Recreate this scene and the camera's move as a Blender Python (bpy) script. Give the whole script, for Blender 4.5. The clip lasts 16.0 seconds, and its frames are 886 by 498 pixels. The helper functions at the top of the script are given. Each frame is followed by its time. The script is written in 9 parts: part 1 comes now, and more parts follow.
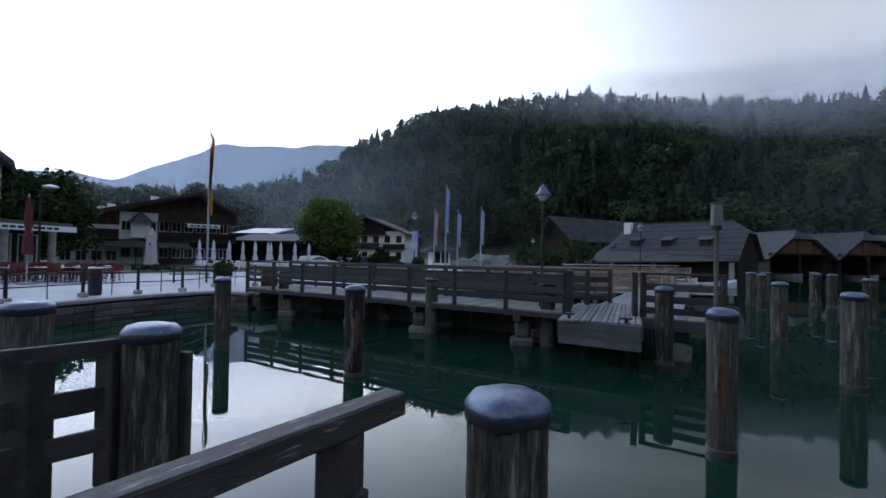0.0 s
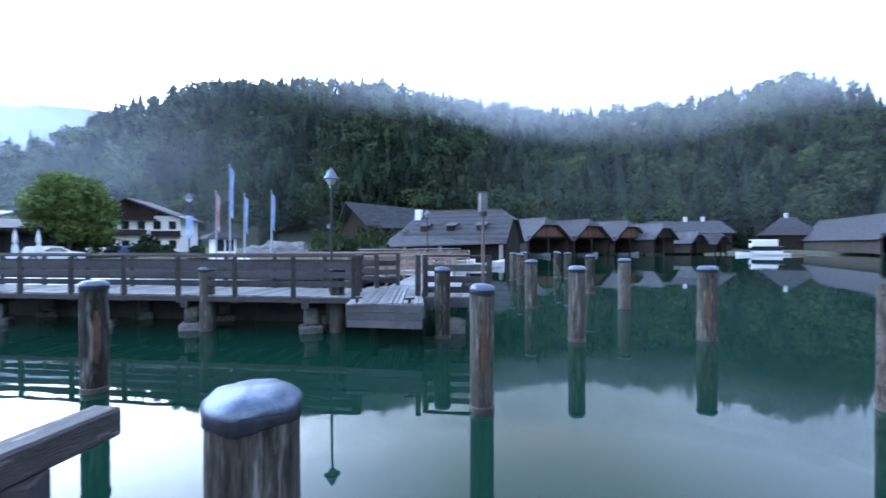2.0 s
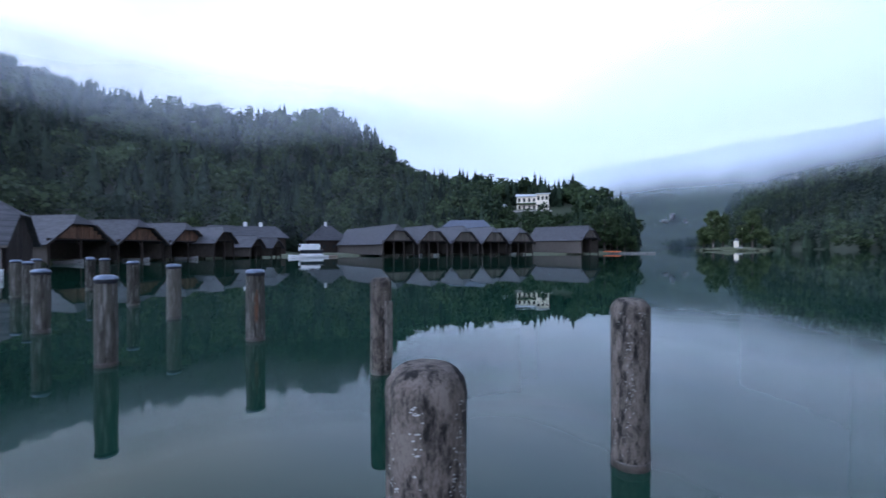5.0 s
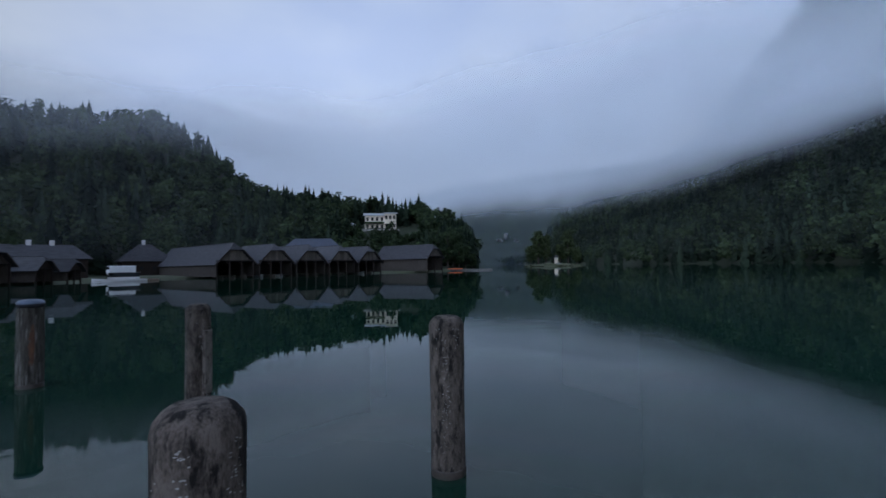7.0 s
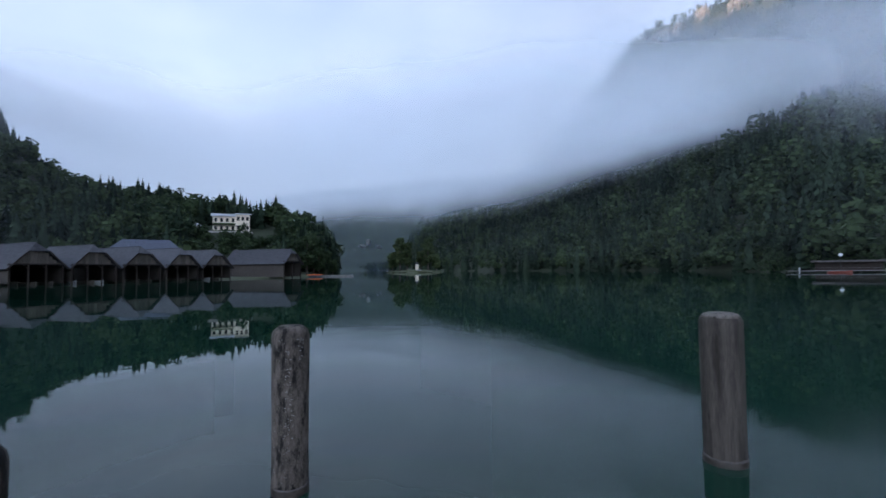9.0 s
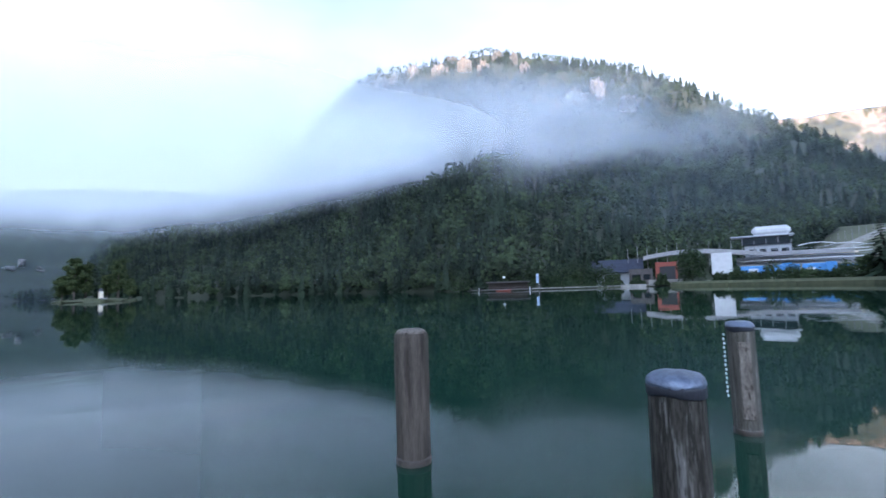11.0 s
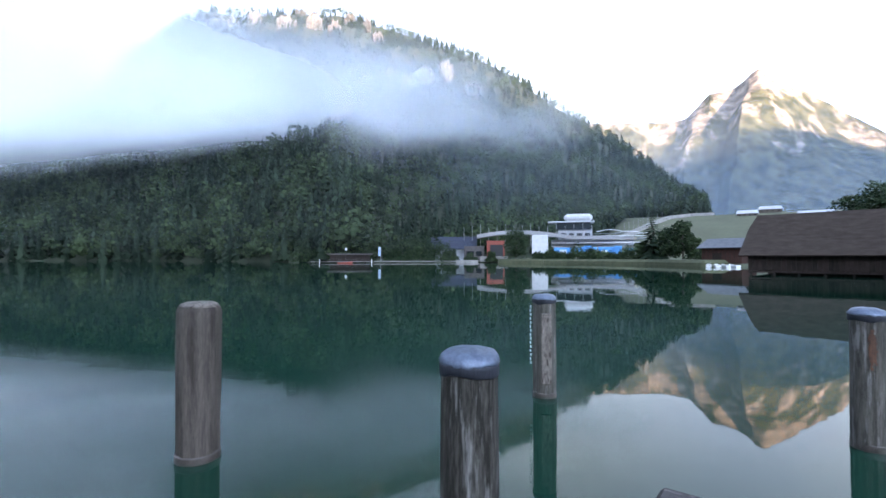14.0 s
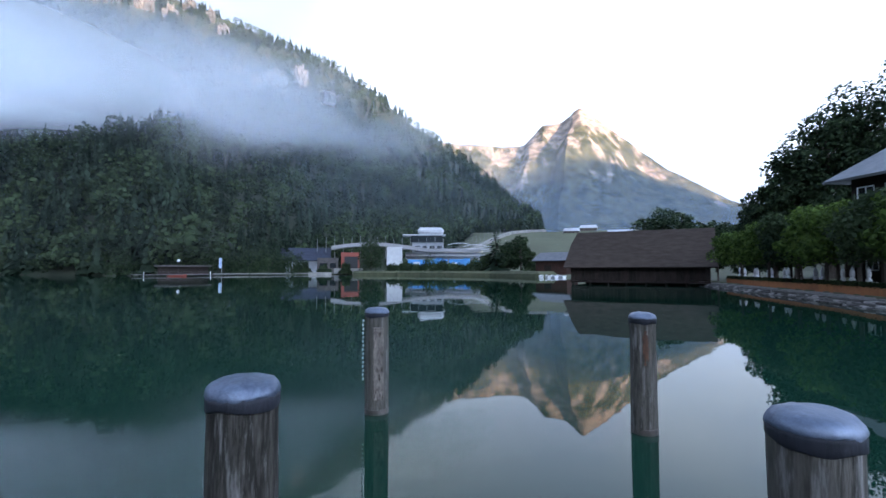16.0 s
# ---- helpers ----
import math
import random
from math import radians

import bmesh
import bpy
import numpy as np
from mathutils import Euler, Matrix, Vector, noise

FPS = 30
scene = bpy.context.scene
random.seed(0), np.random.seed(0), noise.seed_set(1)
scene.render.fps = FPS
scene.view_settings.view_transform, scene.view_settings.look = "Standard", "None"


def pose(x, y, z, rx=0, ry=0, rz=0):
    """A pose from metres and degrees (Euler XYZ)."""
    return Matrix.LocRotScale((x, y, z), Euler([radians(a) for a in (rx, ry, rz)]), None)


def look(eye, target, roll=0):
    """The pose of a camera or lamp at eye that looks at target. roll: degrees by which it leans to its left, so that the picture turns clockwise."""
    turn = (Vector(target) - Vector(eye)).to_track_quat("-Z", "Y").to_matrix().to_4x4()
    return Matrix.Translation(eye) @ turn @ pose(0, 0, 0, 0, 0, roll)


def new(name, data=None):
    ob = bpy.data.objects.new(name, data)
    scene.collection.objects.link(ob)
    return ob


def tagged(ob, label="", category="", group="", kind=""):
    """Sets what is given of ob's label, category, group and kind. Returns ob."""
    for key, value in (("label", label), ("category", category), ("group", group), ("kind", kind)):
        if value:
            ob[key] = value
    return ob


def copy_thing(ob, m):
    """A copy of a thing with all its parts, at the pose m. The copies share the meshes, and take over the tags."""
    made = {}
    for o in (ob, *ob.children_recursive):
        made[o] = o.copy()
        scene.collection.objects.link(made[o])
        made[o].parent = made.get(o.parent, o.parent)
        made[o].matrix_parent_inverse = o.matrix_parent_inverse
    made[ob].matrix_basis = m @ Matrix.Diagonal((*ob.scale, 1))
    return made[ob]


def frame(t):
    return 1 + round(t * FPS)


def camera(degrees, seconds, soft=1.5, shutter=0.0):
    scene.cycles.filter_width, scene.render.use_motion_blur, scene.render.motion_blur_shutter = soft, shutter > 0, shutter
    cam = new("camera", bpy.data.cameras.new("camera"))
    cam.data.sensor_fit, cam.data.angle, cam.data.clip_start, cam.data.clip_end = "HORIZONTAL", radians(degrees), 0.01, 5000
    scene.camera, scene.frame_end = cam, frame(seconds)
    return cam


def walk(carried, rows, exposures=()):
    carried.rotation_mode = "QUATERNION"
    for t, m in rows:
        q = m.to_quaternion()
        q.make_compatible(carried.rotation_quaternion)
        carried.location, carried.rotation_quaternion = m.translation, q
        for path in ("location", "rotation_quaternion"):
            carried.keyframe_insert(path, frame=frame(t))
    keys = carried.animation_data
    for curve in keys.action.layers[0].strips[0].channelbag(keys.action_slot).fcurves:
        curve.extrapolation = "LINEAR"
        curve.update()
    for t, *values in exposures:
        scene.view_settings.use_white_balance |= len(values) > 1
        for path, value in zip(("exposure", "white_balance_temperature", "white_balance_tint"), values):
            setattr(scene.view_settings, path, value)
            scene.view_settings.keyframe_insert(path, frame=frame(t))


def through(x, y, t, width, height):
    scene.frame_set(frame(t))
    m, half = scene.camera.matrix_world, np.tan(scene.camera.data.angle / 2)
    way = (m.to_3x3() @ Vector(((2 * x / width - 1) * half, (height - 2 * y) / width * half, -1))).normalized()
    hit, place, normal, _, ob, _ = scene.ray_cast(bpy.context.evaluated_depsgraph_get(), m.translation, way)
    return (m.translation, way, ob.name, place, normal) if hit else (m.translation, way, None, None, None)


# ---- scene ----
cam = camera(88.06, 16.0, soft=1.5, shutter=0.4)
# seconds, eye x y z, heading, tilt, lean
WALK = [
    (0.0, 0.000, 0.000, 2.257, 5.51, 0.98, 0.99),
    (0.5, 0.024, -0.001, 2.262, 2.55, 0.90, 0.78),
    (1.0, 0.071, 0.021, 2.248, -1.80, 0.48, 0.25),
    (1.5, 0.167, 0.050, 2.247, -10.56, -0.21, 0.09),
    (2.0, 0.254, 0.097, 2.235, -19.32, -0.57, -0.07),
    (2.5, 0.339, 0.168, 2.217, -27.21, -0.77, 0.01),
    (3.0, 0.429, 0.198, 2.232, -38.26, -0.78, -0.17),
    (3.5, 0.524, 0.200, 2.220, -49.94, -0.88, -0.46),
    (4.0, 0.586, 0.190, 2.217, -57.40, -0.72, -0.86),
    (4.5, 0.621, 0.139, 2.223, -64.21, -0.83, -0.63),
    (5.0, 0.581, 0.044, 2.250, -70.41, -0.18, -0.12),
    (5.2, 0.573, -0.006, 2.256, -73.05, 0.05, 0.12),
    (7.5, 0.543, -0.290, 2.294, -94.13, 2.20, -1.09),
    (8.0, 0.527, -0.339, 2.299, -100.03, 2.28, -0.84),
    (8.5, 0.532, -0.355, 2.295, -103.87, 2.32, -0.87),
    (9.0, 0.510, -0.380, 2.303, -106.24, 2.52, -0.56),
    (9.5, 0.442, -0.412, 2.283, -113.75, 2.77, -0.03),
    (10.0, 0.435, -0.478, 2.312, -124.93, 3.81, -0.35),
    (10.2, 0.432, -0.499, 2.315, -128.80, 4.40, -0.59),
    (12.3, 0.422, -0.744, 2.274, -147.21, 3.08, -1.33),
    (12.5, 0.408, -0.776, 2.272, -147.73, 2.84, -0.91),
    (13.0, 0.397, -0.898, 2.273, -150.26, 2.69, 0.48),
    (13.5, 0.435, -1.040, 2.252, -155.38, 2.00, 0.43),
    (14.0, 0.426, -1.225, 2.256, -158.97, 1.07, 0.01),
    (14.5, 0.343, -1.385, 2.242, -162.28, 0.84, 1.32),
    (15.0, 0.202, -1.452, 2.248, -167.61, 2.10, 0.95),
    (15.5, 0.127, -1.480, 2.260, -173.33, 1.87, -0.11),
    (16.0, 0.116, -1.517, 2.267, -176.87, 2.55, -0.09),
]

def carried_pose(x, y, z, heading, tilt, lean):
    return Matrix.Translation((x, y, z)) @ pose(0, 0, 0, 0, 0, heading) @ pose(0, 0, 0, 90 + tilt) @ pose(0, 0, 0, 0, 0, lean)


EXPOSE = [(0, 0.75, 6100, 10), (0.8, 1.1, 6050, 10), (1.5, 1.85, 5350, 10), (2.5, 3.0, 5600, 10), (3.5, 3.15, 5800, 8), (4.2, 2.55, 5700, 10), (5, 1.65, 5650, 13), (7.3, 0.28, 5900, 10), (8, 0.2, 5900, 10), (9, 0.88, 5950, 10), (10, 1.4, 5800, 10), (12.5, 1.85, 5900, 10), (14.5, 2.0, 6050, 10), (15.2, 1.95, 6050, 10), (16, 1.5, 5800, 10)]
walk(cam, [(row[0], carried_pose(*row[1:])) for row in WALK], exposures=EXPOSE)

# ---- world and sun ----
SUN_SIDE, SUN_UP = 36.0, 3.5     # degrees left of +y, degrees above the horizon
sun_way = Vector((-math.sin(radians(SUN_SIDE)) * math.cos(radians(SUN_UP)),
                  math.cos(radians(SUN_SIDE)) * math.cos(radians(SUN_UP)), math.sin(radians(SUN_UP))))
sun = new("sun", bpy.data.lights.new("sun", "SUN"))
sun.data.energy, sun.data.angle, sun.data.color = 8.0, radians(0.5), (1.0, 0.66, 0.40)
sun.matrix_world = look(sun_way * 100, (0, 0, 0))


def nodes_of(tree):
    tree.nodes.clear()

    def add(kind, **values):
        n = tree.nodes.new(kind)
        for key, value in values.items():
            if key.startswith("i_"):
                n.inputs[key[2:].replace("_", " ")].default_value = value
            elif key == "op":
                n.operation = value
            elif key == "blend":
                n.blend_type = value
            elif key == "sky":
                n.sky_type = value
            elif key == "data":
                n.data_type = value
        return n
    return add, lambda a, b: tree.links.new(a, b)


world = bpy.data.worlds.new("morning_sky")
scene.world = world
world.use_nodes = True
add, link = nodes_of(world.node_tree)
sky = add("ShaderNodeTexSky", sky="NISHITA")
sky.sun_disc, sky.sun_elevation, sky.sun_rotation = False, radians(SUN_UP), radians(-SUN_SIDE)
sky.air_density, sky.dust_density = 1.0, 0.6
where = add("ShaderNodeTexCoord")
clouds = add("ShaderNodeTexNoise", i_Scale=1.6, i_Detail=5.0, i_Roughness=0.5)
stretch = add("ShaderNodeMapping")
stretch.inputs["Scale"].default_value = (1, 1, 2.2)
link(where.outputs["Generated"], stretch.inputs["Vector"])
link(stretch.outputs["Vector"], clouds.inputs["Vector"])
ramp = add("ShaderNodeValToRGB")
ramp.color_ramp.elements[0].position, ramp.color_ramp.elements[0].color = 0.34, (0.60, 0.69, 0.91, 1)
ramp.color_ramp.elements[1].position, ramp.color_ramp.elements[1].color = 0.68, (0.88, 0.93, 1.0, 1)
link(clouds.outputs["Fac"], ramp.inputs["Fac"])
# the overcast is brighter towards the hidden sun
side = add("ShaderNodeVectorMath", op="DOT_PRODUCT")
side.inputs[1].default_value = (-0.66, 0.74, 0.25)
link(where.outputs["Generated"], side.inputs[0])
glow = add("ShaderNodeMapRange")
glow.inputs["From Min"].default_value, glow.inputs["From Max"].default_value = 0.15, 1.03
link(side.outputs["Value"], glow.inputs["Value"])
rise = add("ShaderNodeMath", op="POWER")
rise.inputs[1].default_value = 2.6
link(glow.outputs["Result"], rise.inputs[0])
bright = add("ShaderNodeMath", op="MULTIPLY_ADD")
bright.inputs[1].default_value, bright.inputs[2].default_value = 13.0, 1.0
link(rise.outputs["Value"], bright.inputs[0])
# thinner cloud over the western valley lets more light through
west = add("ShaderNodeVectorMath", op="DOT_PRODUCT")
west.inputs[1].default_value = (-0.26, -0.96, 0.1)
link(where.outputs["Generated"], west.inputs[0])
gap = add("ShaderNodeMapRange")
gap.interpolation_type = "SMOOTHSTEP"
gap.inputs["From Min"].default_value, gap.inputs["From Max"].default_value = 0.35, 1.0
gap.inputs["To Min"].default_value, gap.inputs["To Max"].default_value = 1.0, 3.3
link(west.outputs["Value"], gap.inputs["Value"])
# and over the open lake to the east
east = add("ShaderNodeVectorMath", op="DOT_PRODUCT")
east.inputs[1].default_value = (0.99, 0.0, 0.12)
link(where.outputs["Generated"], east.inputs[0])
lake = add("ShaderNodeMapRange")
lake.interpolation_type = "SMOOTHSTEP"
lake.inputs["From Min"].default_value, lake.inputs["From Max"].default_value = 0.35, 1.0
lake.inputs["To Min"].default_value, lake.inputs["To Max"].default_value = 1.0, 3.0
link(east.outputs["Value"], lake.inputs["Value"])
one = add("ShaderNodeMath", op="MULTIPLY")
link(bright.outputs["Value"], one.inputs[0])
link(lake.outputs["Result"], one.inputs[1])
two = add("ShaderNodeMath", op="MULTIPLY")
link(one.outputs["Value"], two.inputs[0])
link(gap.outputs["Result"], two.inputs[1])
# deeper and dimmer towards the zenith
height = add("ShaderNodeSeparateXYZ")
link(where.outputs["Generated"], height.inputs[0])
zenith = add("ShaderNodeMapRange")
zenith.interpolation_type = "SMOOTHSTEP"
zenith.inputs["From Min"].default_value, zenith.inputs["From Max"].default_value = 0.27, 0.85
link(height.outputs["Z"], zenith.inputs["Value"])
deep = add("ShaderNodeMix", data="RGBA", blend="MULTIPLY")
link(zenith.outputs["Result"], deep.inputs["Factor"])
link(ramp.outputs["Color"], deep.inputs["A"])
deep.inputs["B"].default_value = (0.37, 0.45, 0.58, 1)
lit = add("ShaderNodeVectorMath", op="SCALE")
link(deep.outputs["Result"], lit.inputs[0])
link(two.outputs["Value"], lit.inputs["Scale"])
dim = add("ShaderNodeVectorMath", op="SCALE")
dim.inputs["Scale"].default_value = 0.12
link(sky.outputs["Color"], dim.inputs[0])
both = add("ShaderNodeMix", data="RGBA", i_Factor=0.82)
link(dim.outputs["Vector"], both.inputs["A"])
link(lit.outputs["Vector"], both.inputs["B"])
back = add("ShaderNodeBackground", i_Strength=0.3)
link(both.outputs["Result"], back.inputs["Color"])
link(back.outputs["Background"], add("ShaderNodeOutputWorld").inputs["Surface"])


# ---- materials ----
def material(name, dark, light, rough=0.7, metal=0.0, scale=6.0, fine=60.0, bump=0.3, stretch=(1, 1, 1), coords="Object", vary=0.0, island=0.0, spec=0.5,
             stain=None, stain_scale=1.5, stain_edge=0.62, translucent=0.0, tight=0.18, tone=0.0):
    """A two-scale surface: dark to light by coarse and fine noise, with bump; vary: by object; island: by loose piece; stain: a third colour in patches."""
    m = bpy.data.materials.new(name)
    m.use_nodes = True
    add, link = nodes_of(m.node_tree)
    out = add("ShaderNodeOutputMaterial")
    bsdf = add("ShaderNodeBsdfPrincipled", i_Metallic=metal)
    bsdf.inputs["Specular IOR Level"].default_value = spec
    tc = add("ShaderNodeTexCoord")
    mp = add("ShaderNodeMapping")
    mp.inputs["Scale"].default_value = stretch
    link(tc.outputs[coords], mp.inputs["Vector"])
    info = add("ShaderNodeObjectInfo")
    shift = add("ShaderNodeVectorMath", op="SCALE")
    shift.inputs["Scale"].default_value = 40.0
    comb = add("ShaderNodeCombineXYZ")
    link(info.outputs["Random"], comb.inputs[0])
    link(info.outputs["Random"], comb.inputs[1])
    link(comb.outputs["Vector"], shift.inputs[0])
    moved = add("ShaderNodeVectorMath", op="ADD")
    link(mp.outputs["Vector"], moved.inputs[0])
    link(shift.outputs["Vector"], moved.inputs[1])
    n1 = add("ShaderNodeTexNoise", i_Scale=scale, i_Detail=4.0, i_Roughness=0.6)
    n2 = add("ShaderNodeTexNoise", i_Scale=fine, i_Detail=3.0, i_Roughness=0.65)
    link(moved.outputs["Vector"], n1.inputs["Vector"])
    link(moved.outputs["Vector"], n2.inputs["Vector"])
    mixn = add("ShaderNodeMath", op="MULTIPLY_ADD")
    mixn.inputs[1].default_value = 0.45
    link(n2.outputs["Fac"], mixn.inputs[0])
    half = add("ShaderNodeMath", op="MULTIPLY")
    half.inputs[1].default_value = 0.55
    link(n1.outputs["Fac"], half.inputs[0])
    link(half.outputs["Value"], mixn.inputs[2])
    value = mixn.outputs["Value"]
    for amount, socket in ((vary, info.outputs["Random"]), (island, None)):
        if amount:
            if socket is None:
                socket = add("ShaderNodeNewGeometry").outputs["Random Per Island"]
            c = add("ShaderNodeMath", op="SUBTRACT")
            c.inputs[1].default_value = 0.5
            link(socket, c.inputs[0])
            a = add("ShaderNodeMath", op="MULTIPLY_ADD")
            a.inputs[1].default_value = amount
            link(c.outputs["Value"], a.inputs[0])
            link(value, a.inputs[2])
            value = a.outputs["Value"]
    if tone:
        own = add("ShaderNodeAttribute")
        own.attribute_name = "tone"
        a = add("ShaderNodeMath", op="MULTIPLY_ADD")
        a.inputs[1].default_value = tone
        link(own.outputs["Fac"], a.inputs[0])
        link(value, a.inputs[2])
        value = a.outputs["Value"]
    rp = add("ShaderNodeValToRGB")
    rp.color_ramp.elements[0].position, rp.color_ramp.elements[0].color = 0.5 - tight, (*dark, 1)
    rp.color_ramp.elements[1].position, rp.color_ramp.elements[1].color = 0.5 + tight, (*light, 1)
    link(value, rp.inputs["Fac"])
    colour = rp.outputs["Color"]
    if stain:
        ns = add("ShaderNodeTexNoise", i_Scale=stain_scale, i_Detail=6.0, i_Roughness=0.7)
        link(moved.outputs["Vector"], ns.inputs["Vector"])
        edge = add("ShaderNodeMapRange")
        edge.inputs["From Min"].default_value, edge.inputs["From Max"].default_value = stain_edge - 0.05, stain_edge + 0.05
        link(ns.outputs["Fac"], edge.inputs["Value"])
        sm = add("ShaderNodeMix", data="RGBA")
        link(edge.outputs["Result"], sm.inputs["Factor"])
        link(colour, sm.inputs["A"])
        sm.inputs["B"].default_value = (*stain, 1)
        colour = sm.outputs["Result"]
    link(colour, bsdf.inputs["Base Color"])
    rr = add("ShaderNodeMapRange")
    rr.inputs["To Min"].default_value, rr.inputs["To Max"].default_value = max(0.02, rough - 0.12), min(1.0, rough + 0.12)
    link(n2.outputs["Fac"], rr.inputs["Value"])
    link(rr.outputs["Result"], bsdf.inputs["Roughness"])
    if bump:
        bp = add("ShaderNodeBump", i_Strength=bump, i_Distance=0.02)
        link(value, bp.inputs["Height"])
        link(bp.outputs["Normal"], bsdf.inputs["Normal"])
    surface = bsdf.outputs["BSDF"]
    if translucent:
        tr = add("ShaderNodeBsdfTranslucent")
        link(colour, tr.inputs["Color"])
        ms = add("ShaderNodeMixShader", i_Fac=translucent)
        link(surface, ms.inputs[1])
        link(tr.outputs["BSDF"], ms.inputs[2])
        surface = ms.outputs["Shader"]
    link(surface, out.inputs["Surface"])
    return m


M_PILE = material("weathered_pile", (0.018, 0.016, 0.013), (0.10, 0.092, 0.078), 0.85, spec=0.2, scale=2.4, fine=12, stretch=(8, 8, 0.8), bump=0.9, vary=0.22, tight=0.13,
                  stain=(0.18, 0.172, 0.16), stain_scale=1.7, stain_edge=0.59)
M_OLDPILE = material("old_bark_pile", (0.018, 0.014, 0.011), (0.155, 0.128, 0.108), 0.9, spec=0.2, scale=3.4, fine=30, stretch=(4, 4, 1.3), bump=1.0, vary=0.08, tight=0.12,
                     stain=(0.014, 0.012, 0.011), stain_scale=2.8, stain_edge=0.55)
M_BAREPILE = material("bare_brown_pile", (0.026, 0.021, 0.017), (0.105, 0.088, 0.074), 0.85, spec=0.2, scale=1.6, fine=16, stretch=(6, 6, 0.5), bump=0.7, tight=0.13,
                      stain=(0.03, 0.024, 0.02), stain_scale=1.1, stain_edge=0.6)
M_OLDBOARD = material("mottled_old_board", (0.05, 0.042, 0.036), (0.25, 0.22, 0.19), 0.9, spec=0.2, scale=4, fine=26, stretch=(3, 3, 1), bump=0.6, stain=(0.03, 0.022, 0.018), stain_scale=5.0, stain_edge=0.58)
M_LICHEN = material("pale_flecks", (0.24, 0.23, 0.215), (0.44, 0.43, 0.41), 0.9, scale=20, fine=90, bump=0.2)
M_RUST = material("rust_patch", (0.02, 0.012, 0.009), (0.15, 0.07, 0.036), 0.9, scale=7, fine=30, stretch=(1, 1, 0.4), bump=0.6)
M_CAP = material("zinc_cap", (0.06, 0.078, 0.115), (0.19, 0.225, 0.30), 0.48, metal=0.5, scale=4, fine=40, bump=0.25, vary=0.1)
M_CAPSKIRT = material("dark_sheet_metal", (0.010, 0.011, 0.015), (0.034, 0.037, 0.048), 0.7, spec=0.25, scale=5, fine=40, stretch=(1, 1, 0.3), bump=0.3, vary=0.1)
M_WET = material("wet_band", (0.014, 0.011, 0.009), (0.075, 0.058, 0.047), 0.4, scale=8, fine=40, bump=0.3)
M_RAIL = material("dark_timber", (0.011, 0.010, 0.010), (0.06, 0.053, 0.052), 0.75, scale=3, fine=30, stretch=(1.2, 1.2, 1.2), bump=0.5, vary=0.15)
M_HANDRAIL = material("worn_handrail", (0.012, 0.010, 0.010), (0.07, 0.06, 0.057), 0.7, scale=3, fine=24, stretch=(0.8, 6, 6), bump=0.6,
                      stain=(0.36, 0.31, 0.28), stain_scale=6.0, stain_edge=0.64)
M_PIERBOARD = material("dark_rail_board", (0.020, 0.020, 0.022), (0.072, 0.071, 0.075), 0.8, spec=0.3, scale=1.5, fine=22, bump=0.5, vary=0.2)
M_DECK = material("deck_plank", (0.11, 0.106, 0.106), (0.29, 0.282, 0.278), 0.8, scale=2, fine=26, stretch=(1, 1, 1), bump=0.5, vary=0.25)
M_FASCIA = material("grey_fascia", (0.04, 0.041, 0.045), (0.115, 0.115, 0.122), 0.8, scale=1.5, fine=22, bump=0.5, vary=0.2)
M_STONE = material("quay_stone", (0.042, 0.039, 0.037), (0.145, 0.135, 0.127), 0.9, scale=3, fine=20, bump=0.8, vary=0.3)
M_CONCRETE = material("pale_concrete", (0.20, 0.185, 0.18), (0.42, 0.39, 0.37), 0.9, scale=2, fine=20, bump=0.5, vary=0.1, stain=(0.12, 0.11, 0.1), stain_edge=0.63)
# darker than the concrete, with still darker greenish patches
M_FOOTING = material("dark_mottled_stone", (0.06, 0.058, 0.055), (0.20, 0.19, 0.18), 0.9, scale=2.5, fine=18, bump=0.6, vary=0.2, stain=(0.03, 0.035, 0.028), stain_scale=2.0, stain_edge=0.58)
M_PLAZA = material("plaza_paving", (0.32, 0.325, 0.34), (0.50, 0.505, 0.52), 0.75, scale=0.35, fine=6, bump=0.15)
M_GROUND = material("meadow_and_soil", (0.038, 0.046, 0.022), (0.115, 0.122, 0.066), 0.95, scale=0.02, fine=0.6, bump=0.3, stain=(0.12, 0.10, 0.07), stain_scale=0.01, stain_edge=0.68)
M_SHINGLE = material("grey_shingle_roof", (0.035, 0.035, 0.039), (0.10, 0.099, 0.108), 0.85, spec=0.2, scale=0.9, fine=9, stretch=(1, 1, 4), bump=0.8, vary=0.25)
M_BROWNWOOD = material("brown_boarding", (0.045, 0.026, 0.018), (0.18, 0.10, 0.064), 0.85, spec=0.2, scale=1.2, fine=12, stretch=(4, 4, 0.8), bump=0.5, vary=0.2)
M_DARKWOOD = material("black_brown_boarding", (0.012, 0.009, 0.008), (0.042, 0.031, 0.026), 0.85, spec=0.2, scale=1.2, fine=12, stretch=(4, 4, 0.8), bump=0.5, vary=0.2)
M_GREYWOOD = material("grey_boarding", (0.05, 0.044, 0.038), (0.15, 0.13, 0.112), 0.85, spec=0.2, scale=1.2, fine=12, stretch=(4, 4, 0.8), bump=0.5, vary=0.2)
# the grey boarding again, darkened by the shade inside the boathouses
M_SHADEDWOOD = material("shaded_grey_boarding", (0.025, 0.021, 0.018), (0.085, 0.072, 0.062), 0.85, spec=0.2, scale=1.2, fine=12, stretch=(4, 4, 0.8), bump=0.5, vary=0.2)
M_WHITE = material("white_render", (0.55, 0.54, 0.53), (0.78, 0.77, 0.76), 0.85, scale=0.6, fine=12, bump=0.2, vary=0.05)
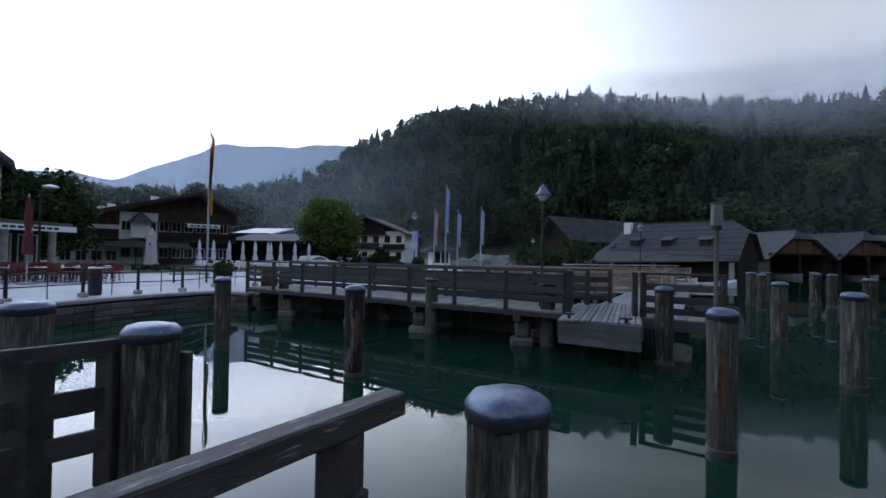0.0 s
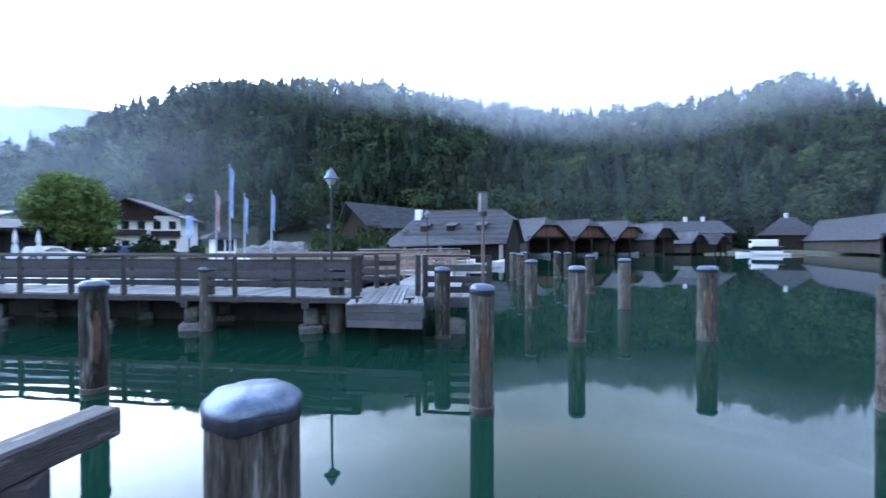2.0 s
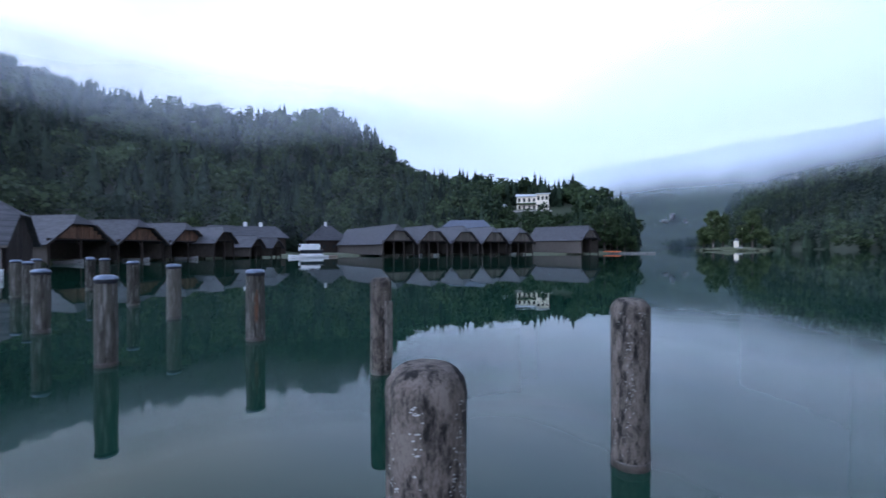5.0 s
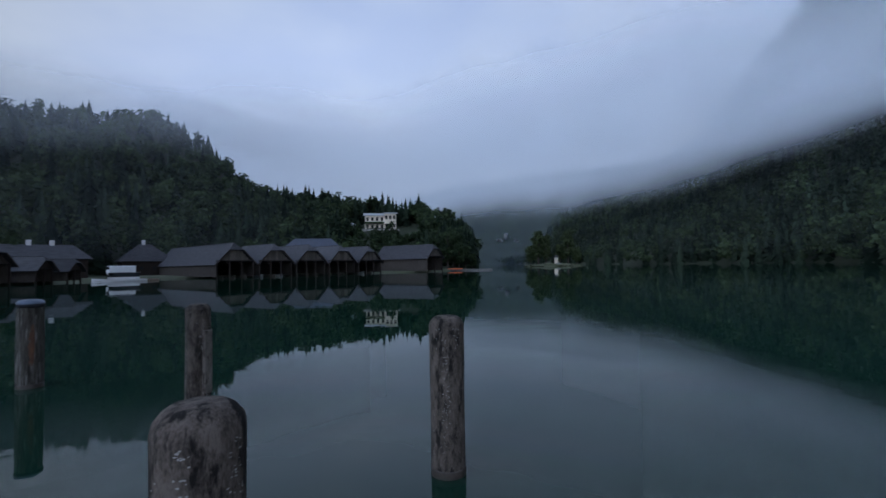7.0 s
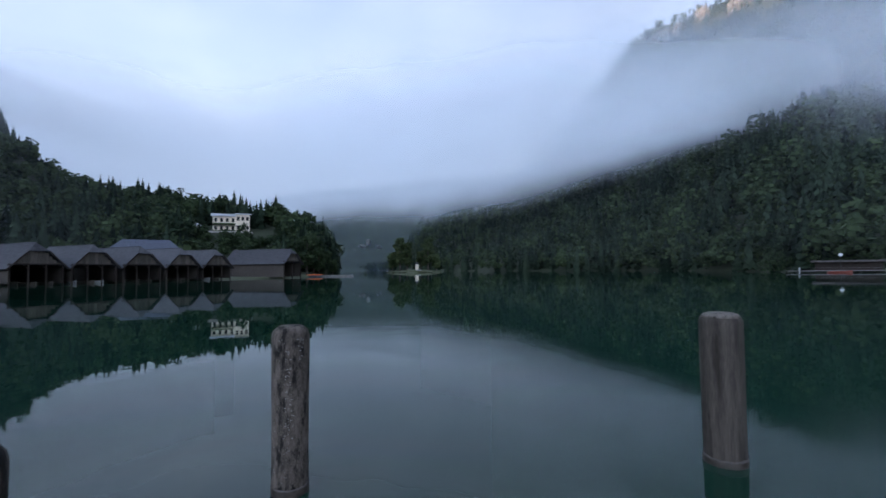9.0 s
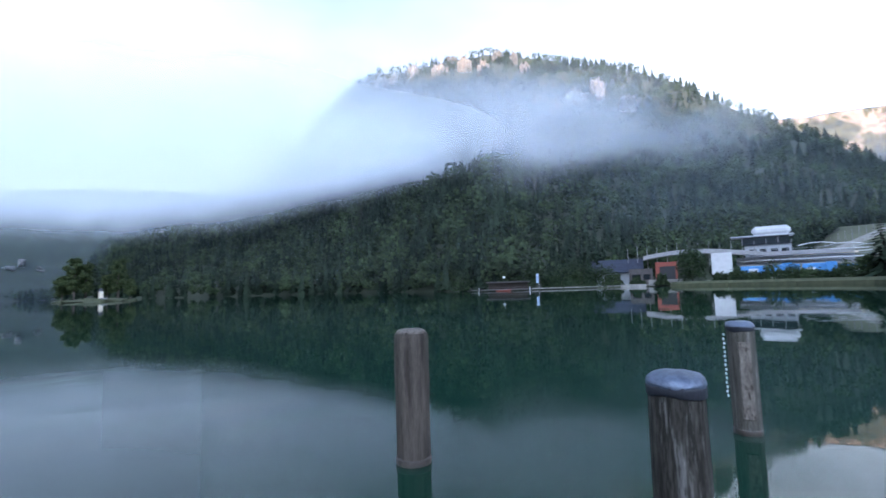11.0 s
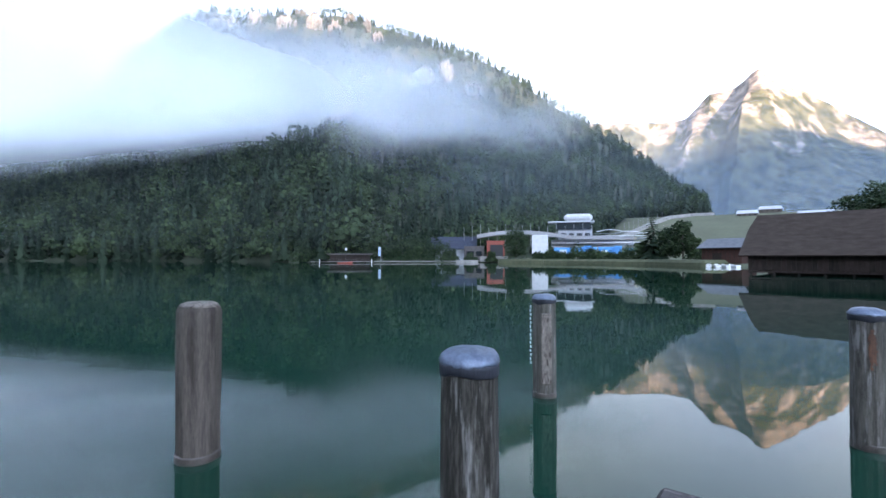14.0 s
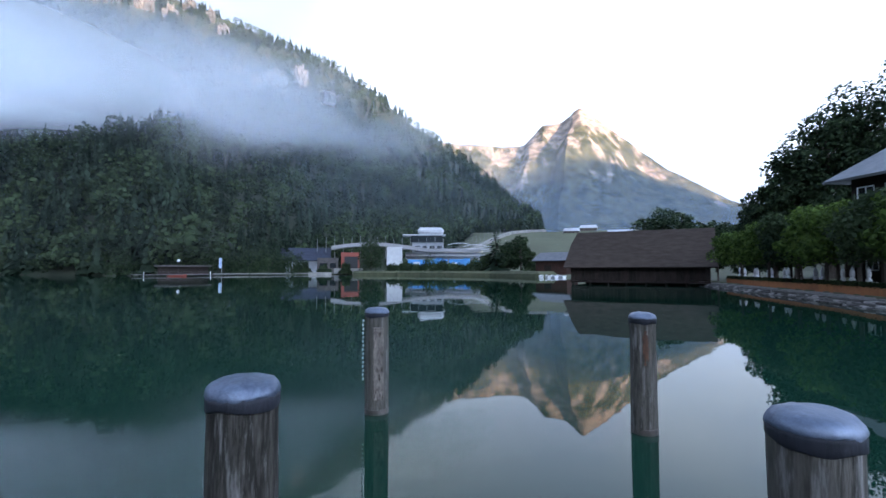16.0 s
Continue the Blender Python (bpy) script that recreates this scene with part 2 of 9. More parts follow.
M_CREAM = material("cream_render", (0.60, 0.52, 0.40), (0.80, 0.72, 0.58), 0.85, scale=0.4, fine=8, bump=0.2)
M_WHITEPAINT = material("white_paint", (0.66, 0.67, 0.69), (0.82, 0.83, 0.84), 0.4, scale=2, fine=30, bump=0.05)
M_BLACKIRON = material("dark_iron", (0.012, 0.014, 0.016), (0.035, 0.038, 0.042), 0.5, metal=0.4, scale=6, fine=60, bump=0.2)
M_GALV = material("galvanised_steel", (0.25, 0.27, 0.29), (0.45, 0.47, 0.5), 0.5, metal=0.7, scale=5, fine=50, bump=0.1)
M_CONIFER = material("conifer_needles", (0.009, 0.016, 0.010), (0.036, 0.056, 0.034), 0.9, scale=0.075, fine=0.35, bump=0.0, island=0.07, tight=0.11, tone=0.3, spec=0.1, translucent=0.2)
M_BROADLEAF = material("broad_leaves", (0.014, 0.027, 0.013), (0.058, 0.086, 0.036), 0.85, scale=0.075, fine=0.35, bump=0.0, island=0.08, tight=0.12, tone=0.3, spec=0.2, translucent=0.25)
M_BRIGHTLEAF = material("bright_leaves", (0.03, 0.058, 0.010), (0.105, 0.165, 0.03), 0.8, scale=0.3, fine=2.0, bump=0.0, island=0.45, spec=0.25, translucent=0.3)
M_MAPLE = material("maple_leaves", (0.045, 0.075, 0.016), (0.15, 0.205, 0.05), 0.8, scale=0.3, fine=2.0, bump=0.0, island=0.45, spec=0.25, translucent=0.3)
M_SQUARELEAF = material("chestnut_leaves", (0.018, 0.034, 0.012), (0.07, 0.10, 0.032), 0.85, scale=0.2, fine=1.0, bump=0.0, island=0.4, spec=0.2, translucent=0.25)
M_DARKLEAF = material("dark_leaves", (0.012, 0.024, 0.012), (0.045, 0.07, 0.03), 0.85, scale=0.1, fine=0.6, bump=0.0, island=0.4, spec=0.2, translucent=0.2)
M_BARK = material("bark", (0.03, 0.024, 0.02), (0.11, 0.09, 0.075), 0.95, scale=3, fine=20, stretch=(3, 3, 0.7), bump=0.9)
M_ROCK = material("limestone", (0.09, 0.095, 0.09), (0.46, 0.44, 0.42), 0.95, scale=0.03, fine=0.2, bump=0.6)


def glass_material(name, tint, rough=0.03):
    m = bpy.data.materials.new(name)
    m.use_nodes = True
    add, link = nodes_of(m.node_tree)
    b = add("ShaderNodeBsdfPrincipled", i_Roughness=rough)
    b.inputs["Base Color"].default_value = (*tint, 1)
    b.inputs["Specular IOR Level"].default_value = 0.8
    link(b.outputs["BSDF"], add("ShaderNodeOutputMaterial").inputs["Surface"])
    return m


M_GLASS = glass_material("dark_window_glass", (0.02, 0.025, 0.03))


def water_material():
    m = bpy.data.materials.new("lake_water")
    m.use_nodes = True
    add, link = nodes_of(m.node_tree)
    b = add("ShaderNodeBsdfPrincipled", i_Roughness=0.015, i_IOR=1.28)
    tc = add("ShaderNodeTexCoord")
    big = add("ShaderNodeTexNoise", i_Scale=0.05, i_Detail=3.0)
    link(tc.outputs["Object"], big.inputs["Vector"])
    rp = add("ShaderNodeValToRGB")
    rp.color_ramp.elements[0].position, rp.color_ramp.elements[0].color = 0.35, (0.0058, 0.0240, 0.0150, 1)
    rp.color_ramp.elements[1].position, rp.color_ramp.elements[1].color = 0.65, (0.0076, 0.0310, 0.0195, 1)
    link(big.outputs["Fac"], rp.inputs["Fac"])
    link(rp.outputs["Color"], b.inputs["Base Color"])
    fine = add("ShaderNodeTexNoise", i_Scale=1.1, i_Detail=2.0, i_Roughness=0.5)
    swell = add("ShaderNodeTexNoise", i_Scale=0.22, i_Detail=2.0, i_Roughness=0.5)
    link(tc.outputs["Object"], fine.inputs["Vector"])
    link(tc.outputs["Object"], swell.inputs["Vector"])
    s = add("ShaderNodeMath", op="MULTIPLY_ADD")
    s.inputs[1].default_value = 0.25
    link(fine.outputs["Fac"], s.inputs[0])
    link(swell.outputs["Fac"], s.inputs[2])
    bp = add("ShaderNodeBump", i_Strength=0.12, i_Distance=0.06)
    link(s.outputs["Value"], bp.inputs["Height"])
    link(bp.outputs["Normal"], b.inputs["Normal"])
    link(b.outputs["BSDF"], add("ShaderNodeOutputMaterial").inputs["Surface"])
    return m


M_WATER = water_material()


# ---- building helpers ----
def part(name, bm, mat, parent=None, label="", smooth=False):
    """Links a bmesh as one mesh object, under parent if one is given."""
    me = bpy.data.meshes.new(name)
    bm.normal_update()
    bm.to_mesh(me)
    bm.free()
    return mesh_part(name, me, mat, parent, label, smooth)


def mesh_part(name, me, mat, parent=None, label="", smooth=False):
    if mat and not me.materials:
        me.materials.append(mat)
    if smooth:
        me.shade_smooth()
    ob = new(name, me)
    ob.parent = parent
    if label:
        ob["label"] = label
    return ob


def thing(name, m, label, category, group="", kind=""):
    ob = new(name)
    ob.empty_display_size = 0.2
    ob.matrix_basis = m
    return tagged(ob, label, category, group, kind)


def box(size, centre, bevel=0.0, m=None, bm=None):
    bm = bm or bmesh.new()
    made = bmesh.ops.create_cube(bm, size=1.0, matrix=(m or Matrix()) @ Matrix.Translation(centre) @ Matrix.Diagonal((*size, 1)))
    if bevel:
        es = list({e for v in made["verts"] for e in v.link_edges})
        bmesh.ops.bevel(bm, geom=es, offset=bevel, segments=1, affect="EDGES", profile=0.5)
    return bm


def beam(a, b, width, height, bevel=0.0, bm=None):
    """A squared timber from a to b: width sideways, height up."""
    a, b = Vector(a), Vector(b)
    d = b - a
    q = d.to_track_quat("X", "Z").to_matrix().to_4x4()
    return box((d.length, width, height), (0, 0, 0), bevel, Matrix.Translation((a + b) / 2) @ q, bm)


def lathe(profile, sides=20, bm=None, m=None, wobble=0.0, seed=0):
    """A body of turning from (radius, height) pairs."""
    bm = bm or bmesh.new()
    m = m or Matrix()
    rnd = random.Random(seed)
    off = [1 + wobble * (rnd.random() - 0.5) for _ in range(sides)]
    rings = []
    for r, z in profile:
        rings.append([bm.verts.new(m @ Vector((r * off[i] * math.cos(2 * math.pi * i / sides), r * off[i] * math.sin(2 * math.pi * i / sides), z))) for i in range(sides)])
    for low, high in zip(rings, rings[1:]):
        for i in range(sides):
            bm.faces.new((low[i], low[(i + 1) % sides], high[(i + 1) % sides], high[i]))
    bm.faces.new(list(reversed(rings[0])))
    bm.faces.new(rings[-1])
    return bm


def tube(a, b, r, sides=8, bm=None, r2=None):
    a, b = Vector(a), Vector(b)
    d = b - a
    m = Matrix.Translation(a) @ d.to_track_quat("Z", "Y").to_matrix().to_4x4()
    return lathe([(r, 0), (r if r2 is None else r2, d.length)], sides, bm, m)


def slab(corners, z0, z1, bm=None):
    """An upright prism over a polygon in plan."""
    bm = bm or bmesh.new()
    low = [bm.verts.new((x, y, z0)) for x, y in corners]
    high = [bm.verts.new((x, y, z1)) for x, y in corners]
    n = len(corners)
    bm.faces.new(list(reversed(low)))
    bm.faces.new(high)
    for i in range(n):
        bm.faces.new((low[i], low[(i + 1) % n], high[(i + 1) % n], high[i]))
    bmesh.ops.recalc_face_normals(bm, faces=bm.faces)
    return bm


def sheet(faces, thick, bm=None):
    """Flat faces given by corner points, thickened downwards."""
    bm = bm or bmesh.new()
    for pts in faces:
        v = [Vector(p) for p in pts]
        n = (v[1] - v[0]).cross(v[2] - v[0]).normalized()
        if n.z < 0:
            v.reverse()
            n = -n
        top = [bm.verts.new(p) for p in v]
        low = [bm.verts.new(p - n * thick) for p in v]
        bm.faces.new(top)
        bm.faces.new(list(reversed(low)))
        k = len(v)
        for i in range(k):
            bm.faces.new((top[i], low[i], low[(i + 1) % k], top[(i + 1) % k]))
    return bm


def at(side, r, z=0.0):
    """The place r metres out, side degrees left of +y."""
    return Vector((-math.sin(radians(side)) * r, math.cos(radians(side)) * r, z))


def np_mesh(name, verts, faces, mat, smooth=False):
    """A mesh from arrays: faces all quads or all triangles."""
    me = bpy.data.meshes.new(name)
    k = faces.shape[1]
    me.vertices.add(len(verts))
    me.vertices.foreach_set("co", np.ascontiguousarray(verts, dtype=np.float32).ravel())
    me.loops.add(faces.size)
    me.loops.foreach_set("vertex_index", np.ascontiguousarray(faces, dtype=np.int32).ravel())
    me.polygons.add(len(faces))
    me.polygons.foreach_set("loop_start", np.arange(0, faces.size, k, dtype=np.int32))
    me.update(calc_edges=True)
    me.materials.append(mat)
    if smooth:
        me.shade_smooth()
    return me


# ---- lake and land ----
# side: degrees left of +y, going round to the right; shore, foot of the slope, ridge (metres) and the ridge's height in degrees
LAND = np.array([
    (140, 37, 70, 160, 6.0), (120, 18, 60, 200, 6.0), (90, 14, 60, 300, 6.0), (70, 16, 120, 400, 5.5), (50, 19, 260, 430, 4.8), (40, 20, 250, 430, 5.2),
    (30, 23, 220, 420, 6.1), (22, 26, 190, 400, 8.2), (16, 29, 165, 370, 12.4), (11, 33, 140, 350, 14.9), (4, 40, 122, 345, 16.7), (-4, 48, 112, 340, 17.7),
    (-12, 56, 106, 340, 17.7), (-22, 66, 104, 340, 16.0), (-32, 92, 118, 340, 14.2), (-45, 112, 135, 345, 13.6), (-52, 122, 150, 350, 14.4), (-57, 128, 160, 350, 14.8),
    (-62, 130, 172, 345, 12.2), (-67, 134, 180, 330, 7.6), (-75, 142, 190, 300, 6.8), (-86, 152, 190, 280, 5.5), (-90, 168, 186, 260, 3.8), (-93, 190, 196, 215, 0.8)])
FAR = np.array([
    (-93.5, 1500, 1510, 2300, 0.5), (-99, 1300, 1310, 2200, 1.4), (-104, 640, 650, 1900, 7.4), (-112, 450, 456, 1600, 9.8), (-117, 415, 421, 1470, 12.0), (-121, 385, 391, 1400, 15.4),
    (-125, 360, 366, 1330, 20.6), (-128.5, 335, 341, 1300, 24.0), (-131.5, 310, 316, 1280, 25.6), (-138, 250, 257, 1250, 26.6), (-146, 196, 215, 1200, 27.6), (-153, 205, 225, 1180, 26.3), (-162, 220, 262, 1150, 24.2),
    (-169, 215, 290, 1120, 20.8), (-174, 205, 330, 1080, 16.9), (-178, 190, 370, 1040, 14.6), (-182, 175, 430, 1000, 11.6), (-186, 150, 450, 960, 7.6),
    (-190, 130, 330, 560, 4.6), (-198, 108, 300, 520, 3.4), (-206, 75, 280, 480, 3.4), (-212, 54, 240, 460, 4.0), (-220, 37, 70, 160, 6.0)])


def land_height(side, r):
    """The ground's height, side in degrees (140 down to -220)."""
    tables = np.concatenate([LAND, FAR])
    order = np.argsort(tables[:, 0])
    t = tables[order]
    shore, foot, ridge, up = (np.interp(side, t[:, 0], t[:, k]) for k in (1, 2, 3, 4))
    top = np.tan(np.radians(up)) * ridge + 2.0
    bed = np.maximum(-4.0, -0.35 * (shore - r) - 0.25)
    k = np.clip((r - foot) / np.maximum(ridge - foot, 1), 0, 1)
    rough = np.sin(side * 0.9 + r * 0.021) * 0.5 + np.sin(side * 0.37 - r * 0.043) * 0.5
    z = np.where(r < shore, bed, 0.45 + 0.012 * np.clip(r - shore, 0, 90) + (top - 1.0) * (0.25 * k + 0.75 * k ** 1.25) * (1 + 0.05 * rough * np.sin(np.pi * k)))
    z = np.where(r > ridge, z - (r - ridge) * 0.35, z)
    # the open meadow beyond the bob run
    band = np.clip((-174.5 - side) / 6, 0, 1) * np.clip((side + 214) / 14, 0, 1)
    lift = 36.0 * band * np.clip((r - 215) / 205, 0, 1) ** 1.15
    return np.where((r > shore) & (side < -174), np.maximum(z, 0.5 + lift), z)


sides = np.linspace(140, -220, 541)[:-1]
radii = np.concatenate([[0.5, 6], np.linspace(12, 60, 25), np.geomspace(63, 2600, 90)])
gs, gr = np.meshgrid(sides, radii, indexing="ij")
gz = land_height(gs, gr)
gz = np.where(gz < -40, -40, gz)
gv = np.stack([-np.sin(np.radians(gs)) * gr, np.cos(np.radians(gs)) * gr, gz], -1).reshape(-1, 3)
na, nr = gs.shape
ia, ir = np.meshgrid(np.arange(na), np.arange(nr - 1), indexing="ij")
ib = (ia + 1) % na
gf = np.stack([ia * nr + ir, ia * nr + ir + 1, ib * nr + ir + 1, ib * nr + ir], -1).reshape(-1, 4)
M_FLOOR = material("forest_floor", (0.012, 0.018, 0.008), (0.035, 0.045, 0.02), 0.95, scale=0.03, fine=0.8, bump=0.4)
ground_mesh = np_mesh("ground", gv, gf, M_GROUND, True)
ground_mesh.materials.append(M_FLOOR)
mid_side, mid_r = gs[:, :-1].ravel(), gr[:, :-1].ravel()
tables = np.concatenate([LAND, FAR])
tables = tables[np.argsort(tables[:, 0])]
wooded = (mid_r > np.interp(mid_side, tables[:, 0], tables[:, 2]) - np.where((mid_side < -94) & (mid_side > -158), 400, 6)) & (mid_side < 60) & (mid_side > -187)
ground_mesh.polygons.foreach_set("material_index", wooded.astype(np.int32))
ground = mesh_part("ground", ground_mesh, None)
tagged(ground, "valley ground with wooded slopes and meadow round the lake", "ground", kind="structure")

bm = bmesh.new()
bmesh.ops.create_circle(bm, cap_ends=True, segments=96, radius=4800)
water = tagged(part("water", bm, M_WATER), "calm dark green lake water mirroring the slopes", "water", kind="structure")


# ---- woods ----
def conifer_template(rnd, tiers=9, blades=9):
    quads = []
    for k in range(tiers):
        f = k / (tiers - 1)
        z, r = 0.14 + 0.80 * f, 0.21 * (1 - f) ** 0.8 + 0.012
        for b in range(blades):
            a = 2 * math.pi * (b + rnd.random() * 0.8) / blades
            rr, w, drop = r * rnd.uniform(0.65, 1.15), r * 0.42, 0.13 * rnd.uniform(0.6, 1.5)
            c, s = math.cos(a), math.sin(a)
            inner = Vector((0.01 * c, 0.01 * s, z + 0.055))
            tip = Vector((rr * c, rr * s, z - drop * (0.55 + r * 2.4)))
            sd = Vector((-s, c, 0)) * w
            mid = inner.lerp(tip, 0.62)
            quads.append((inner, mid - sd, tip, mid + sd))
    return quads


def broadleaf_template(rnd, n=95, leaf=1.0):
    quads = []
    lobes = [(Vector((rnd.uniform(-0.16, 0.16), rnd.uniform(-0.16, 0.16), rnd.uniform(0.42, 0.80))), rnd.uniform(0.15, 0.24)) for _ in range(6)]
    for k in range(n):
        c, rad = lobes[k % 6]
        d = Vector((rnd.gauss(0, 1), rnd.gauss(0, 1), rnd.gauss(0.25, 1))).normalized()
        p = c + Vector((d.x, d.y, d.z * 0.9)) * rad * rnd.uniform(0.75, 1.08)
        n_ = (d + Vector((rnd.gauss(0, 0.5), rnd.gauss(0, 0.5), rnd.gauss(0, 0.5)))).normalized()
        u = n_.orthogonal().normalized()
        v = n_.cross(u)
        s = rnd.uniform(0.035, 0.075) * leaf
        quads.append((p + u * s, p + v * s * 0.8, p - u * s * rnd.uniform(0.6, 1.2), p - v * s))
    return quads


def grow(name, spots, templates, mat, label, seed):
    """Many trees as one mesh: spots are x, y, z, height, girth."""
    rng = np.random.default_rng(seed)
    pick = rng.integers(0, len(templates), len(spots))
    chunks, tones = [], []
    for k, t in enumerate(templates):
        base = np.array([[tuple(p) for p in q] for q in t]).reshape(-1, 3)
        s = spots[pick == k]
        if not len(s):
            continue
        a = rng.uniform(0, 2 * np.pi, len(s))
        ca, sa = np.cos(a), np.sin(a)
        w = s[:, 3] * s[:, 4]
        x = (base[None, :, 0] * ca[:, None] - base[None, :, 1] * sa[:, None]) * w[:, None] + s[:, 0:1]
        y = (base[None, :, 0] * sa[:, None] + base[None, :, 1] * ca[:, None]) * w[:, None] + s[:, 1:2]
        z = base[None, :, 2] * s[:, 3:4] + s[:, 2:3]
        chunks.append(np.stack([x, y, z], -1).reshape(-1, 3))
        tones.append(np.repeat(rng.normal(0, 0.3, len(s)), len(t)))
    v = np.concatenate(chunks)
    f = np.arange(len(v)).reshape(-1, 4)
    me = np_mesh(name, v, f, mat)
    # every tree has a tone of its own
    tone = me.attributes.new("tone", "FLOAT", "FACE")
    tone.data.foreach_set("value", np.concatenate(tones).astype(np.float32))
    return tagged(mesh_part(name, me, None), label, "forest", kind="stuff")


rnd = random.Random(7)
CONIFERS = [conifer_template(rnd) for _ in range(6)]
CONIFERS_FAR = [conifer_template(rnd, 7, 6) for _ in range(4)]
BROADS = [broadleaf_template(rnd, 84, 1.18) for _ in range(6)]
CONIFERS_NEAR = [conifer_template(rnd, 15, 13) for _ in range(5)]
BROADS_NEAR = [broadleaf_template(rnd, 180, 0.72) for _ in range(6)]
BROADS_FAR = [broadleaf_template(rnd, 44, 1.15) for _ in range(4)]


def scatter(lo, hi, n, seed, near, far, keep):
    """Random places between two sides, denser with nearness; near and far are offsets from foot and ridge."""
    rng = np.random.default_rng(seed)
    tables = np.concatenate([LAND, FAR])
    t = tables[np.argsort(tables[:, 0])]
    s = rng.uniform(min(lo, hi), max(lo, hi), n)
    foot, ridge = np.interp(s, t[:, 0], t[:, 2]) + near, np.interp(s, t[:, 0], t[:, 3]) + far
    k = rng.random(n)
    r = np.sqrt(foot ** 2 + k * (ridge ** 2 - foot ** 2))
    ok = keep(s, r, rng.random(n))
    s, r = s[ok], r[ok]
    z = land_height(s, r)
    return np.stack([-np.sin(np.radians(s)) * r, np.cos(np.radians(s)) * r, z], -1), s, r, rng


def wood(lo, hi, n, seed, low, high, share, near=0.0, far=12.0, far_trees=False, keep=lambda s, r, u: u < 2, what="hillside"):
    p, s, r, rng = scatter(lo, hi, n, seed, near, far, keep)
    h = rng.uniform(low, high, len(p))
    mix = rng.random(len(p)) + 0.35 * np.sin(s * 0.5 + r * 0.03)
    con = mix < share
    spots = np.concatenate([p - np.array([0, 0, 0.6]), h[:, None], rng.uniform(0.85, 1.25, len(p))[:, None]], 1)
    b = spots[~con]
    b[:, 3] *= 0.82
    c = spots[con]
    sets = (((c, b, CONIFERS_FAR, BROADS_FAR),) if far_trees else
            tuple((c[pick_c], b[pick_b], tc, tb) for pick_c, pick_b, tc, tb in (
                (np.hypot(c[:, 0], c[:, 1]) < 185, np.hypot(b[:, 0], b[:, 1]) < 185, CONIFERS_NEAR, BROADS_NEAR),
                (np.hypot(c[:, 0], c[:, 1]) >= 185, np.hypot(b[:, 0], b[:, 1]) >= 185, CONIFERS, BROADS))))
    for k, (cs, bs, tc, tb) in enumerate(sets):
        if len(cs):
            grow("conifer_forest", cs, tc, M_CONIFER, "dark green conifers crowding the %s" % what, seed + 1 + 3 * k)
        if len(bs):
            grow("broadleaf_forest", bs, tb, M_BROADLEAF, "mixed green broadleaf trees covering the %s" % what, seed + 2 + 3 * k)


wood(56, -94, 4600, 11, 9, 19, 0.36, keep=lambda s, r, u: ~((s < -77.5) & (s > -86.5) & (r < 268)), what="hillside behind the village")
wood(-94, -150, 5200, 21, 15, 29, 0.5, far=-550, far_trees=True, what="steep lakeside slope")
wood(-94, -189, 4700, 31, 18, 28, 0.6, near=210, far=10, far_trees=True, what="upper mountain slope")
wood(-150, -187, 2700, 41, 13, 22, 0.5, far=-450, far_trees=True, what="slope behind the bob run")
wood(-95, -160, 24000, 51, 10, 24, 0.48, near=-9, far_trees=False, keep=lambda s, r, u: r < np.interp(s, tables[:, 0], tables[:, 2]) + 10, what="foot of the lakeside slope")


# ---- landing stage where the camera stands ----
def plan_angle(a, b):
    return math.degrees(math.atan2(b[1] - a[1], b[0] - a[0]))


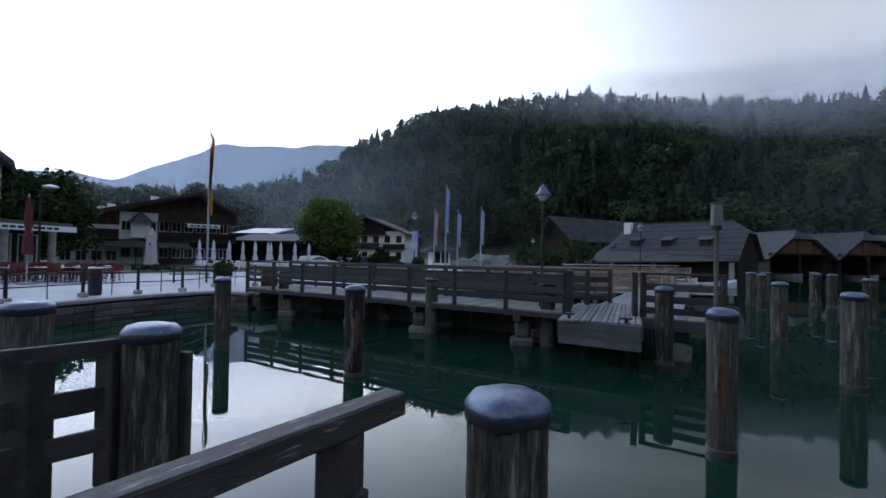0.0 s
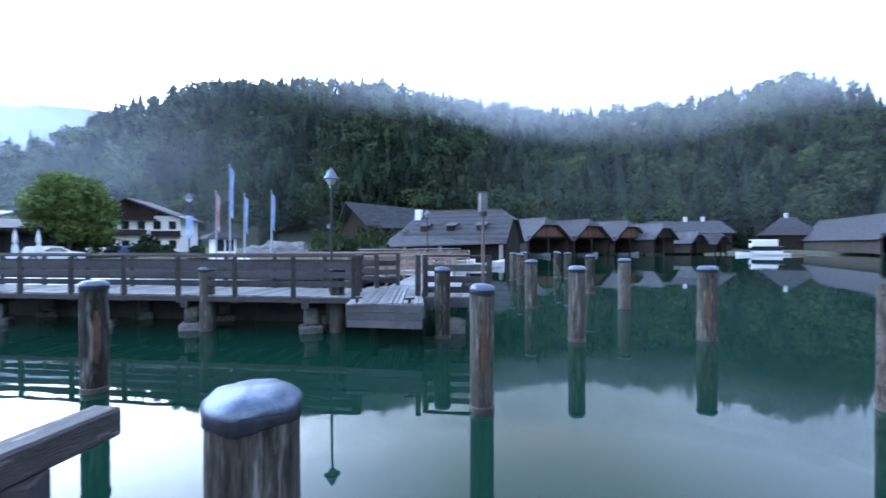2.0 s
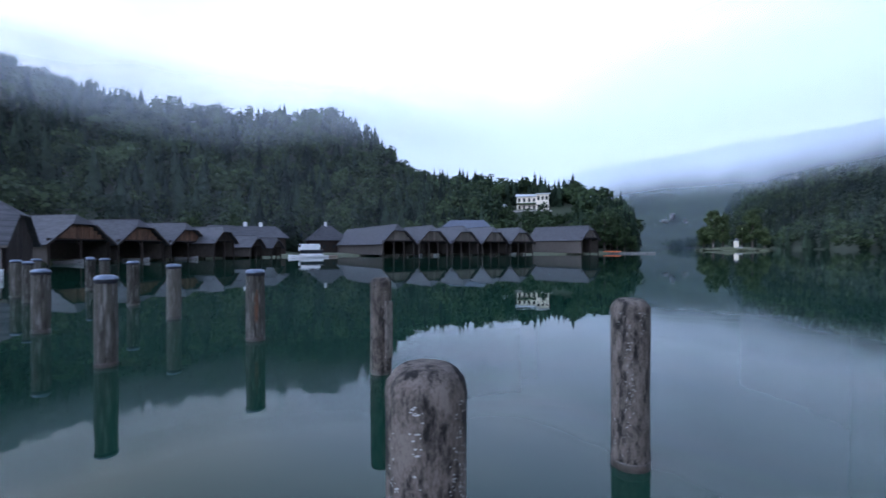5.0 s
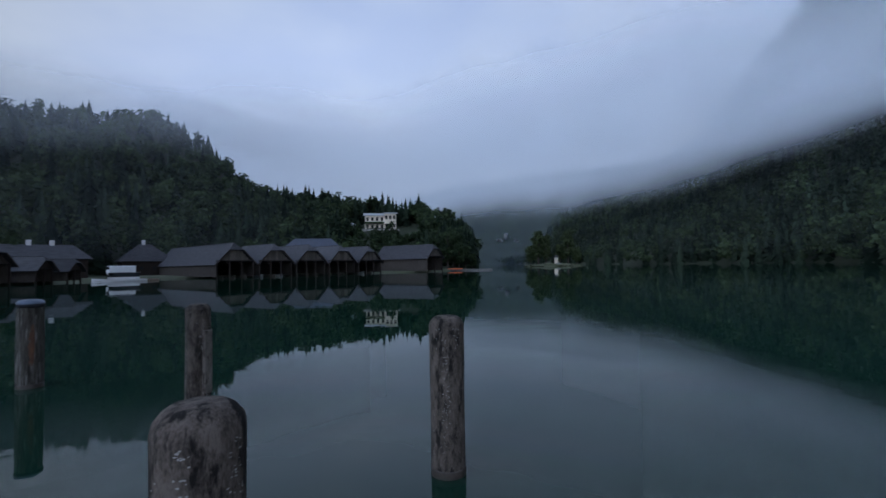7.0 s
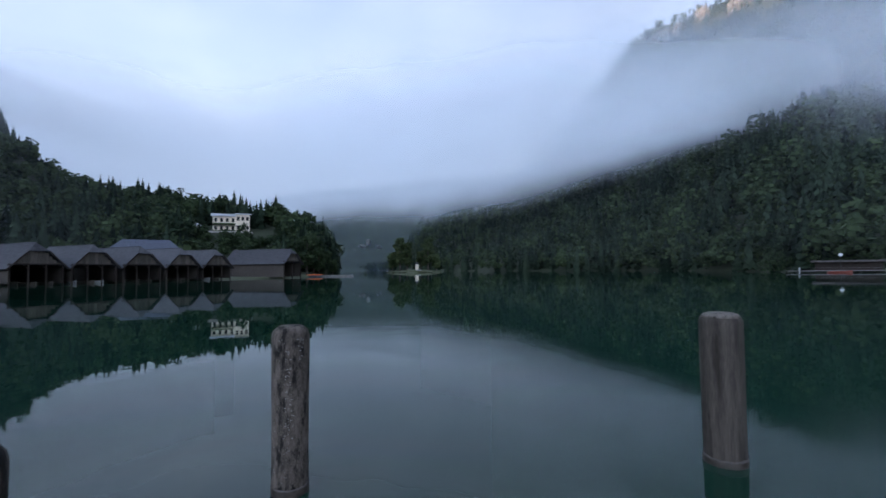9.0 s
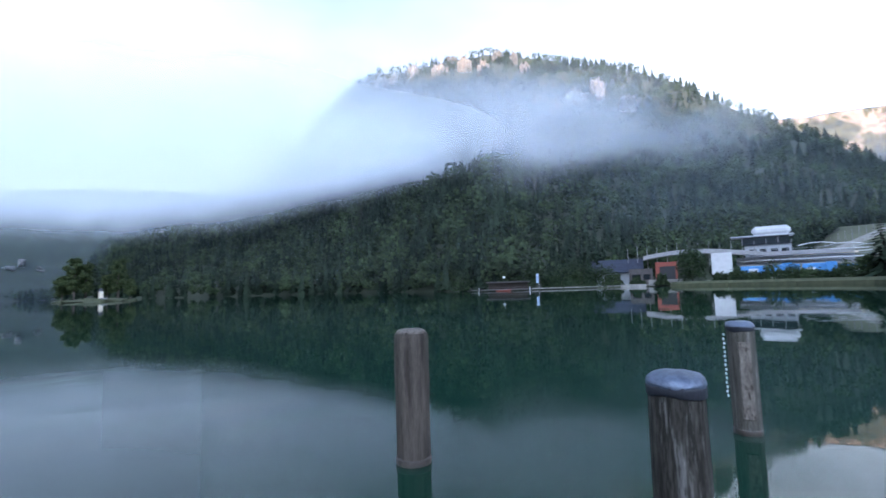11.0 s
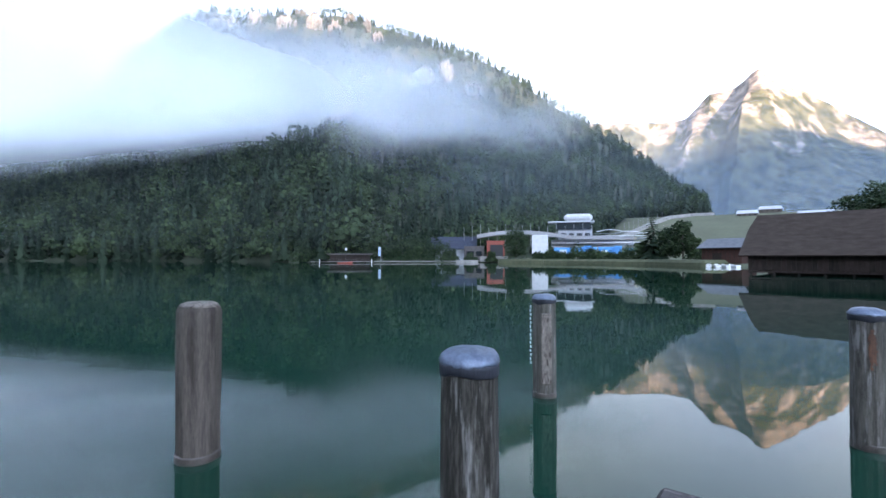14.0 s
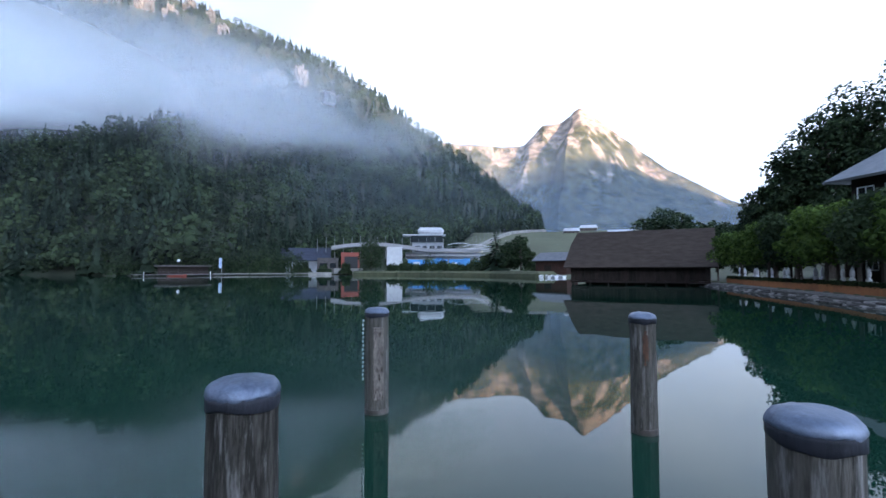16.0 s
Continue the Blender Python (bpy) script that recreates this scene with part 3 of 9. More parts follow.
def mooring_pile(x, y, top, dia, cap=True, seed=0, lean=(0, 0), group="mooring piles", label="", extra=""):
    """A round timber pile: trunk with checks, a wet band at the water, a dented metal cap."""
    r = dia / 2
    ob = thing("mooring_pile", Matrix.Translation((x, y, 0)) @ pose(0, 0, 0, lean[0], lean[1], seed * 47 % 360),
               label or ("grey weathered timber mooring pile with a dented metal cap" if cap else "grey weathered timber mooring pile with a sawn domed top"), "mooring pile", group)
    rnd = random.Random(seed)
    sides = 28
    bm = bmesh.new()
    rings = []
    levels = [-1.4, -0.3, 0.0, 0.10, 0.45, 0.8, 1.15, top - 0.22, top - 0.10] + ([top - 0.06, top - 0.02, top] if not cap else [top - 0.07])
    notch = [1 + 0.035 * (rnd.random() - 0.5) + (-0.07 if rnd.random() < 0.12 else 0) for _ in range(sides)]
    for z in levels:
        k = 1.0
        if not cap and z > top - 0.15:
            k = {top - 0.10: 1.0, top - 0.06: 0.95, top - 0.02: 0.78, top: 0.60}.get(z, 1.0)
        rr = r * k * (1.0 + 0.02 * math.sin(z * 3 + seed))
        rings.append([bm.verts.new((rr * notch[i] * (1 + 0.012 * rnd.uniform(-1, 1)) * math.cos(2 * math.pi * i / sides),
                                    rr * notch[i] * math.sin(2 * math.pi * i / sides), z)) for i in range(sides)])
    for low, high in zip(rings, rings[1:]):
        for i in range(sides):
            bm.faces.new((low[i], low[(i + 1) % sides], high[(i + 1) % sides], high[i]))
    bm.faces.new(rings[-1])
    part("trunk", bm, M_PILE if cap else (M_BAREPILE if extra == "bare" else M_OLDPILE), ob, smooth=not cap)
    part("wet_band", lathe([(r * 1.02, -0.2), (r * 1.035, 0.0), (r * 1.03, 0.07), (r * 1.0, 0.085)], 24), M_WET, ob, "dark wet ring at the waterline", True)
    if cap:
        prof = [(r * 1.035, top - 0.085), (r * 1.05, top - 0.08), (r * 1.045, top - 0.066), (r * 0.99, top - 0.045), (r * 0.86, top - 0.02), (r * 0.62, top - 0.006), (r * 0.3, top + 0.002), (r * 0.06, top)]
        bmc = lathe(prof, 32, wobble=0.03, seed=seed)
        for v in bmc.verts:
            v.co.z += 0.014 * noise.noise(v.co * 11 + Vector((seed, 0, 0))) + 0.006 * noise.noise(v.co * 31)
        lid = part("cap", bmc, M_CAP, ob, "dented grey metal cap", True)
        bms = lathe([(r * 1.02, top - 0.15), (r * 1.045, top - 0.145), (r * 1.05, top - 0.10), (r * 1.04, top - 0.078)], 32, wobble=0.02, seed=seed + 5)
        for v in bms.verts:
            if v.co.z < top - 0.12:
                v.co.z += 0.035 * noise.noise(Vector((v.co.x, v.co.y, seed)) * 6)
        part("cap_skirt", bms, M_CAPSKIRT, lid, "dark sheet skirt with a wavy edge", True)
    if extra == "bare":
        part("sawn_top", lathe([(r * 0.93, top - 0.05), (r * 0.80, top - 0.012), (r * 0.60, top + 0.004), (0.01, top + 0.008)], 24), M_OLDBOARD, ob, "pale sawn top", True)
    elif not cap:
        bmf = bmesh.new()
        flecks = 0
        while flecks < 620:
            a, z = rnd.uniform(0, 2 * math.pi), rnd.uniform(0.12, top - 0.12)
            if noise.noise(Vector((math.cos(a) * 2.2 + seed, math.sin(a) * 2.2, z * 1.3))) < 0.05 + 0.3 * rnd.random():
                continue
            w, h, rr = rnd.uniform(0.003, 0.011), rnd.uniform(0.0015, 0.005), r * 1.012 * (1.0 + 0.02 * math.sin(z * 3 + seed))
            ring = [Vector((math.cos(q), math.sin(q))) * rnd.uniform(0.7, 1.2) for q in (0.3, 1.4, 2.6, 3.7, 5.0)]
            bmf.faces.new([bmf.verts.new((rr * math.cos(a + p.x * w / r), rr * math.sin(a + p.x * w / r), z + p.y * h)) for p in ring])
            flecks += 1
        tagged(part("lichen", bmf, M_LICHEN, ob), "scattered pale flecks", kind="stuff")
    if extra.startswith("rust"):
        bmr = bmesh.new()
        face = math.atan2(-y, -x) + 0.15
        low, high = (0.95, 1.42) if extra == "rust high" else (0.45, 1.25)
        for i in range(12):
            for j in range(16):
                u, w = (i + 0.5) / 12 * 2 - 1, (j + 0.5) / 16 * 2 - 1
                if u * u + w * w * 0.7 > 0.75 + 0.7 * noise.noise(Vector((u * 3 + seed, w * 4, 0.5))):
                    continue
                q = [Vector((r * 1.03 * math.cos(face + p * 0.25), r * 1.03 * math.sin(face + p * 0.25), low + (high - low) * (k + 1) / 2))
                     for p, k in ((u - 0.083, w - 0.062), (u + 0.083, w - 0.062), (u + 0.083, w + 0.062), (u - 0.083, w + 0.062))]
                bmr.faces.new([bmr.verts.new(p) for p in q])
        bmesh.ops.remove_doubles(bmr, verts=bmr.verts, dist=0.002)
        o = part("rust_stain", bmr, M_RUST, ob, "orange rust run")
        o.rotation_euler.z = -radians(seed * 47 % 360)
    if extra == "rope":
        bmk = bmesh.new()
        turn_ = radians(-(seed * 47 % 360))
        for i in range(15):
            m = Matrix.Rotation(turn_, 4, "Z") @ Matrix.Translation((r + 0.035 + 0.008 * (i % 2), 0, 0.52 + i * 0.066)) @ Matrix.Rotation(0.5, 4, "X")
            bmesh.ops.create_icosphere(bmk, subdivisions=1, radius=1.0, matrix=m @ Matrix.Diagonal((0.015, 0.015, 0.027, 1)))
        part("knotted_rope", bmk, M_WHITEPAINT, ob, "white knotted mooring rope", True)
        o = part("rubbing_board", box((0.16, 0.05, 1.12), (0, 0, 0.80), 0.01), M_OLDBOARD, ob, "grey board nailed to the pile")
        o.matrix_basis = pose(0, 0, 0, 0, 0, -(seed * 47 % 360) + 18) @ Matrix.Translation((0, r + 0.01, 0))
    if extra == "plank":
        o = part("rubbing_board", box((0.15, 0.06, 1.0), (0, 0, 0.80), 0.01), M_OLDBOARD, ob, "pale grey board nailed to the pile")
        m = pose(0, 0, 0, 0, 0, -(seed * 47 % 360) + 160)
        o.matrix_basis = m @ Matrix.Translation((0, r + 0.01, 0))
    return ob


# x, y, top, diameter, capped, extra
PILES = [(0.12, 2.46, 1.56, 0.43, 1, ""), (-2.80, 3.62, 1.66, 0.43, 1, ""), (-5.15, 4.72, 1.68, 0.46, 1, ""), (-6.49, 10.78, 1.67, 0.36, 1, ""),
         (-7.68, 16.8, 1.66, 0.36, 1, ""), (-2.46, 8.45, 1.70, 0.37, 1, "rust"), (-1.6, 13.4, 1.67, 0.38, 1, ""), (1.58, 12.1, 1.67, 0.38, 1, ""),
         (2.78, 5.72, 1.71, 0.325, 1, "rust"), (3.87, 10.45, 1.70, 0.38, 1, ""), (8.5, 14.25, 1.70, 0.41, 1, ""), (6.67, 9.05, 1.74, 0.38, 1, ""),
         (13.5, 17.6, 1.75, 0.42, 1, ""), (12.8, 22.8, 1.72, 0.38, 1, ""), (13.9, 25.7, 1.73, 0.46, 1, ""), (17.8, 26.7, 1.72, 0.42, 1, ""),
         (17.6, 25.3, 1.72, 0.45, 1, ""), (11.44, 13.0, 1.75, 0.41, 1, ""), (9.59, 8.12, 1.73, 0.43, 1, "rust"), (7.97, 3.86, 1.72, 0.38, 0, "plank"),
         (2.40, 0.77, 1.75, 0.345, 0, ""), (5.68, -0.19, 1.72, 0.375, 0, ""), (4.88, -5.1, 1.75, 0.46, 0, "bare"), (1.25, -3.80, 1.73, 0.335, 1, ""),
         (1.58, -8.85, 1.66, 0.37, 1, "rope"), (-2.33, -8.15, 1.66, 0.35, 1, "rust high"), (-1.46, -3.74, 1.63, 0.36, 1, ""), (20.5, 31.0, 1.7, 0.45, 1, ""),
         (16.5, 29.0, 1.7, 0.45, 1, "")]
for k, (x, y, top, dia, cap, extra) in enumerate(PILES):
    label = ""
    if extra.startswith("rust"):
        label = "dark timber mooring pile with metal cap and rusty streaks"
    if extra == "plank":
        label = "timber mooring pile with a pale board nailed alongside"
    if extra == "bare":
        label = "smooth grey-brown timber mooring pile with a pale sawn top"
    if extra == "rope":
        label = "grey timber mooring pile with a knotted white rope"
    mooring_pile(x, y, top, dia, cap, k + 1, label=label, extra=extra)

DOCK_Z = 0.52


def planks(parent, a, b, width, z, mat, step=0.16, thick=0.045, across=True, seed=0, gap=0.012):
    """Boards laid over the strip from a to b, width metres wide, each an object of its own."""
    a, b = Vector((*a, z)), Vector((*b, z))
    d = b - a
    n = max(1, int(d.length / step)) if across else max(1, int(width / step))
    ang = math.atan2(d.y, d.x)
    size = (d.length / n - gap, width, thick) if across else (d.length, width / n - gap, thick)
    bm = box(size, (0, 0, 0), 0.006)
    me = bpy.data.meshes.new("plank")
    bm.to_mesh(me)
    bm.free()
    me.materials.append(mat)
    rnd = random.Random(seed)
    side = Vector((-math.sin(ang), math.cos(ang), 0))
    for k in range(n):
        p = a + d * ((k + 0.5) / n) if across else (a + b) / 2 + side * ((k + 0.5) / n - 0.5) * width
        ob = new("plank", me)
        ob.parent = parent
        ob.matrix_basis = Matrix.Translation(p + Vector((rnd.uniform(-0.004, 0.004), rnd.uniform(-0.008, 0.008), -thick / 2 + rnd.uniform(-0.004, 0.003)))) @ pose(0, 0, 0, 0, 0, math.degrees(ang) + rnd.uniform(-0.15, 0.15))


def landing_stage():
    ob = thing("landing_stage", Matrix(), "grey timber landing stage on the lake edge", "dock", kind="structure")
    planks(ob, (-5.6, 0.2), (1.45, -0.2), 5.2, DOCK_Z, M_DECK, seed=3)
    part("edge_beam", beam((-5.6, -2.7, 0.38), (1.3, -2.9, 0.38), 0.12, 0.2, 0.012), M_RAIL, ob)
    part("edge_beam", beam((1.4, -2.9, 0.38), (1.5, 2.2, 0.38), 0.12, 0.2, 0.012), M_RAIL, ob)
    for x, y in ((-3, 2.6), (-1, 2.4), (1.2, 1.8), (1.1, -2.6), (-2.5, -2.4)):
        part("support_post", lathe([(0.12, -2.2), (0.12, 0.36)], 12, m=Matrix.Translation((x, y, 0))), M_PILE, ob)
    return ob


landing_stage()


def near_railing():
    """The railing beside the camera: worn handrail on squared posts."""
    ob = thing("wooden_railing", Matrix(), "dark weathered timber railing with a worn handrail on the landing stage", "railing")
    end, start = Vector((-0.50, 2.58, 1.435)), Vector((-1.62, 0.55, 1.435))
    r = part("handrail", box(((end - start).length, 0.15, 0.13), (0, 0, 0), 0.012), M_HANDRAIL, ob, "handrail with pale flaking paint")
    r.matrix_basis = Matrix.Translation((start + end) / 2) @ pose(0, 0, 0, 0, 0, plan_angle(start, end))
    way = (end - start).normalized()
    across = Vector((-way.y, way.x, 0))
    for d in (0.42, 2.0):
        p = end - way * d
        part("post", beam((p.x, p.y, 0.3), (p.x, p.y, 1.37), 0.16, 0.2, 0.01), M_RAIL, ob)
    for z in (1.05, 0.78):
        part("rail", beam(start - across * 0.10 + Vector((0, 0, z - 1.435)), end - way * 0.34 - across * 0.10 + Vector((0, 0, z - 1.435)), 0.05, 0.13, 0.008), M_RAIL, ob)
    return ob


near_railing()


def side_railing():
    ob = thing("wooden_railing", Matrix(), "dark timber railing with three boards fixed to a mooring pile", "railing")
    a, b = Vector((-3.85, 2.32, 0)), Vector((-2.885, 3.69, 0))
    for z, h, w in ((1.475, 0.13, 0.07), (1.075, 0.19, 0.05), (0.745, 0.18, 0.05)):
        part("rail", beam(a + Vector((0, 0, z)), b + Vector((0, 0, z)), w, h, 0.008), M_RAIL, ob)
    for x, y, w, low in ((-3.06, 3.50, 0.15, 0.36), (-3.36, 3.10, 0.22, 0.2)):
        part("post", beam((x, y, low), (x, y, 1.45), w, w, 0.01), M_RAIL, ob)
    part("batten", beam((-2.57, 3.74, 0.3), (-2.57, 3.74, 1.40), 0.07, 0.09, 0.008), M_RAIL, ob)
    return ob


side_railing()


def end_railing():
    ob = thing("wooden_railing", Matrix(), "dark timber handrail end over the water beside the landing stage", "railing")
    a, b = Vector((0.34, -2.655, 1.51)), Vector((-1.25, -2.2, 1.51))
    r = part("handrail", box(((b - a).length, 0.19, 0.14), (0, 0, 0), 0.014), M_HANDRAIL, ob, "handrail with pale flaking paint")
    r.matrix_basis = Matrix.Translation((a + b) / 2) @ pose(0, 0, 0, 0, 0, plan_angle(a, b))
    for k in (0.15, 0.9):
        p = a.lerp(b, k)
        part("post", beam((p.x, p.y, 0.3), (p.x, p.y, 1.44), 0.13, 0.13, 0.01), M_RAIL, ob)
    return ob


end_railing()

# ---- the long pier ----
PIER_Z = 0.95
PA, PB = Vector((-9.34, 17.16, 0)), Vector((1.95, 11.45, 0))
pier_way = (PB - PA).normalized()
pier_side = Vector((-pier_way.y, pier_way.x, 0))     # away from the camera
PIER_W = 2.1


def rail_panel(ob, a, b, z, boards, post_every, height=1.0, first=0.0):
    """Posts with boards between them and a flat top rail."""
    a, b = Vector((a[0], a[1], 0)), Vector((b[0], b[1], 0))
    d = b - a
    n = max(1, round(d.length / post_every))
    w = d.normalized()
    for k in range(n + 1):
        p = a + d * k / n
        part("post", beam((p.x, p.y, z - 0.22), (p.x, p.y, z + height - 0.03), 0.10, 0.12, 0.008), M_RAIL, ob)
    for zb, hb in boards:
        part("rail", beam(a + Vector((0, 0, z + zb)), b + Vector((0, 0, z + zb)), 0.04, hb, 0.006), M_PIERBOARD, ob)
    part("top_rail", beam(a - w * 0.06 + Vector((0, 0, z + height)), b + w * 0.06 + Vector((0, 0, z + height)), 0.14, 0.05, 0.008), M_RAIL, ob)


def long_pier():
    ob = thing("pier", Matrix(), "long grey timber pier with plank deck on stone footings", "pier", kind="structure")
    mid_a, mid_b = PA + pier_side * PIER_W / 2, PB + pier_side * PIER_W / 2
    planks(ob, mid_a.xy, mid_b.xy, PIER_W, PIER_Z, M_DECK, step=0.17, seed=5)
    part("fascia", beam(PA + Vector((0, 0, PIER_Z - 0.115)), PB + Vector((0, 0, PIER_Z - 0.115)), 0.08, 0.12, 0.008), M_RAIL, ob)
    part("fascia", beam(PA + pier_side * PIER_W + Vector((0, 0, PIER_Z - 0.16)), PB + pier_side * PIER_W + Vector((0, 0, PIER_Z - 0.16)), 0.08, 0.20, 0.008), M_FASCIA, ob)
    # dark boards added in place of the deep shade under the pier
    for k in range(7):
        p, q = (PA.lerp(PB, (k + f) / 7) + pier_side * (PIER_W - 0.3) for f in (0.0, 0.985))
        part("skirt_board", beam(p + Vector((0, 0, 0.28)), q + Vector((0, 0, 0.28)), 0.05, 1.1, 0.008), M_RAIL, ob)
    for k in (0.17, 0.43, 0.64, 0.90):
        p = PA.lerp(PB, k) + pier_side * 0.25
        part("cross_beam", beam(p - pier_side * 0.35 + Vector((0, 0, 0.70)), p + pier_side * 2.2 + Vector((0, 0, 0.70)), 0.2, 0.16, 0.01), M_RAIL, ob)
        for s in (0.0, 1.5):
            q = p + pier_side * s
            bm = box((0.58, 0.5, 0.5), (q.x, q.y, -0.06), 0.05)
            part("footing", bm, M_FOOTING, ob, "grey stone footing block")
            part("footing", box((0.34, 0.34, 0.42), (q.x, q.y, 0.40), 0.04), M_FOOTING, ob, "grey stone footing block")
    return ob


long_pier()


def pier_railing(offset, label):
    ob = thing("pier_railing", Matrix(), label, "railing")
    a, b = PA + pier_side * offset, PB + pier_side * offset - pier_way * 0.05
    rail_panel(ob, a, b, PIER_Z, ((0.30, 0.14), (0.525, 0.15), (0.76, 0.16)), 1.62)
    return ob


pier_railing(0.02, "grey board railing with dark posts along the pier")
pier_railing(PIER_W - 0.02, "grey board railing along the far side of the pier")

# platform at the end of the pier
QA, QB = Vector((1.58, 10.2, 0)), Vector((3.05, 9.40, 0))


def platform():
    ob = thing("platform", Matrix(), "low timber landing platform with pale worn planks", "platform", kind="structure")
    s = Vector((0.29, 0.957, 0))
    depth = 4.0
    mid = (QA + QB) / 2
    # boards run away from the edge
    planks(ob, mid.xy, (mid + s * depth).xy, (QB - QA).length, PIER_Z + 0.02, M_DECK, step=0.105, across=False, seed=6, gap=0.016)
    for z in (0.86, 0.69, 0.52):
        part("fascia", beam(QA + Vector((0, 0, z)), QB + Vector((0, 0, z)), 0.07, 0.165, 0.008), M_FASCIA, ob)
    part("fascia", beam(QB + Vector((0, 0, 0.8)), QB + s * depth + Vector((0, 0, 0.8)), 0.07, 0.28, 0.008), M_FASCIA, ob)
    part("fascia", beam(QA + Vector((0, 0, 0.8)), QA + s * 1.4 + Vector((0, 0, 0.8)), 0.07, 0.28, 0.008), M_FASCIA, ob)
    # no such boarding is known: a dark screen for the black void below
    part("skirt", beam(QA + s * 3.6 + Vector((0, 0, 0.2)), QB + s * 3.6 + Vector((0, 0, 0.2)), 0.06, 1.0, 0.008), M_RAIL, ob, "added dark board standing for the shade under the platform")
    for q in (QA.lerp(QB, 0.2), QA.lerp(QB, 0.85)):
        for d in (2.4, 3.4):
            p = q + s * d
            part("support_post", lathe([(0.13, -2), (0.13, 0.75)], 12, m=Matrix.Translation((p.x, p.y, 0))), M_PILE, ob)
    for q in (QA.lerp(QB, 0.12), QA.lerp(QB, 0.83)):
        p = q + s * 0.16
        part("mooring_cleat", tube((p.x - 0.12, p.y, 1.06), (p.x + 0.12, p.y, 1.06), 0.02, 8, box((0.06, 0.06, 0.1), (p.x, p.y, 1.0))), M_BLACKIRON, ob, "black iron mooring cleat")
    return ob


platform()


def outer_pier():
    """The pier that goes on beyond the platform, with its own railings."""
    ob = thing("pier", Matrix(), "grey timber side pier behind the landing platform", "pier", kind="structure")
    planks(ob, (3.3, 12.0), (5.2, 11.05), 1.5, PIER_Z, M_DECK, step=0.17, seed=8)
    part("fascia", beam((3.2, 11.2, 0.8), (5.0, 10.3, 0.8), 0.08, 0.24, 0.008), M_FASCIA, ob)
    part("footing", box((0.5, 0.5, 0.5), (4.35, 11.0, 0.1), 0.05), M_FOOTING, ob, "grey stone footing block")
    planks(ob, (4.2, 13.2), (13.0, 33.0), 2.2, PIER_Z, M_DECK, step=0.2, seed=9)
    for k in (0.1, 0.35, 0.6, 0.85):
        p = Vector((4.2, 13.2, 0)).lerp(Vector((13.0, 33.0, 0)), k)
        part("support_post", lathe([(0.16, -2), (0.16, 0.9)], 12, m=Matrix.Translation(p)), M_PILE, ob)
    return ob


outer_pier()


def short_railing(a, b, label):
    ob = thing("pier_railing", Matrix(), label, "railing")
    rail_panel(ob, a, b, PIER_Z, ((0.16, 0.15), (0.42, 0.16), (0.70, 0.16)), 1.1)
    return ob


short_railing((3.62, 11.05), (5.05, 10.35), "grey board railing at the end of the side pier")
short_railing((2.2, 12.4), (2.0, 11.45), "short grey board railing at the pier corner")
short_railing((2.55, 14.2), (3.7, 14.25), "grey board railing panel on the pier")
short_railing((3.4, 10.95), (3.75, 12.1), "dark board railing panel beside the landing platform")

# ---- quay and plaza ----
PLAZA_Z = 0.68
QUAY = [(-13.2, 10.4), (-13.15, 12.5), (-12.9, 14.4), (-12.45, 15.9), (-11.85, 17.4), (-11.2, 18.4), (-9.4, 17.9), (-7.6, 20.5), (-3.0, 26.5), (4.0, 35.0), (12.0, 44.0), (15.0, 50.0)]
BACK = [(10, 100), (-30, 120), (-75, 110), (-95, 70), (-80, 10), (-60, -5), (-17, 2), (-14.5, 7)]


def terrace():
    ob = thing("plaza", Matrix(), "pale paved lakeside square behind a stone quay wall", "square", kind="structure")
    part("paving", slab(QUAY + BACK, 0.1, PLAZA_Z), M_PLAZA, ob)
    # coping and wall stones along the quay
    rnd = random.Random(12)
    pts = [Vector((-14.5, 7.0, 0))] + [Vector((x, y, 0)) for x, y in QUAY[:8]]
    for a, b in zip(pts, pts[1:]):
        d = b - a
        k = max(1, round(d.length / 1.1))
        for i in range(k):
            p, q = a + d * i / k, a + d * (i + 1) / k - d.normalized() * 0.012
            o = Vector((d.y, -d.x, 0)).normalized() * 0.12
            part("coping_stone", beam(p + o + Vector((0, 0, PLAZA_Z - 0.05)), q + o + Vector((0, 0, PLAZA_Z - 0.05)), 0.42, 0.12, 0.015), M_CONCRETE, ob)
        for row in range(3):
            k = max(1, round(d.length / rnd.uniform(0.6, 0.8)))
            for i in range(k):
                p, q = a + d * i / k, a + d * (i + 1) / k - d.normalized() * 0.02
                o = Vector((d.y, -d.x, 0)).normalized() * (0.22 + rnd.uniform(-0.02, 0.02))
                z = -0.02 + row * 0.21
                part("wall_stone", beam(p + o + Vector((0, 0, z)), q + o + Vector((0, 0, z)), 0.3, 0.195, 0.02), M_STONE, ob)
    return ob


terrace()



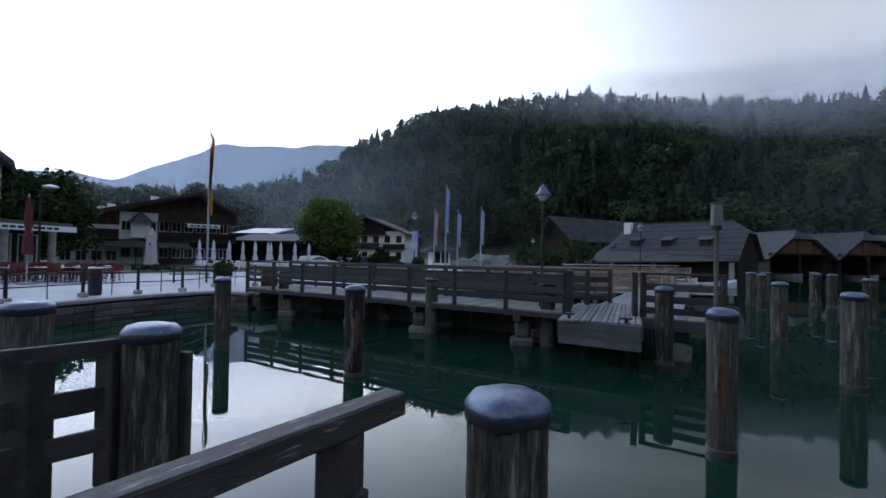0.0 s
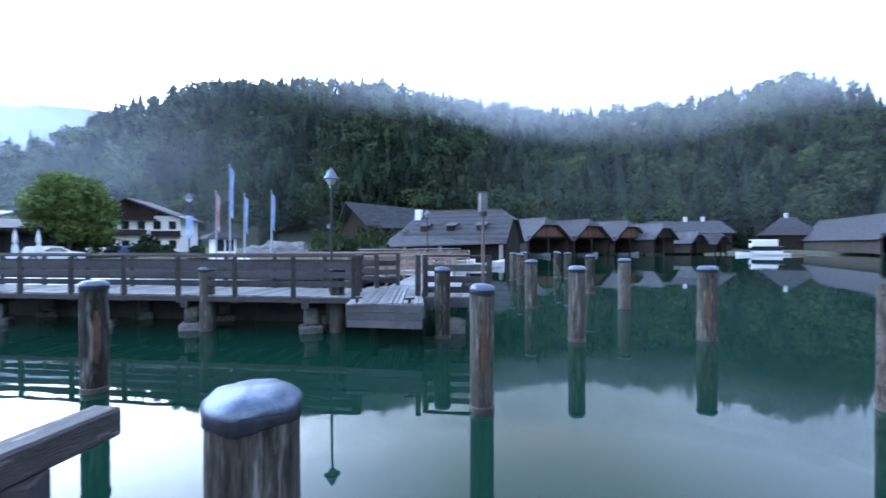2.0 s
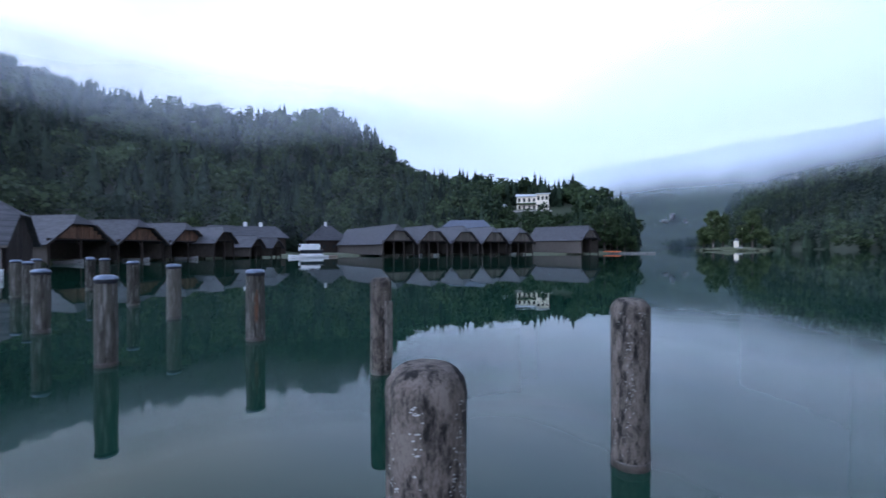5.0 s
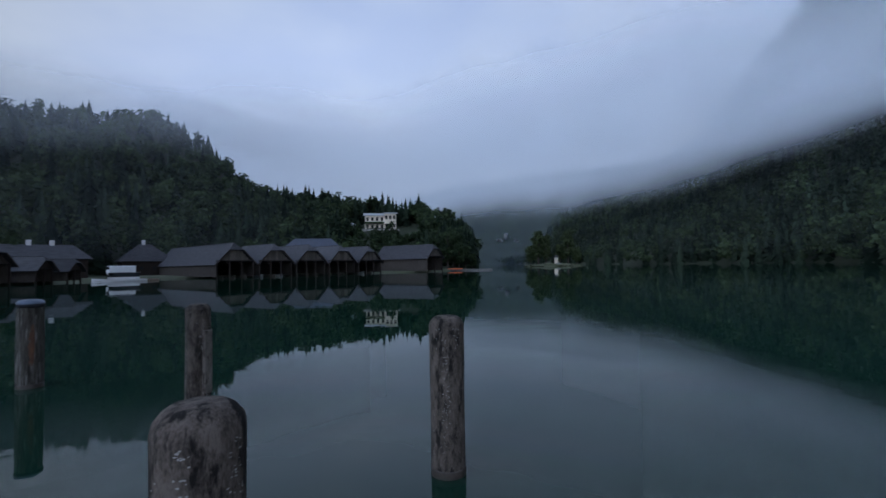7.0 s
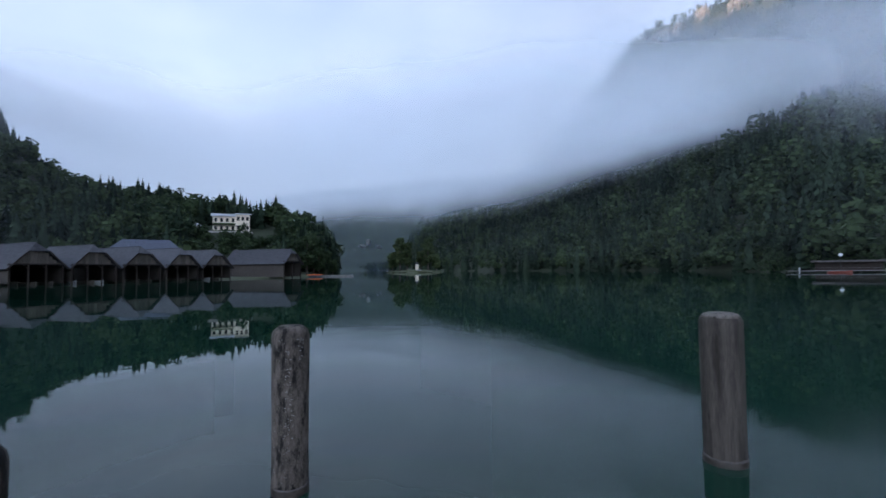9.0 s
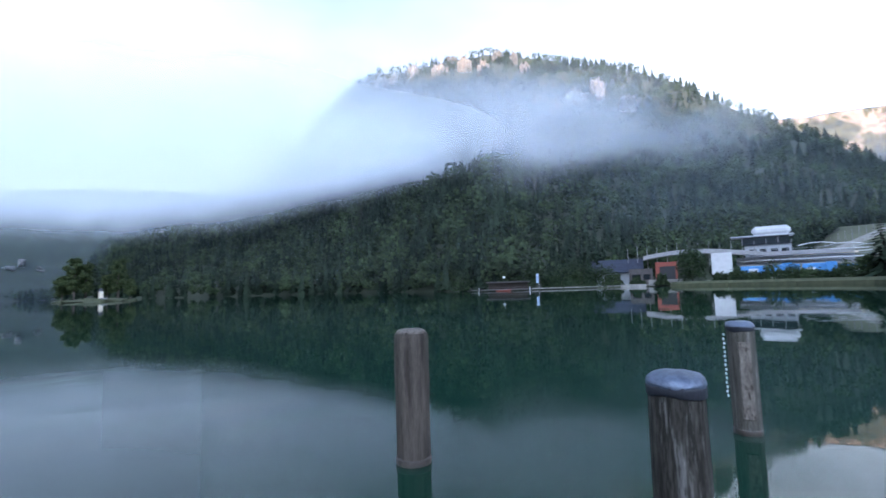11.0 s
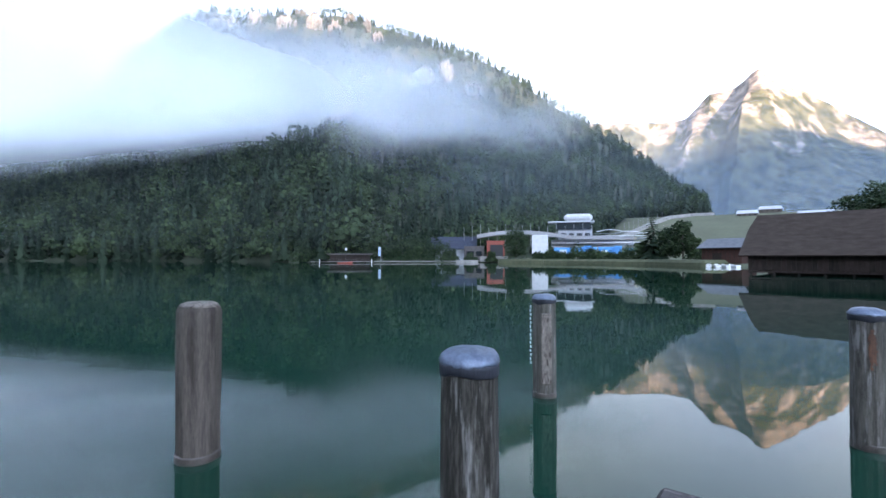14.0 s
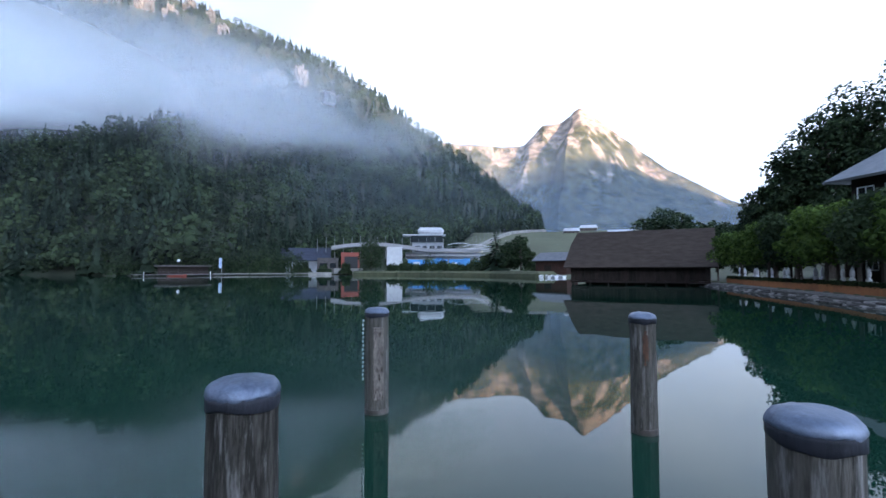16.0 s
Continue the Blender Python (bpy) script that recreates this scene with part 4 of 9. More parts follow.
# ---- boathouses ----
def boathouse(front, back, width, depth, eave, ridge, hip=0.34, boats=2, label="", board=None, group="boathouses", posts=3, base=0.0):
    """A half-hipped shingled boathouse over the water: front: middle of the open gable, back: way to the rear."""
    back = Vector((back[0], back[1], 0)).normalized()
    ang = math.degrees(math.atan2(-back.x, back.y))
    ob = thing("boathouse", Matrix.Translation((front[0], front[1], base)) @ pose(0, 0, 0, 0, 0, ang), label or "brown timber boathouse with grey shingle roof and open gable", "boathouse", group)
    board = board or M_BROWNWOOD
    w, o = width / 2, 0.55
    cut = ridge - (ridge - eave) * hip
    wc = w * hip * 1.06
    e = eave - 0.25
    run = (ridge - cut) * 0.9
    roof = [((-w - o, -0.7, e), (-wc, -0.7, cut), (0, -0.7 + run, ridge), (0, depth + 0.5, ridge), (-w - o, depth + 0.5, e)),
            ((w + o, -0.7, e), (wc, -0.7, cut), (0, -0.7 + run, ridge), (0, depth + 0.5, ridge), (w + o, depth + 0.5, e)),
            ((-wc, -0.7, cut), (wc, -0.7, cut), (0, -0.7 + run, ridge))]
    for f, nm in zip(roof, ("roof_slope", "roof_slope", "roof_hip")):
        part(nm, sheet([f], 0.12), M_SHINGLE, ob)
    part("ridge_board", beam((0, -0.6 + run, ridge + 0.02), (0, depth + 0.5, ridge + 0.02), 0.3, 0.08), M_SHINGLE, ob)
    for s in (-1, 1):
        part("side_wall", box((0.14, depth, eave - 0.45 + 0.12), (s * (w - 0.1), depth / 2, (eave + 0.45) / 2 + 0.02)), M_SHADEDWOOD, ob)
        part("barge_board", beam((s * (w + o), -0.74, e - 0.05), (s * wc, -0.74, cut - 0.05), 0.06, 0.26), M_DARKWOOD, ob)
    # near-black back wall: the inside's shade is put into its colour
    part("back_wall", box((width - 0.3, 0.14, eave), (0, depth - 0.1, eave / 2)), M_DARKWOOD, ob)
    # boarded gable above the opening
    low = e + (cut - e) * 0.30
    n = 14
    for k in range(n):
        x0, x1 = -w + 0.15 + (width - 0.3) * k / n, -w + 0.15 + (width - 0.3) * (k + 1) / n - 0.03
        xm = max(abs(x0), abs(x1))
        topz = cut - 0.15 if xm < wc else cut - 0.15 - (cut - e) * (xm - wc) / (w + o - wc)
        if topz > low + 0.1:
            part("gable_board", box((x1 - x0, 0.06, topz - low), ((x0 + x1) / 2, 0, (topz + low) / 2 + 0.02 * (k % 2))), board, ob)
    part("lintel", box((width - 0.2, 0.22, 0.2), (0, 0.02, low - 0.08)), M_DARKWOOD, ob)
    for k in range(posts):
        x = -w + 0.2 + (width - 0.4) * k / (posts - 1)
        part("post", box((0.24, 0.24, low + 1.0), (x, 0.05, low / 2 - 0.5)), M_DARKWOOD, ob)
        if 0 < k < posts - 1:
            part("brace", beam((x - 0.9, 0.05, low - 0.15), (x, 0.05, low - 1.0), 0.12, 0.12), M_DARKWOOD, ob)
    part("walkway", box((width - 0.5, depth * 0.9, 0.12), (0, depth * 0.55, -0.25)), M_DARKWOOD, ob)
    return ob


U1 = Vector((0.985, 0.17, 0))
B1 = Vector((-0.17, 0.985, 0))
g1 = at(-32.4, 86)
for k in range(3):
    boathouse(g1 + U1 * 11.0 * k, B1, 9.7, 16, 3.0, 7.2, label="weathered brown boathouse with half-hipped shingle roof beside the harbour")
U2 = Vector((0.764, -0.645, 0))
B2 = Vector((0.645, 0.764, 0))
g2 = at(-65, 118)
for k in range(5):
    boathouse(g2 + U2 * 10.1 * k, B2, 8.9, 17 if k else 40, 3.3, 8.3, board=M_GREYWOOD, posts=4, label="grey-brown boathouse with half-hipped shingle roof in a row")
boathouse(at(-88.2, 152), (0.55, 0.84), 9.0, 22, 4.6, 9.2, board=M_GREYWOOD, label="long grey boathouse standing alone at the end of the row")
# smaller ones between the rows
for side, r, w, e, g in ((-45.1, 104, 6.6, 3.4, 6.6), (-48.4, 110, 4.6, 2.6, 5.0), (-50.6, 114, 4.4, 2.4, 4.6)):
    boathouse(at(side, r), B1, w, 12, e, g, board=M_DARKWOOD, label="small dark boathouse with shingle roof", posts=3)


def big_boathouse():
    """The long shingled building beside the gables, its long side to the lake."""
    a, b = Vector((15.9, 61.0, 0)), Vector((26.5, 51.5, 0))
    d = b - a
    L = d.length
    ob = thing("boat_hall", Matrix.Translation((a.x, a.y, 0)) @ pose(0, 0, 0, 0, 0, plan_angle(a, b)), "long dark boat hall with a steep grey half-hipped shingle roof", "boathouse")
    D, e, r, c = 8.4, 2.5, 7.0, 5.5
    yc = -1.0 + (D / 2 + 1.0) * (c - e) / (r - e)
    part("roof_slope", sheet([((-2.5, -2.2, e - 0.5), (L + 0.4, -1.0, e), (L + 0.4, yc, c), (L - 1.6, D / 2, r), (0.6, D / 2, r), (-0.8, 1.4, e + 1.9))], 0.15), M_SHINGLE, ob)
    part("roof_slope", sheet([((-0.6, D + 1, e), (L + 0.4, D + 1, e), (L + 0.4, D - yc, c), (L - 1.6, D / 2, r), (0.6, D / 2, r))], 0.15), M_SHINGLE, ob)
    part("roof_hip", sheet([((L + 0.4, yc, c), (L + 0.4, D - yc, c), (L - 1.6, D / 2, r))], 0.15), M_SHINGLE, ob)
    for k in range(14):
        y0 = 0.2 + (D - 0.4) * k / 14
        ym = y0 + (D - 0.4) / 28
        hgt = min(c, e - 0.35 + (r - e - 0.2) * (1 - abs(ym - D / 2) / (D / 2 + 1))) - 0.15
        part("gable_board", box((0.1, (D - 0.4) / 14 - 0.02, hgt), (L - 0.1 + 0.02 * (k % 2), ym, hgt / 2)), M_DARKWOOD, ob)
    part("roof_hip", sheet([((-0.6, D + 1, e), (-2.5, -2.2, e - 0.5), (-0.8, 1.4, e + 1.9), (0.6, D / 2, r))], 0.15), M_SHINGLE, ob)
    # shingle courses on the lake side
    for k in range(32):
        f0, f1 = k / 32, (k + 1.25) / 32
        x0 = -2.2 + 2.8 * min(1.0, f0 * 1.6)
        y0, z0, y1, z1 = -1.0 + (D / 2 + 1.0) * f0, e + (r - e) * f0, -1.0 + (D / 2 + 1.0) * min(1, f1), e + (r - e) * min(1, f1)
        x1 = L + 0.42 - max(0.0, (z1 - c) / (r - c)) * 2.0
        part("shingle_course", sheet([((x0 + 0.4, y0, z0 + 0.065), (x1, y0, z0 + 0.065), (x1, y1, z1 + 0.03), (x0 + 0.4, y1, z1 + 0.03))], 0.06), M_SHINGLE, ob)
    part("ridge_board", beam((0.6, D / 2, r + 0.04), (L - 1.6, D / 2, r + 0.04), 0.4, 0.1), M_GREYWOOD, ob)
    part("wall", box((L - 0.4, 0.2, e + 0.2), (L / 2, 0.2, e / 2)), M_DARKWOOD, ob)
    part("wall", box((0.2, D - 0.4, e - 0.8), (0.3, D / 2, e / 2 - 0.4)), M_DARKWOOD, ob)
    part("wall", box((L - 0.8, 0.2, e), (L / 2, D - 0.2, e / 2)), M_DARKWOOD, ob)
    part("eave_board", beam((-2.5, -2.25, e - 0.58), (L + 0.4, -1.05, e - 0.08), 0.08, 0.2), M_GREYWOOD, ob)
    for x in (2.8, 6.6, 10.8):
        k = 0.36
        y, z = -1.0 + (D / 2 + 1.0) * k, e + (r - e) * k
        dm = part("dormer", box((1.0, 1.4, 0.75), (x, y + 0.4, z + 0.25)), M_DARKWOOD, ob, "small dark dormer")
        part("dormer_roof", sheet([((x - 0.75, y - 0.5, z + 0.62), (x + 0.75, y - 0.5, z + 0.62), (x + 0.75, y + 1.4, z + 1.15), (x - 0.75, y + 1.4, z + 1.15))], 0.08), M_SHINGLE, dm)
    for x in (0.4, 5.6, L - 0.4):
        part("pillar", box((0.42, 0.42, 2.4), (x, -0.5, 1.0), 0.04), M_CONCRETE, ob, "pale rendered pillar")
    part("chimney", box((0.9, 0.8, 1.5), (0.9, D / 2 - 1.2, r - 0.6), 0.03), M_WHITE, ob, "white rendered chimney")
    return ob


big_boathouse()


def rear_hall():
    """The lower long roof behind and beside the boat hall."""
    a, b = at(-10.6, 76), at(-20.5, 86)
    L = (b - a).length
    ob = thing("barn", Matrix.Translation((a.x, a.y, 0)) @ pose(0, 0, 0, 0, 0, plan_angle(a, b)), "dark timber barn with a long grey shingle roof", "barn")
    e, r = 5.0, 9.5
    part("roof_slope", sheet([((-1, -1, e), (L, -1, e), (L, 5, r - 0.6), (-2.2, 5, r))], 0.15), M_SHINGLE, ob)
    part("roof_slope", sheet([((-1, 11, e), (L, 11, e), (L, 5, r - 0.6), (-2.2, 5, r))], 0.15), M_SHINGLE, ob)
    part("wall", box((L, 0.2, e + 0.4), (L / 2, 0, e / 2)), M_DARKWOOD, ob)
    part("wall", box((L, 0.2, e + 0.4), (L / 2, 10, e / 2)), M_DARKWOOD, ob)
    bm = bmesh.new()
    vs = [bm.verts.new(p) for p in ((0, 0, 0), (0, 10, 0), (0, 10, e), (0, 5, r - 0.3), (0, 0, e))]
    bm.faces.new(vs)
    bmesh.ops.extrude_face_region(bm, geom=list(bm.faces))
    for v in bm.verts[5:]:
        v.co.x += 0.2
    bmesh.ops.recalc_face_normals(bm, faces=bm.faces)
    part("gable_wall", bm, M_DARKWOOD, ob)
    return ob


rear_hall()


def near_boathouse():
    """The dark boathouse on the right shore, long side to the lake."""
    a, b = at(-192.1, 74), at(-206.5, 72)
    L = (b - a).length
    ob = thing("boathouse", Matrix.Translation((a.x, a.y, 0)) @ pose(0, 0, 0, 0, 0, plan_angle(a, b)), "dark timber boathouse with a brown shingle roof low over the water", "boathouse")
    e, r, D = 2.55, 8.2, 11.0
    part("roof_slope", sheet([((-0.9, -1.0, e), (L + 0.8, -1.0, e), (L + 0.8, D / 2, r), (-0.1, D / 2, r), (-0.7, 3.4, 6.2))], 0.2), M_BROWNROOF, ob)
    part("roof_slope", sheet([((-0.9, D + 1, e), (L + 0.8, D + 1, e), (L + 0.8, D / 2, r), (-0.1, D / 2, r), (-0.7, D - 3.4, 6.2))], 0.2), M_BROWNROOF, ob)
    part("roof_hip", sheet([((-0.7, 3.4, 6.2), (-0.1, D / 2, r), (-0.7, D - 3.4, 6.2))], 0.2), M_BROWNROOF, ob)
    part("gable_wall", box((0.2, D, e), (0.2, D / 2, e / 2 + 0.2)), M_DARKWOOD, ob)
    part("gable_wall", box((0.2, D, e + 2), (L - 0.2, D / 2, e / 2 + 1)), M_DARKWOOD, ob)
    n = int(L / 0.5)
    for k in range(n):
        part("side_board", box((L / n - 0.03, 0.08, e - 0.55), (L * (k + 0.5) / n, 0.02 * (k % 2), e / 2 + 0.35)), M_DARKWOOD, ob)
    part("wall", box((L, 0.2, e), (L / 2, D - 0.2, e / 2)), M_DARKWOOD, ob)
    part("sill_beam", box((L, 0.3, 0.22), (L / 2, -0.05, 0.42)), M_DARKWOOD, ob)
    for k in range(8):
        part("pile", lathe([(0.14, -2), (0.14, 0.4)], 8, m=Matrix.Translation((0.3 + (L - 0.6) * k / 7, 0, 0))), M_DARKWOOD, ob)
    return ob


M_BROWNROOF = material("brown_shingle_roof", (0.028, 0.021, 0.017), (0.072, 0.056, 0.046), 0.9, spec=0.15, scale=0.8, fine=9, stretch=(1, 1, 4), bump=0.8)
near_boathouse()



# ---- far mountains ----
def mountain(name, table, near, label, mat, seed, rows=60, relief=0.06, steps=220, crags=0.0, ribs=()):
    """A range from (side, distance, degrees up) down to its foot at near metres; ribs: side at top and foot, height, steep and gentle width."""
    t = np.array(sorted(table))
    s = np.linspace(t[0, 0], t[-1, 0], steps)
    far, up = np.interp(s, t[:, 0], t[:, 1]), np.interp(s, t[:, 0], t[:, 2])
    k = np.linspace(0, 1, rows)
    S, K = np.meshgrid(s, k, indexing="ij")
    r = near + (far[:, None] - near) * K

    def softened(width):
        n = max(1, int(width / abs(s[1] - s[0]) / 2))
        w = np.hanning(2 * n + 3)[1:-1]
        return np.convolve(np.pad(up, n, mode="edge"), w / w.sum(), "valid")
    # the crest keeps the outline, the slopes below it wander off
    stray = np.array([[noise.fractal(Vector((si * 0.16, kj * 3.0, seed)), 0.8, 2.1, 4) for kj in k] for si in s])
    W = S + 3.2 * stray * (1 - K)
    U = np.interp(W, s, softened(0.5)) * K ** 3 + np.interp(W, s, softened(9.0)) * (1 - K ** 3)
    top = np.tan(np.radians(U)) * far[:, None]
    z = top * (0.18 * K + 0.82 * K ** 1.7)
    for s_top, s_foot, tall, steep, gentle in ribs:
        d = S + 0.7 * stray - (s_foot + (s_top - s_foot) * K)
        z += tall * np.sin(np.pi * np.clip(K, 0, 1) ** 1.5) * np.clip(1 - np.where(d > 0, d / steep, -d / gentle), 0, 1)
    x, y = -np.sin(np.radians(S)) * r, np.cos(np.radians(S)) * r
    for i in range(S.shape[0]):
        for j in range(S.shape[1]):
            p = Vector((x[i, j], y[i, j], z[i, j])) * 0.0022
            f = noise.fractal(p + Vector((seed, 0, 0)), 0.9, 2.1, 6)
            z[i, j] += f * relief * top[i, j] * K[i, j] * (1 - 0.55 * K[i, j])
            if crags:
                q = Vector((S[i, j] * 0.42, r[i, j] * 0.0016, seed))
                g = noise.ridged_multi_fractal(q + Vector((noise.noise(p * 2.5), 0, 0)) * 0.6, 0.85, 2.2, 6, 0.95, 1.8) - 1.0
                z[i, j] += g * crags * top[i, j] * K[i, j] * (1 - 0.8 * K[i, j])
            y[i, j] += noise.noise(p * 3) * 60 * K[i, j] * (1 - K[i, j])
    # the back falls away
    zb, xb, yb = np.full(len(s), -20.0), x[:, -1] * 1.1, y[:, -1] * 1.1
    x, y, z = (np.concatenate([q, w[:, None]], 1) for q, w in ((x, xb), (y, yb), (z, zb)))
    v = np.stack([x, y, z], -1).reshape(-1, 3)
    nr_ = x.shape[1]
    a, b = np.meshgrid(np.arange(len(s) - 1), np.arange(nr_ - 1), indexing="ij")
    f = np.stack([a * nr_ + b, (a + 1) * nr_ + b, (a + 1) * nr_ + b + 1, a * nr_ + b + 1], -1).reshape(-1, 4)
    ob = mesh_part(name, np_mesh(name, v, f, mat, False), None)
    return tagged(ob, label, "mountain", kind="structure")


def peak_material():
    """Limestone over a ragged tree line."""
    m = bpy.data.materials.new("rock_and_scrub")
    m.use_nodes = True
    add, link = nodes_of(m.node_tree)
    b = add("ShaderNodeBsdfPrincipled", i_Roughness=0.95)
    b.inputs["Specular IOR Level"].default_value = 0.1
    tc = add("ShaderNodeTexCoord")
    crag = add("ShaderNodeTexNoise", i_Scale=0.02, i_Detail=9.0, i_Roughness=0.66)
    link(tc.outputs["Object"], crag.inputs["Vector"])
    patch = add("ShaderNodeTexNoise", i_Scale=0.006, i_Detail=7.0, i_Roughness=0.62)
    mp = add("ShaderNodeMapping")
    mp.inputs["Scale"].default_value = (1.6, 1.0, 0.55)
    link(tc.outputs["Object"], mp.inputs["Vector"])
    link(mp.outputs["Vector"], patch.inputs["Vector"])
    sep = add("ShaderNodeSeparateXYZ")
    link(tc.outputs["Object"], sep.inputs[0])
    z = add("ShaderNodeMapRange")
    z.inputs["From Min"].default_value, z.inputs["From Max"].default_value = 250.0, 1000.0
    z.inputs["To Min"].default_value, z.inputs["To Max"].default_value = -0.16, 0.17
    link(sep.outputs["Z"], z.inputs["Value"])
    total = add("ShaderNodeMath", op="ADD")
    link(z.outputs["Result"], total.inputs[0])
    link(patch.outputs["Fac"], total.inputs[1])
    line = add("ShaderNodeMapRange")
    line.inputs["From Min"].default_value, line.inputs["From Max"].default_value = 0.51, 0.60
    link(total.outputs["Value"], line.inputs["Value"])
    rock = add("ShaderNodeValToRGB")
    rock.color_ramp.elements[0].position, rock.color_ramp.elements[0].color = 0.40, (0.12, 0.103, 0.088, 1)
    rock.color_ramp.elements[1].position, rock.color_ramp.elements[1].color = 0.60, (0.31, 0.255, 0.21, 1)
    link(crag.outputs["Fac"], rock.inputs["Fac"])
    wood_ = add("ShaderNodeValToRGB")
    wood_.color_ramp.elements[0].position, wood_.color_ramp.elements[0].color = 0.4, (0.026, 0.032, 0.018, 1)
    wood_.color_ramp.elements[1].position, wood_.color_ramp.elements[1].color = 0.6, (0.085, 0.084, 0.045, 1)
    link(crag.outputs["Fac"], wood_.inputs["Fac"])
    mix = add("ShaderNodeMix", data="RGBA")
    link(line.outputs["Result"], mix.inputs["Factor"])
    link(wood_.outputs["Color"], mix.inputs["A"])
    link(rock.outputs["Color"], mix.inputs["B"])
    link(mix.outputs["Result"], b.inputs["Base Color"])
    bp = add("ShaderNodeBump", i_Strength=0.55, i_Distance=22.0)
    link(crag.outputs["Fac"], bp.inputs["Height"])
    link(bp.outputs["Normal"], b.inputs["Normal"])
    link(b.outputs["BSDF"], add("ShaderNodeOutputMaterial").inputs["Surface"])
    return m


M_PEAK = peak_material()
M_FARWOOD = material("far_woods", (0.013, 0.021, 0.015), (0.036, 0.050, 0.032), 0.95, scale=0.004, fine=0.03, bump=0.0)
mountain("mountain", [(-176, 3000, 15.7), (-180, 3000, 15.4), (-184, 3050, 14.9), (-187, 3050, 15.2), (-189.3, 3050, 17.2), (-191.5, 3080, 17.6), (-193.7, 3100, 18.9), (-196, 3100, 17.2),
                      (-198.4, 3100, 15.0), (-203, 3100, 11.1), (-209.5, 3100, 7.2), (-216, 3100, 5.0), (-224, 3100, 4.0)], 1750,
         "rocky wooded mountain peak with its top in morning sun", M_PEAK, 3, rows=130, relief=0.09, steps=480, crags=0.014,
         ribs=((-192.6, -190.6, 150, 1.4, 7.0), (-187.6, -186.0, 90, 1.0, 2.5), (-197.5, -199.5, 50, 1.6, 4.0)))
# past 51 degrees left the range is unseen, heightened to shade peak and fog
mountain("mountain", [(128, 4000, 7.0), (112, 4000, 7.6), (96, 4000, 8.0), (86, 4200, 8.0), (76, 4300, 8.3), (72, 4300, 10.4), (68, 4300, 12.2), (64, 4300, 12.2), (60, 4350, 12.0), (53, 4400, 10.8), (51, 4400, 8.2), (48.6, 4400, 7.4), (44.6, 4400, 7.7), (41.4, 4400, 7.3), (37.6, 4400, 9.0), (34.2, 4430, 11.1), (31.7, 4450, 11.9), (26.3, 4450, 12.4), (21.2, 4450, 13.0), (17.9, 4450, 13.1),
                      (10, 4450, 12.5), (-5, 4450, 12.0), (-30, 4450, 12.0)], 1500, "blue hazy wooded mountain beyond the village, its unseen end raised to shade the peak", M_FARWOOD, 9, rows=60, relief=0.10, crags=0.02)
mountain("mountain", [(-76, 1750, 5.0), (-84, 1750, 7.6), (-90, 1750, 9.6), (-94, 1750, 10.2), (-100, 1750, 10.6), (-108, 1750, 11.2), (-116, 1750, 11.6)], 1380, "steep wooded mountain side at the far end of the lake", M_FARWOOD, 15, rows=40, relief=0.22)


def slope_place(side, up):
    """Where the land is seen up degrees high at this side."""
    r = np.linspace(200, 2300, 800)
    e = np.degrees(np.arctan2(land_height(np.full(800, side), r) - 2.2, r))
    k = int(np.argmax(e > up)) if np.any(e > up) else 799
    return at(side, float(r[k]), float(land_height(np.array([side]), np.array([r[k]]))[0]))


def cliff(side, up, width, height, seed, p=None):
    """A pale limestone face breaking out of the woods."""
    p = p or slope_place(side, up)
    bm = bmesh.new()
    n, m = 36, 26
    grid = []
    for i in range(n):
        col = []
        for j in range(m):
            u, v = i / (n - 1) * 2 - 1, j / (m - 1)
            edge = 1 - u * u - (2 * v - 1) ** 2 + 1.1 * noise.fractal(Vector((u * 2.2, seed * 3.1, v * 2.2)), 0.7, 2.1, 4)
            q = Vector((u * width / 2, 0, (v - 0.35) * height))
            jag = noise.fractal(q * 0.05 + Vector((seed * 9, 0, 0)), 0.8, 2.2, 5) + 0.6 * noise.noise(Vector((q.x * 0.16, seed, q.z * 0.02)))
            q.y = 5 - max(-0.8, edge) * 22 - jag * 9
            col.append(bm.verts.new(q))
        grid.append(col)
    for i in range(n - 1):
        for j in range(m - 1):
            bm.faces.new((grid[i][j], grid[i + 1][j], grid[i + 1][j + 1], grid[i][j + 1]))
    ob = part("cliff", bm, M_ROCK)
    ob.matrix_basis = Matrix.Translation(p + Vector((0, 0, 6))) @ pose(0, 0, 0, 0, 0, side)
    return tagged(ob, "pale limestone cliff face among the trees", "cliff", "cliffs")


for k, (side, up, w, h) in enumerate(((-159.4, 21.0, 26, 56), (-156.8, 20.6, 34, 34), (-154.4, 20.2, 22, 26), (-152.4, 20.6, 26, 30), (-140.0, 25.4, 44, 40), (-143.2, 25.8, 36, 44), (-145.6, 25.4, 30, 36), (-132.5, 24.2, 40, 30),
                                      (-149.5, 26.0, 20, 40), (-147.4, 26.6, 30, 30), (-136.5, 25.4, 30, 36), (-134.2, 24.6, 26, 30), (-150.8, 25.0, 24, 30), (-141.6, 26.6, 26, 24), (-108.4, 6.3, 26, 14), (-162.5, 19.4, 30, 26))):
    cliff(side, up, w, h, k + 2)
for k, (side, r, z, w, h) in enumerate(((-96.2, 1552, 72, 26, 14), (-97.0, 1556, 84, 13, 24), (-98.3, 1560, 70, 20, 16), (-95.2, 1552, 62, 12, 10))):
    cliff(side, 0, w, h, k + 40, at(side, r, z))


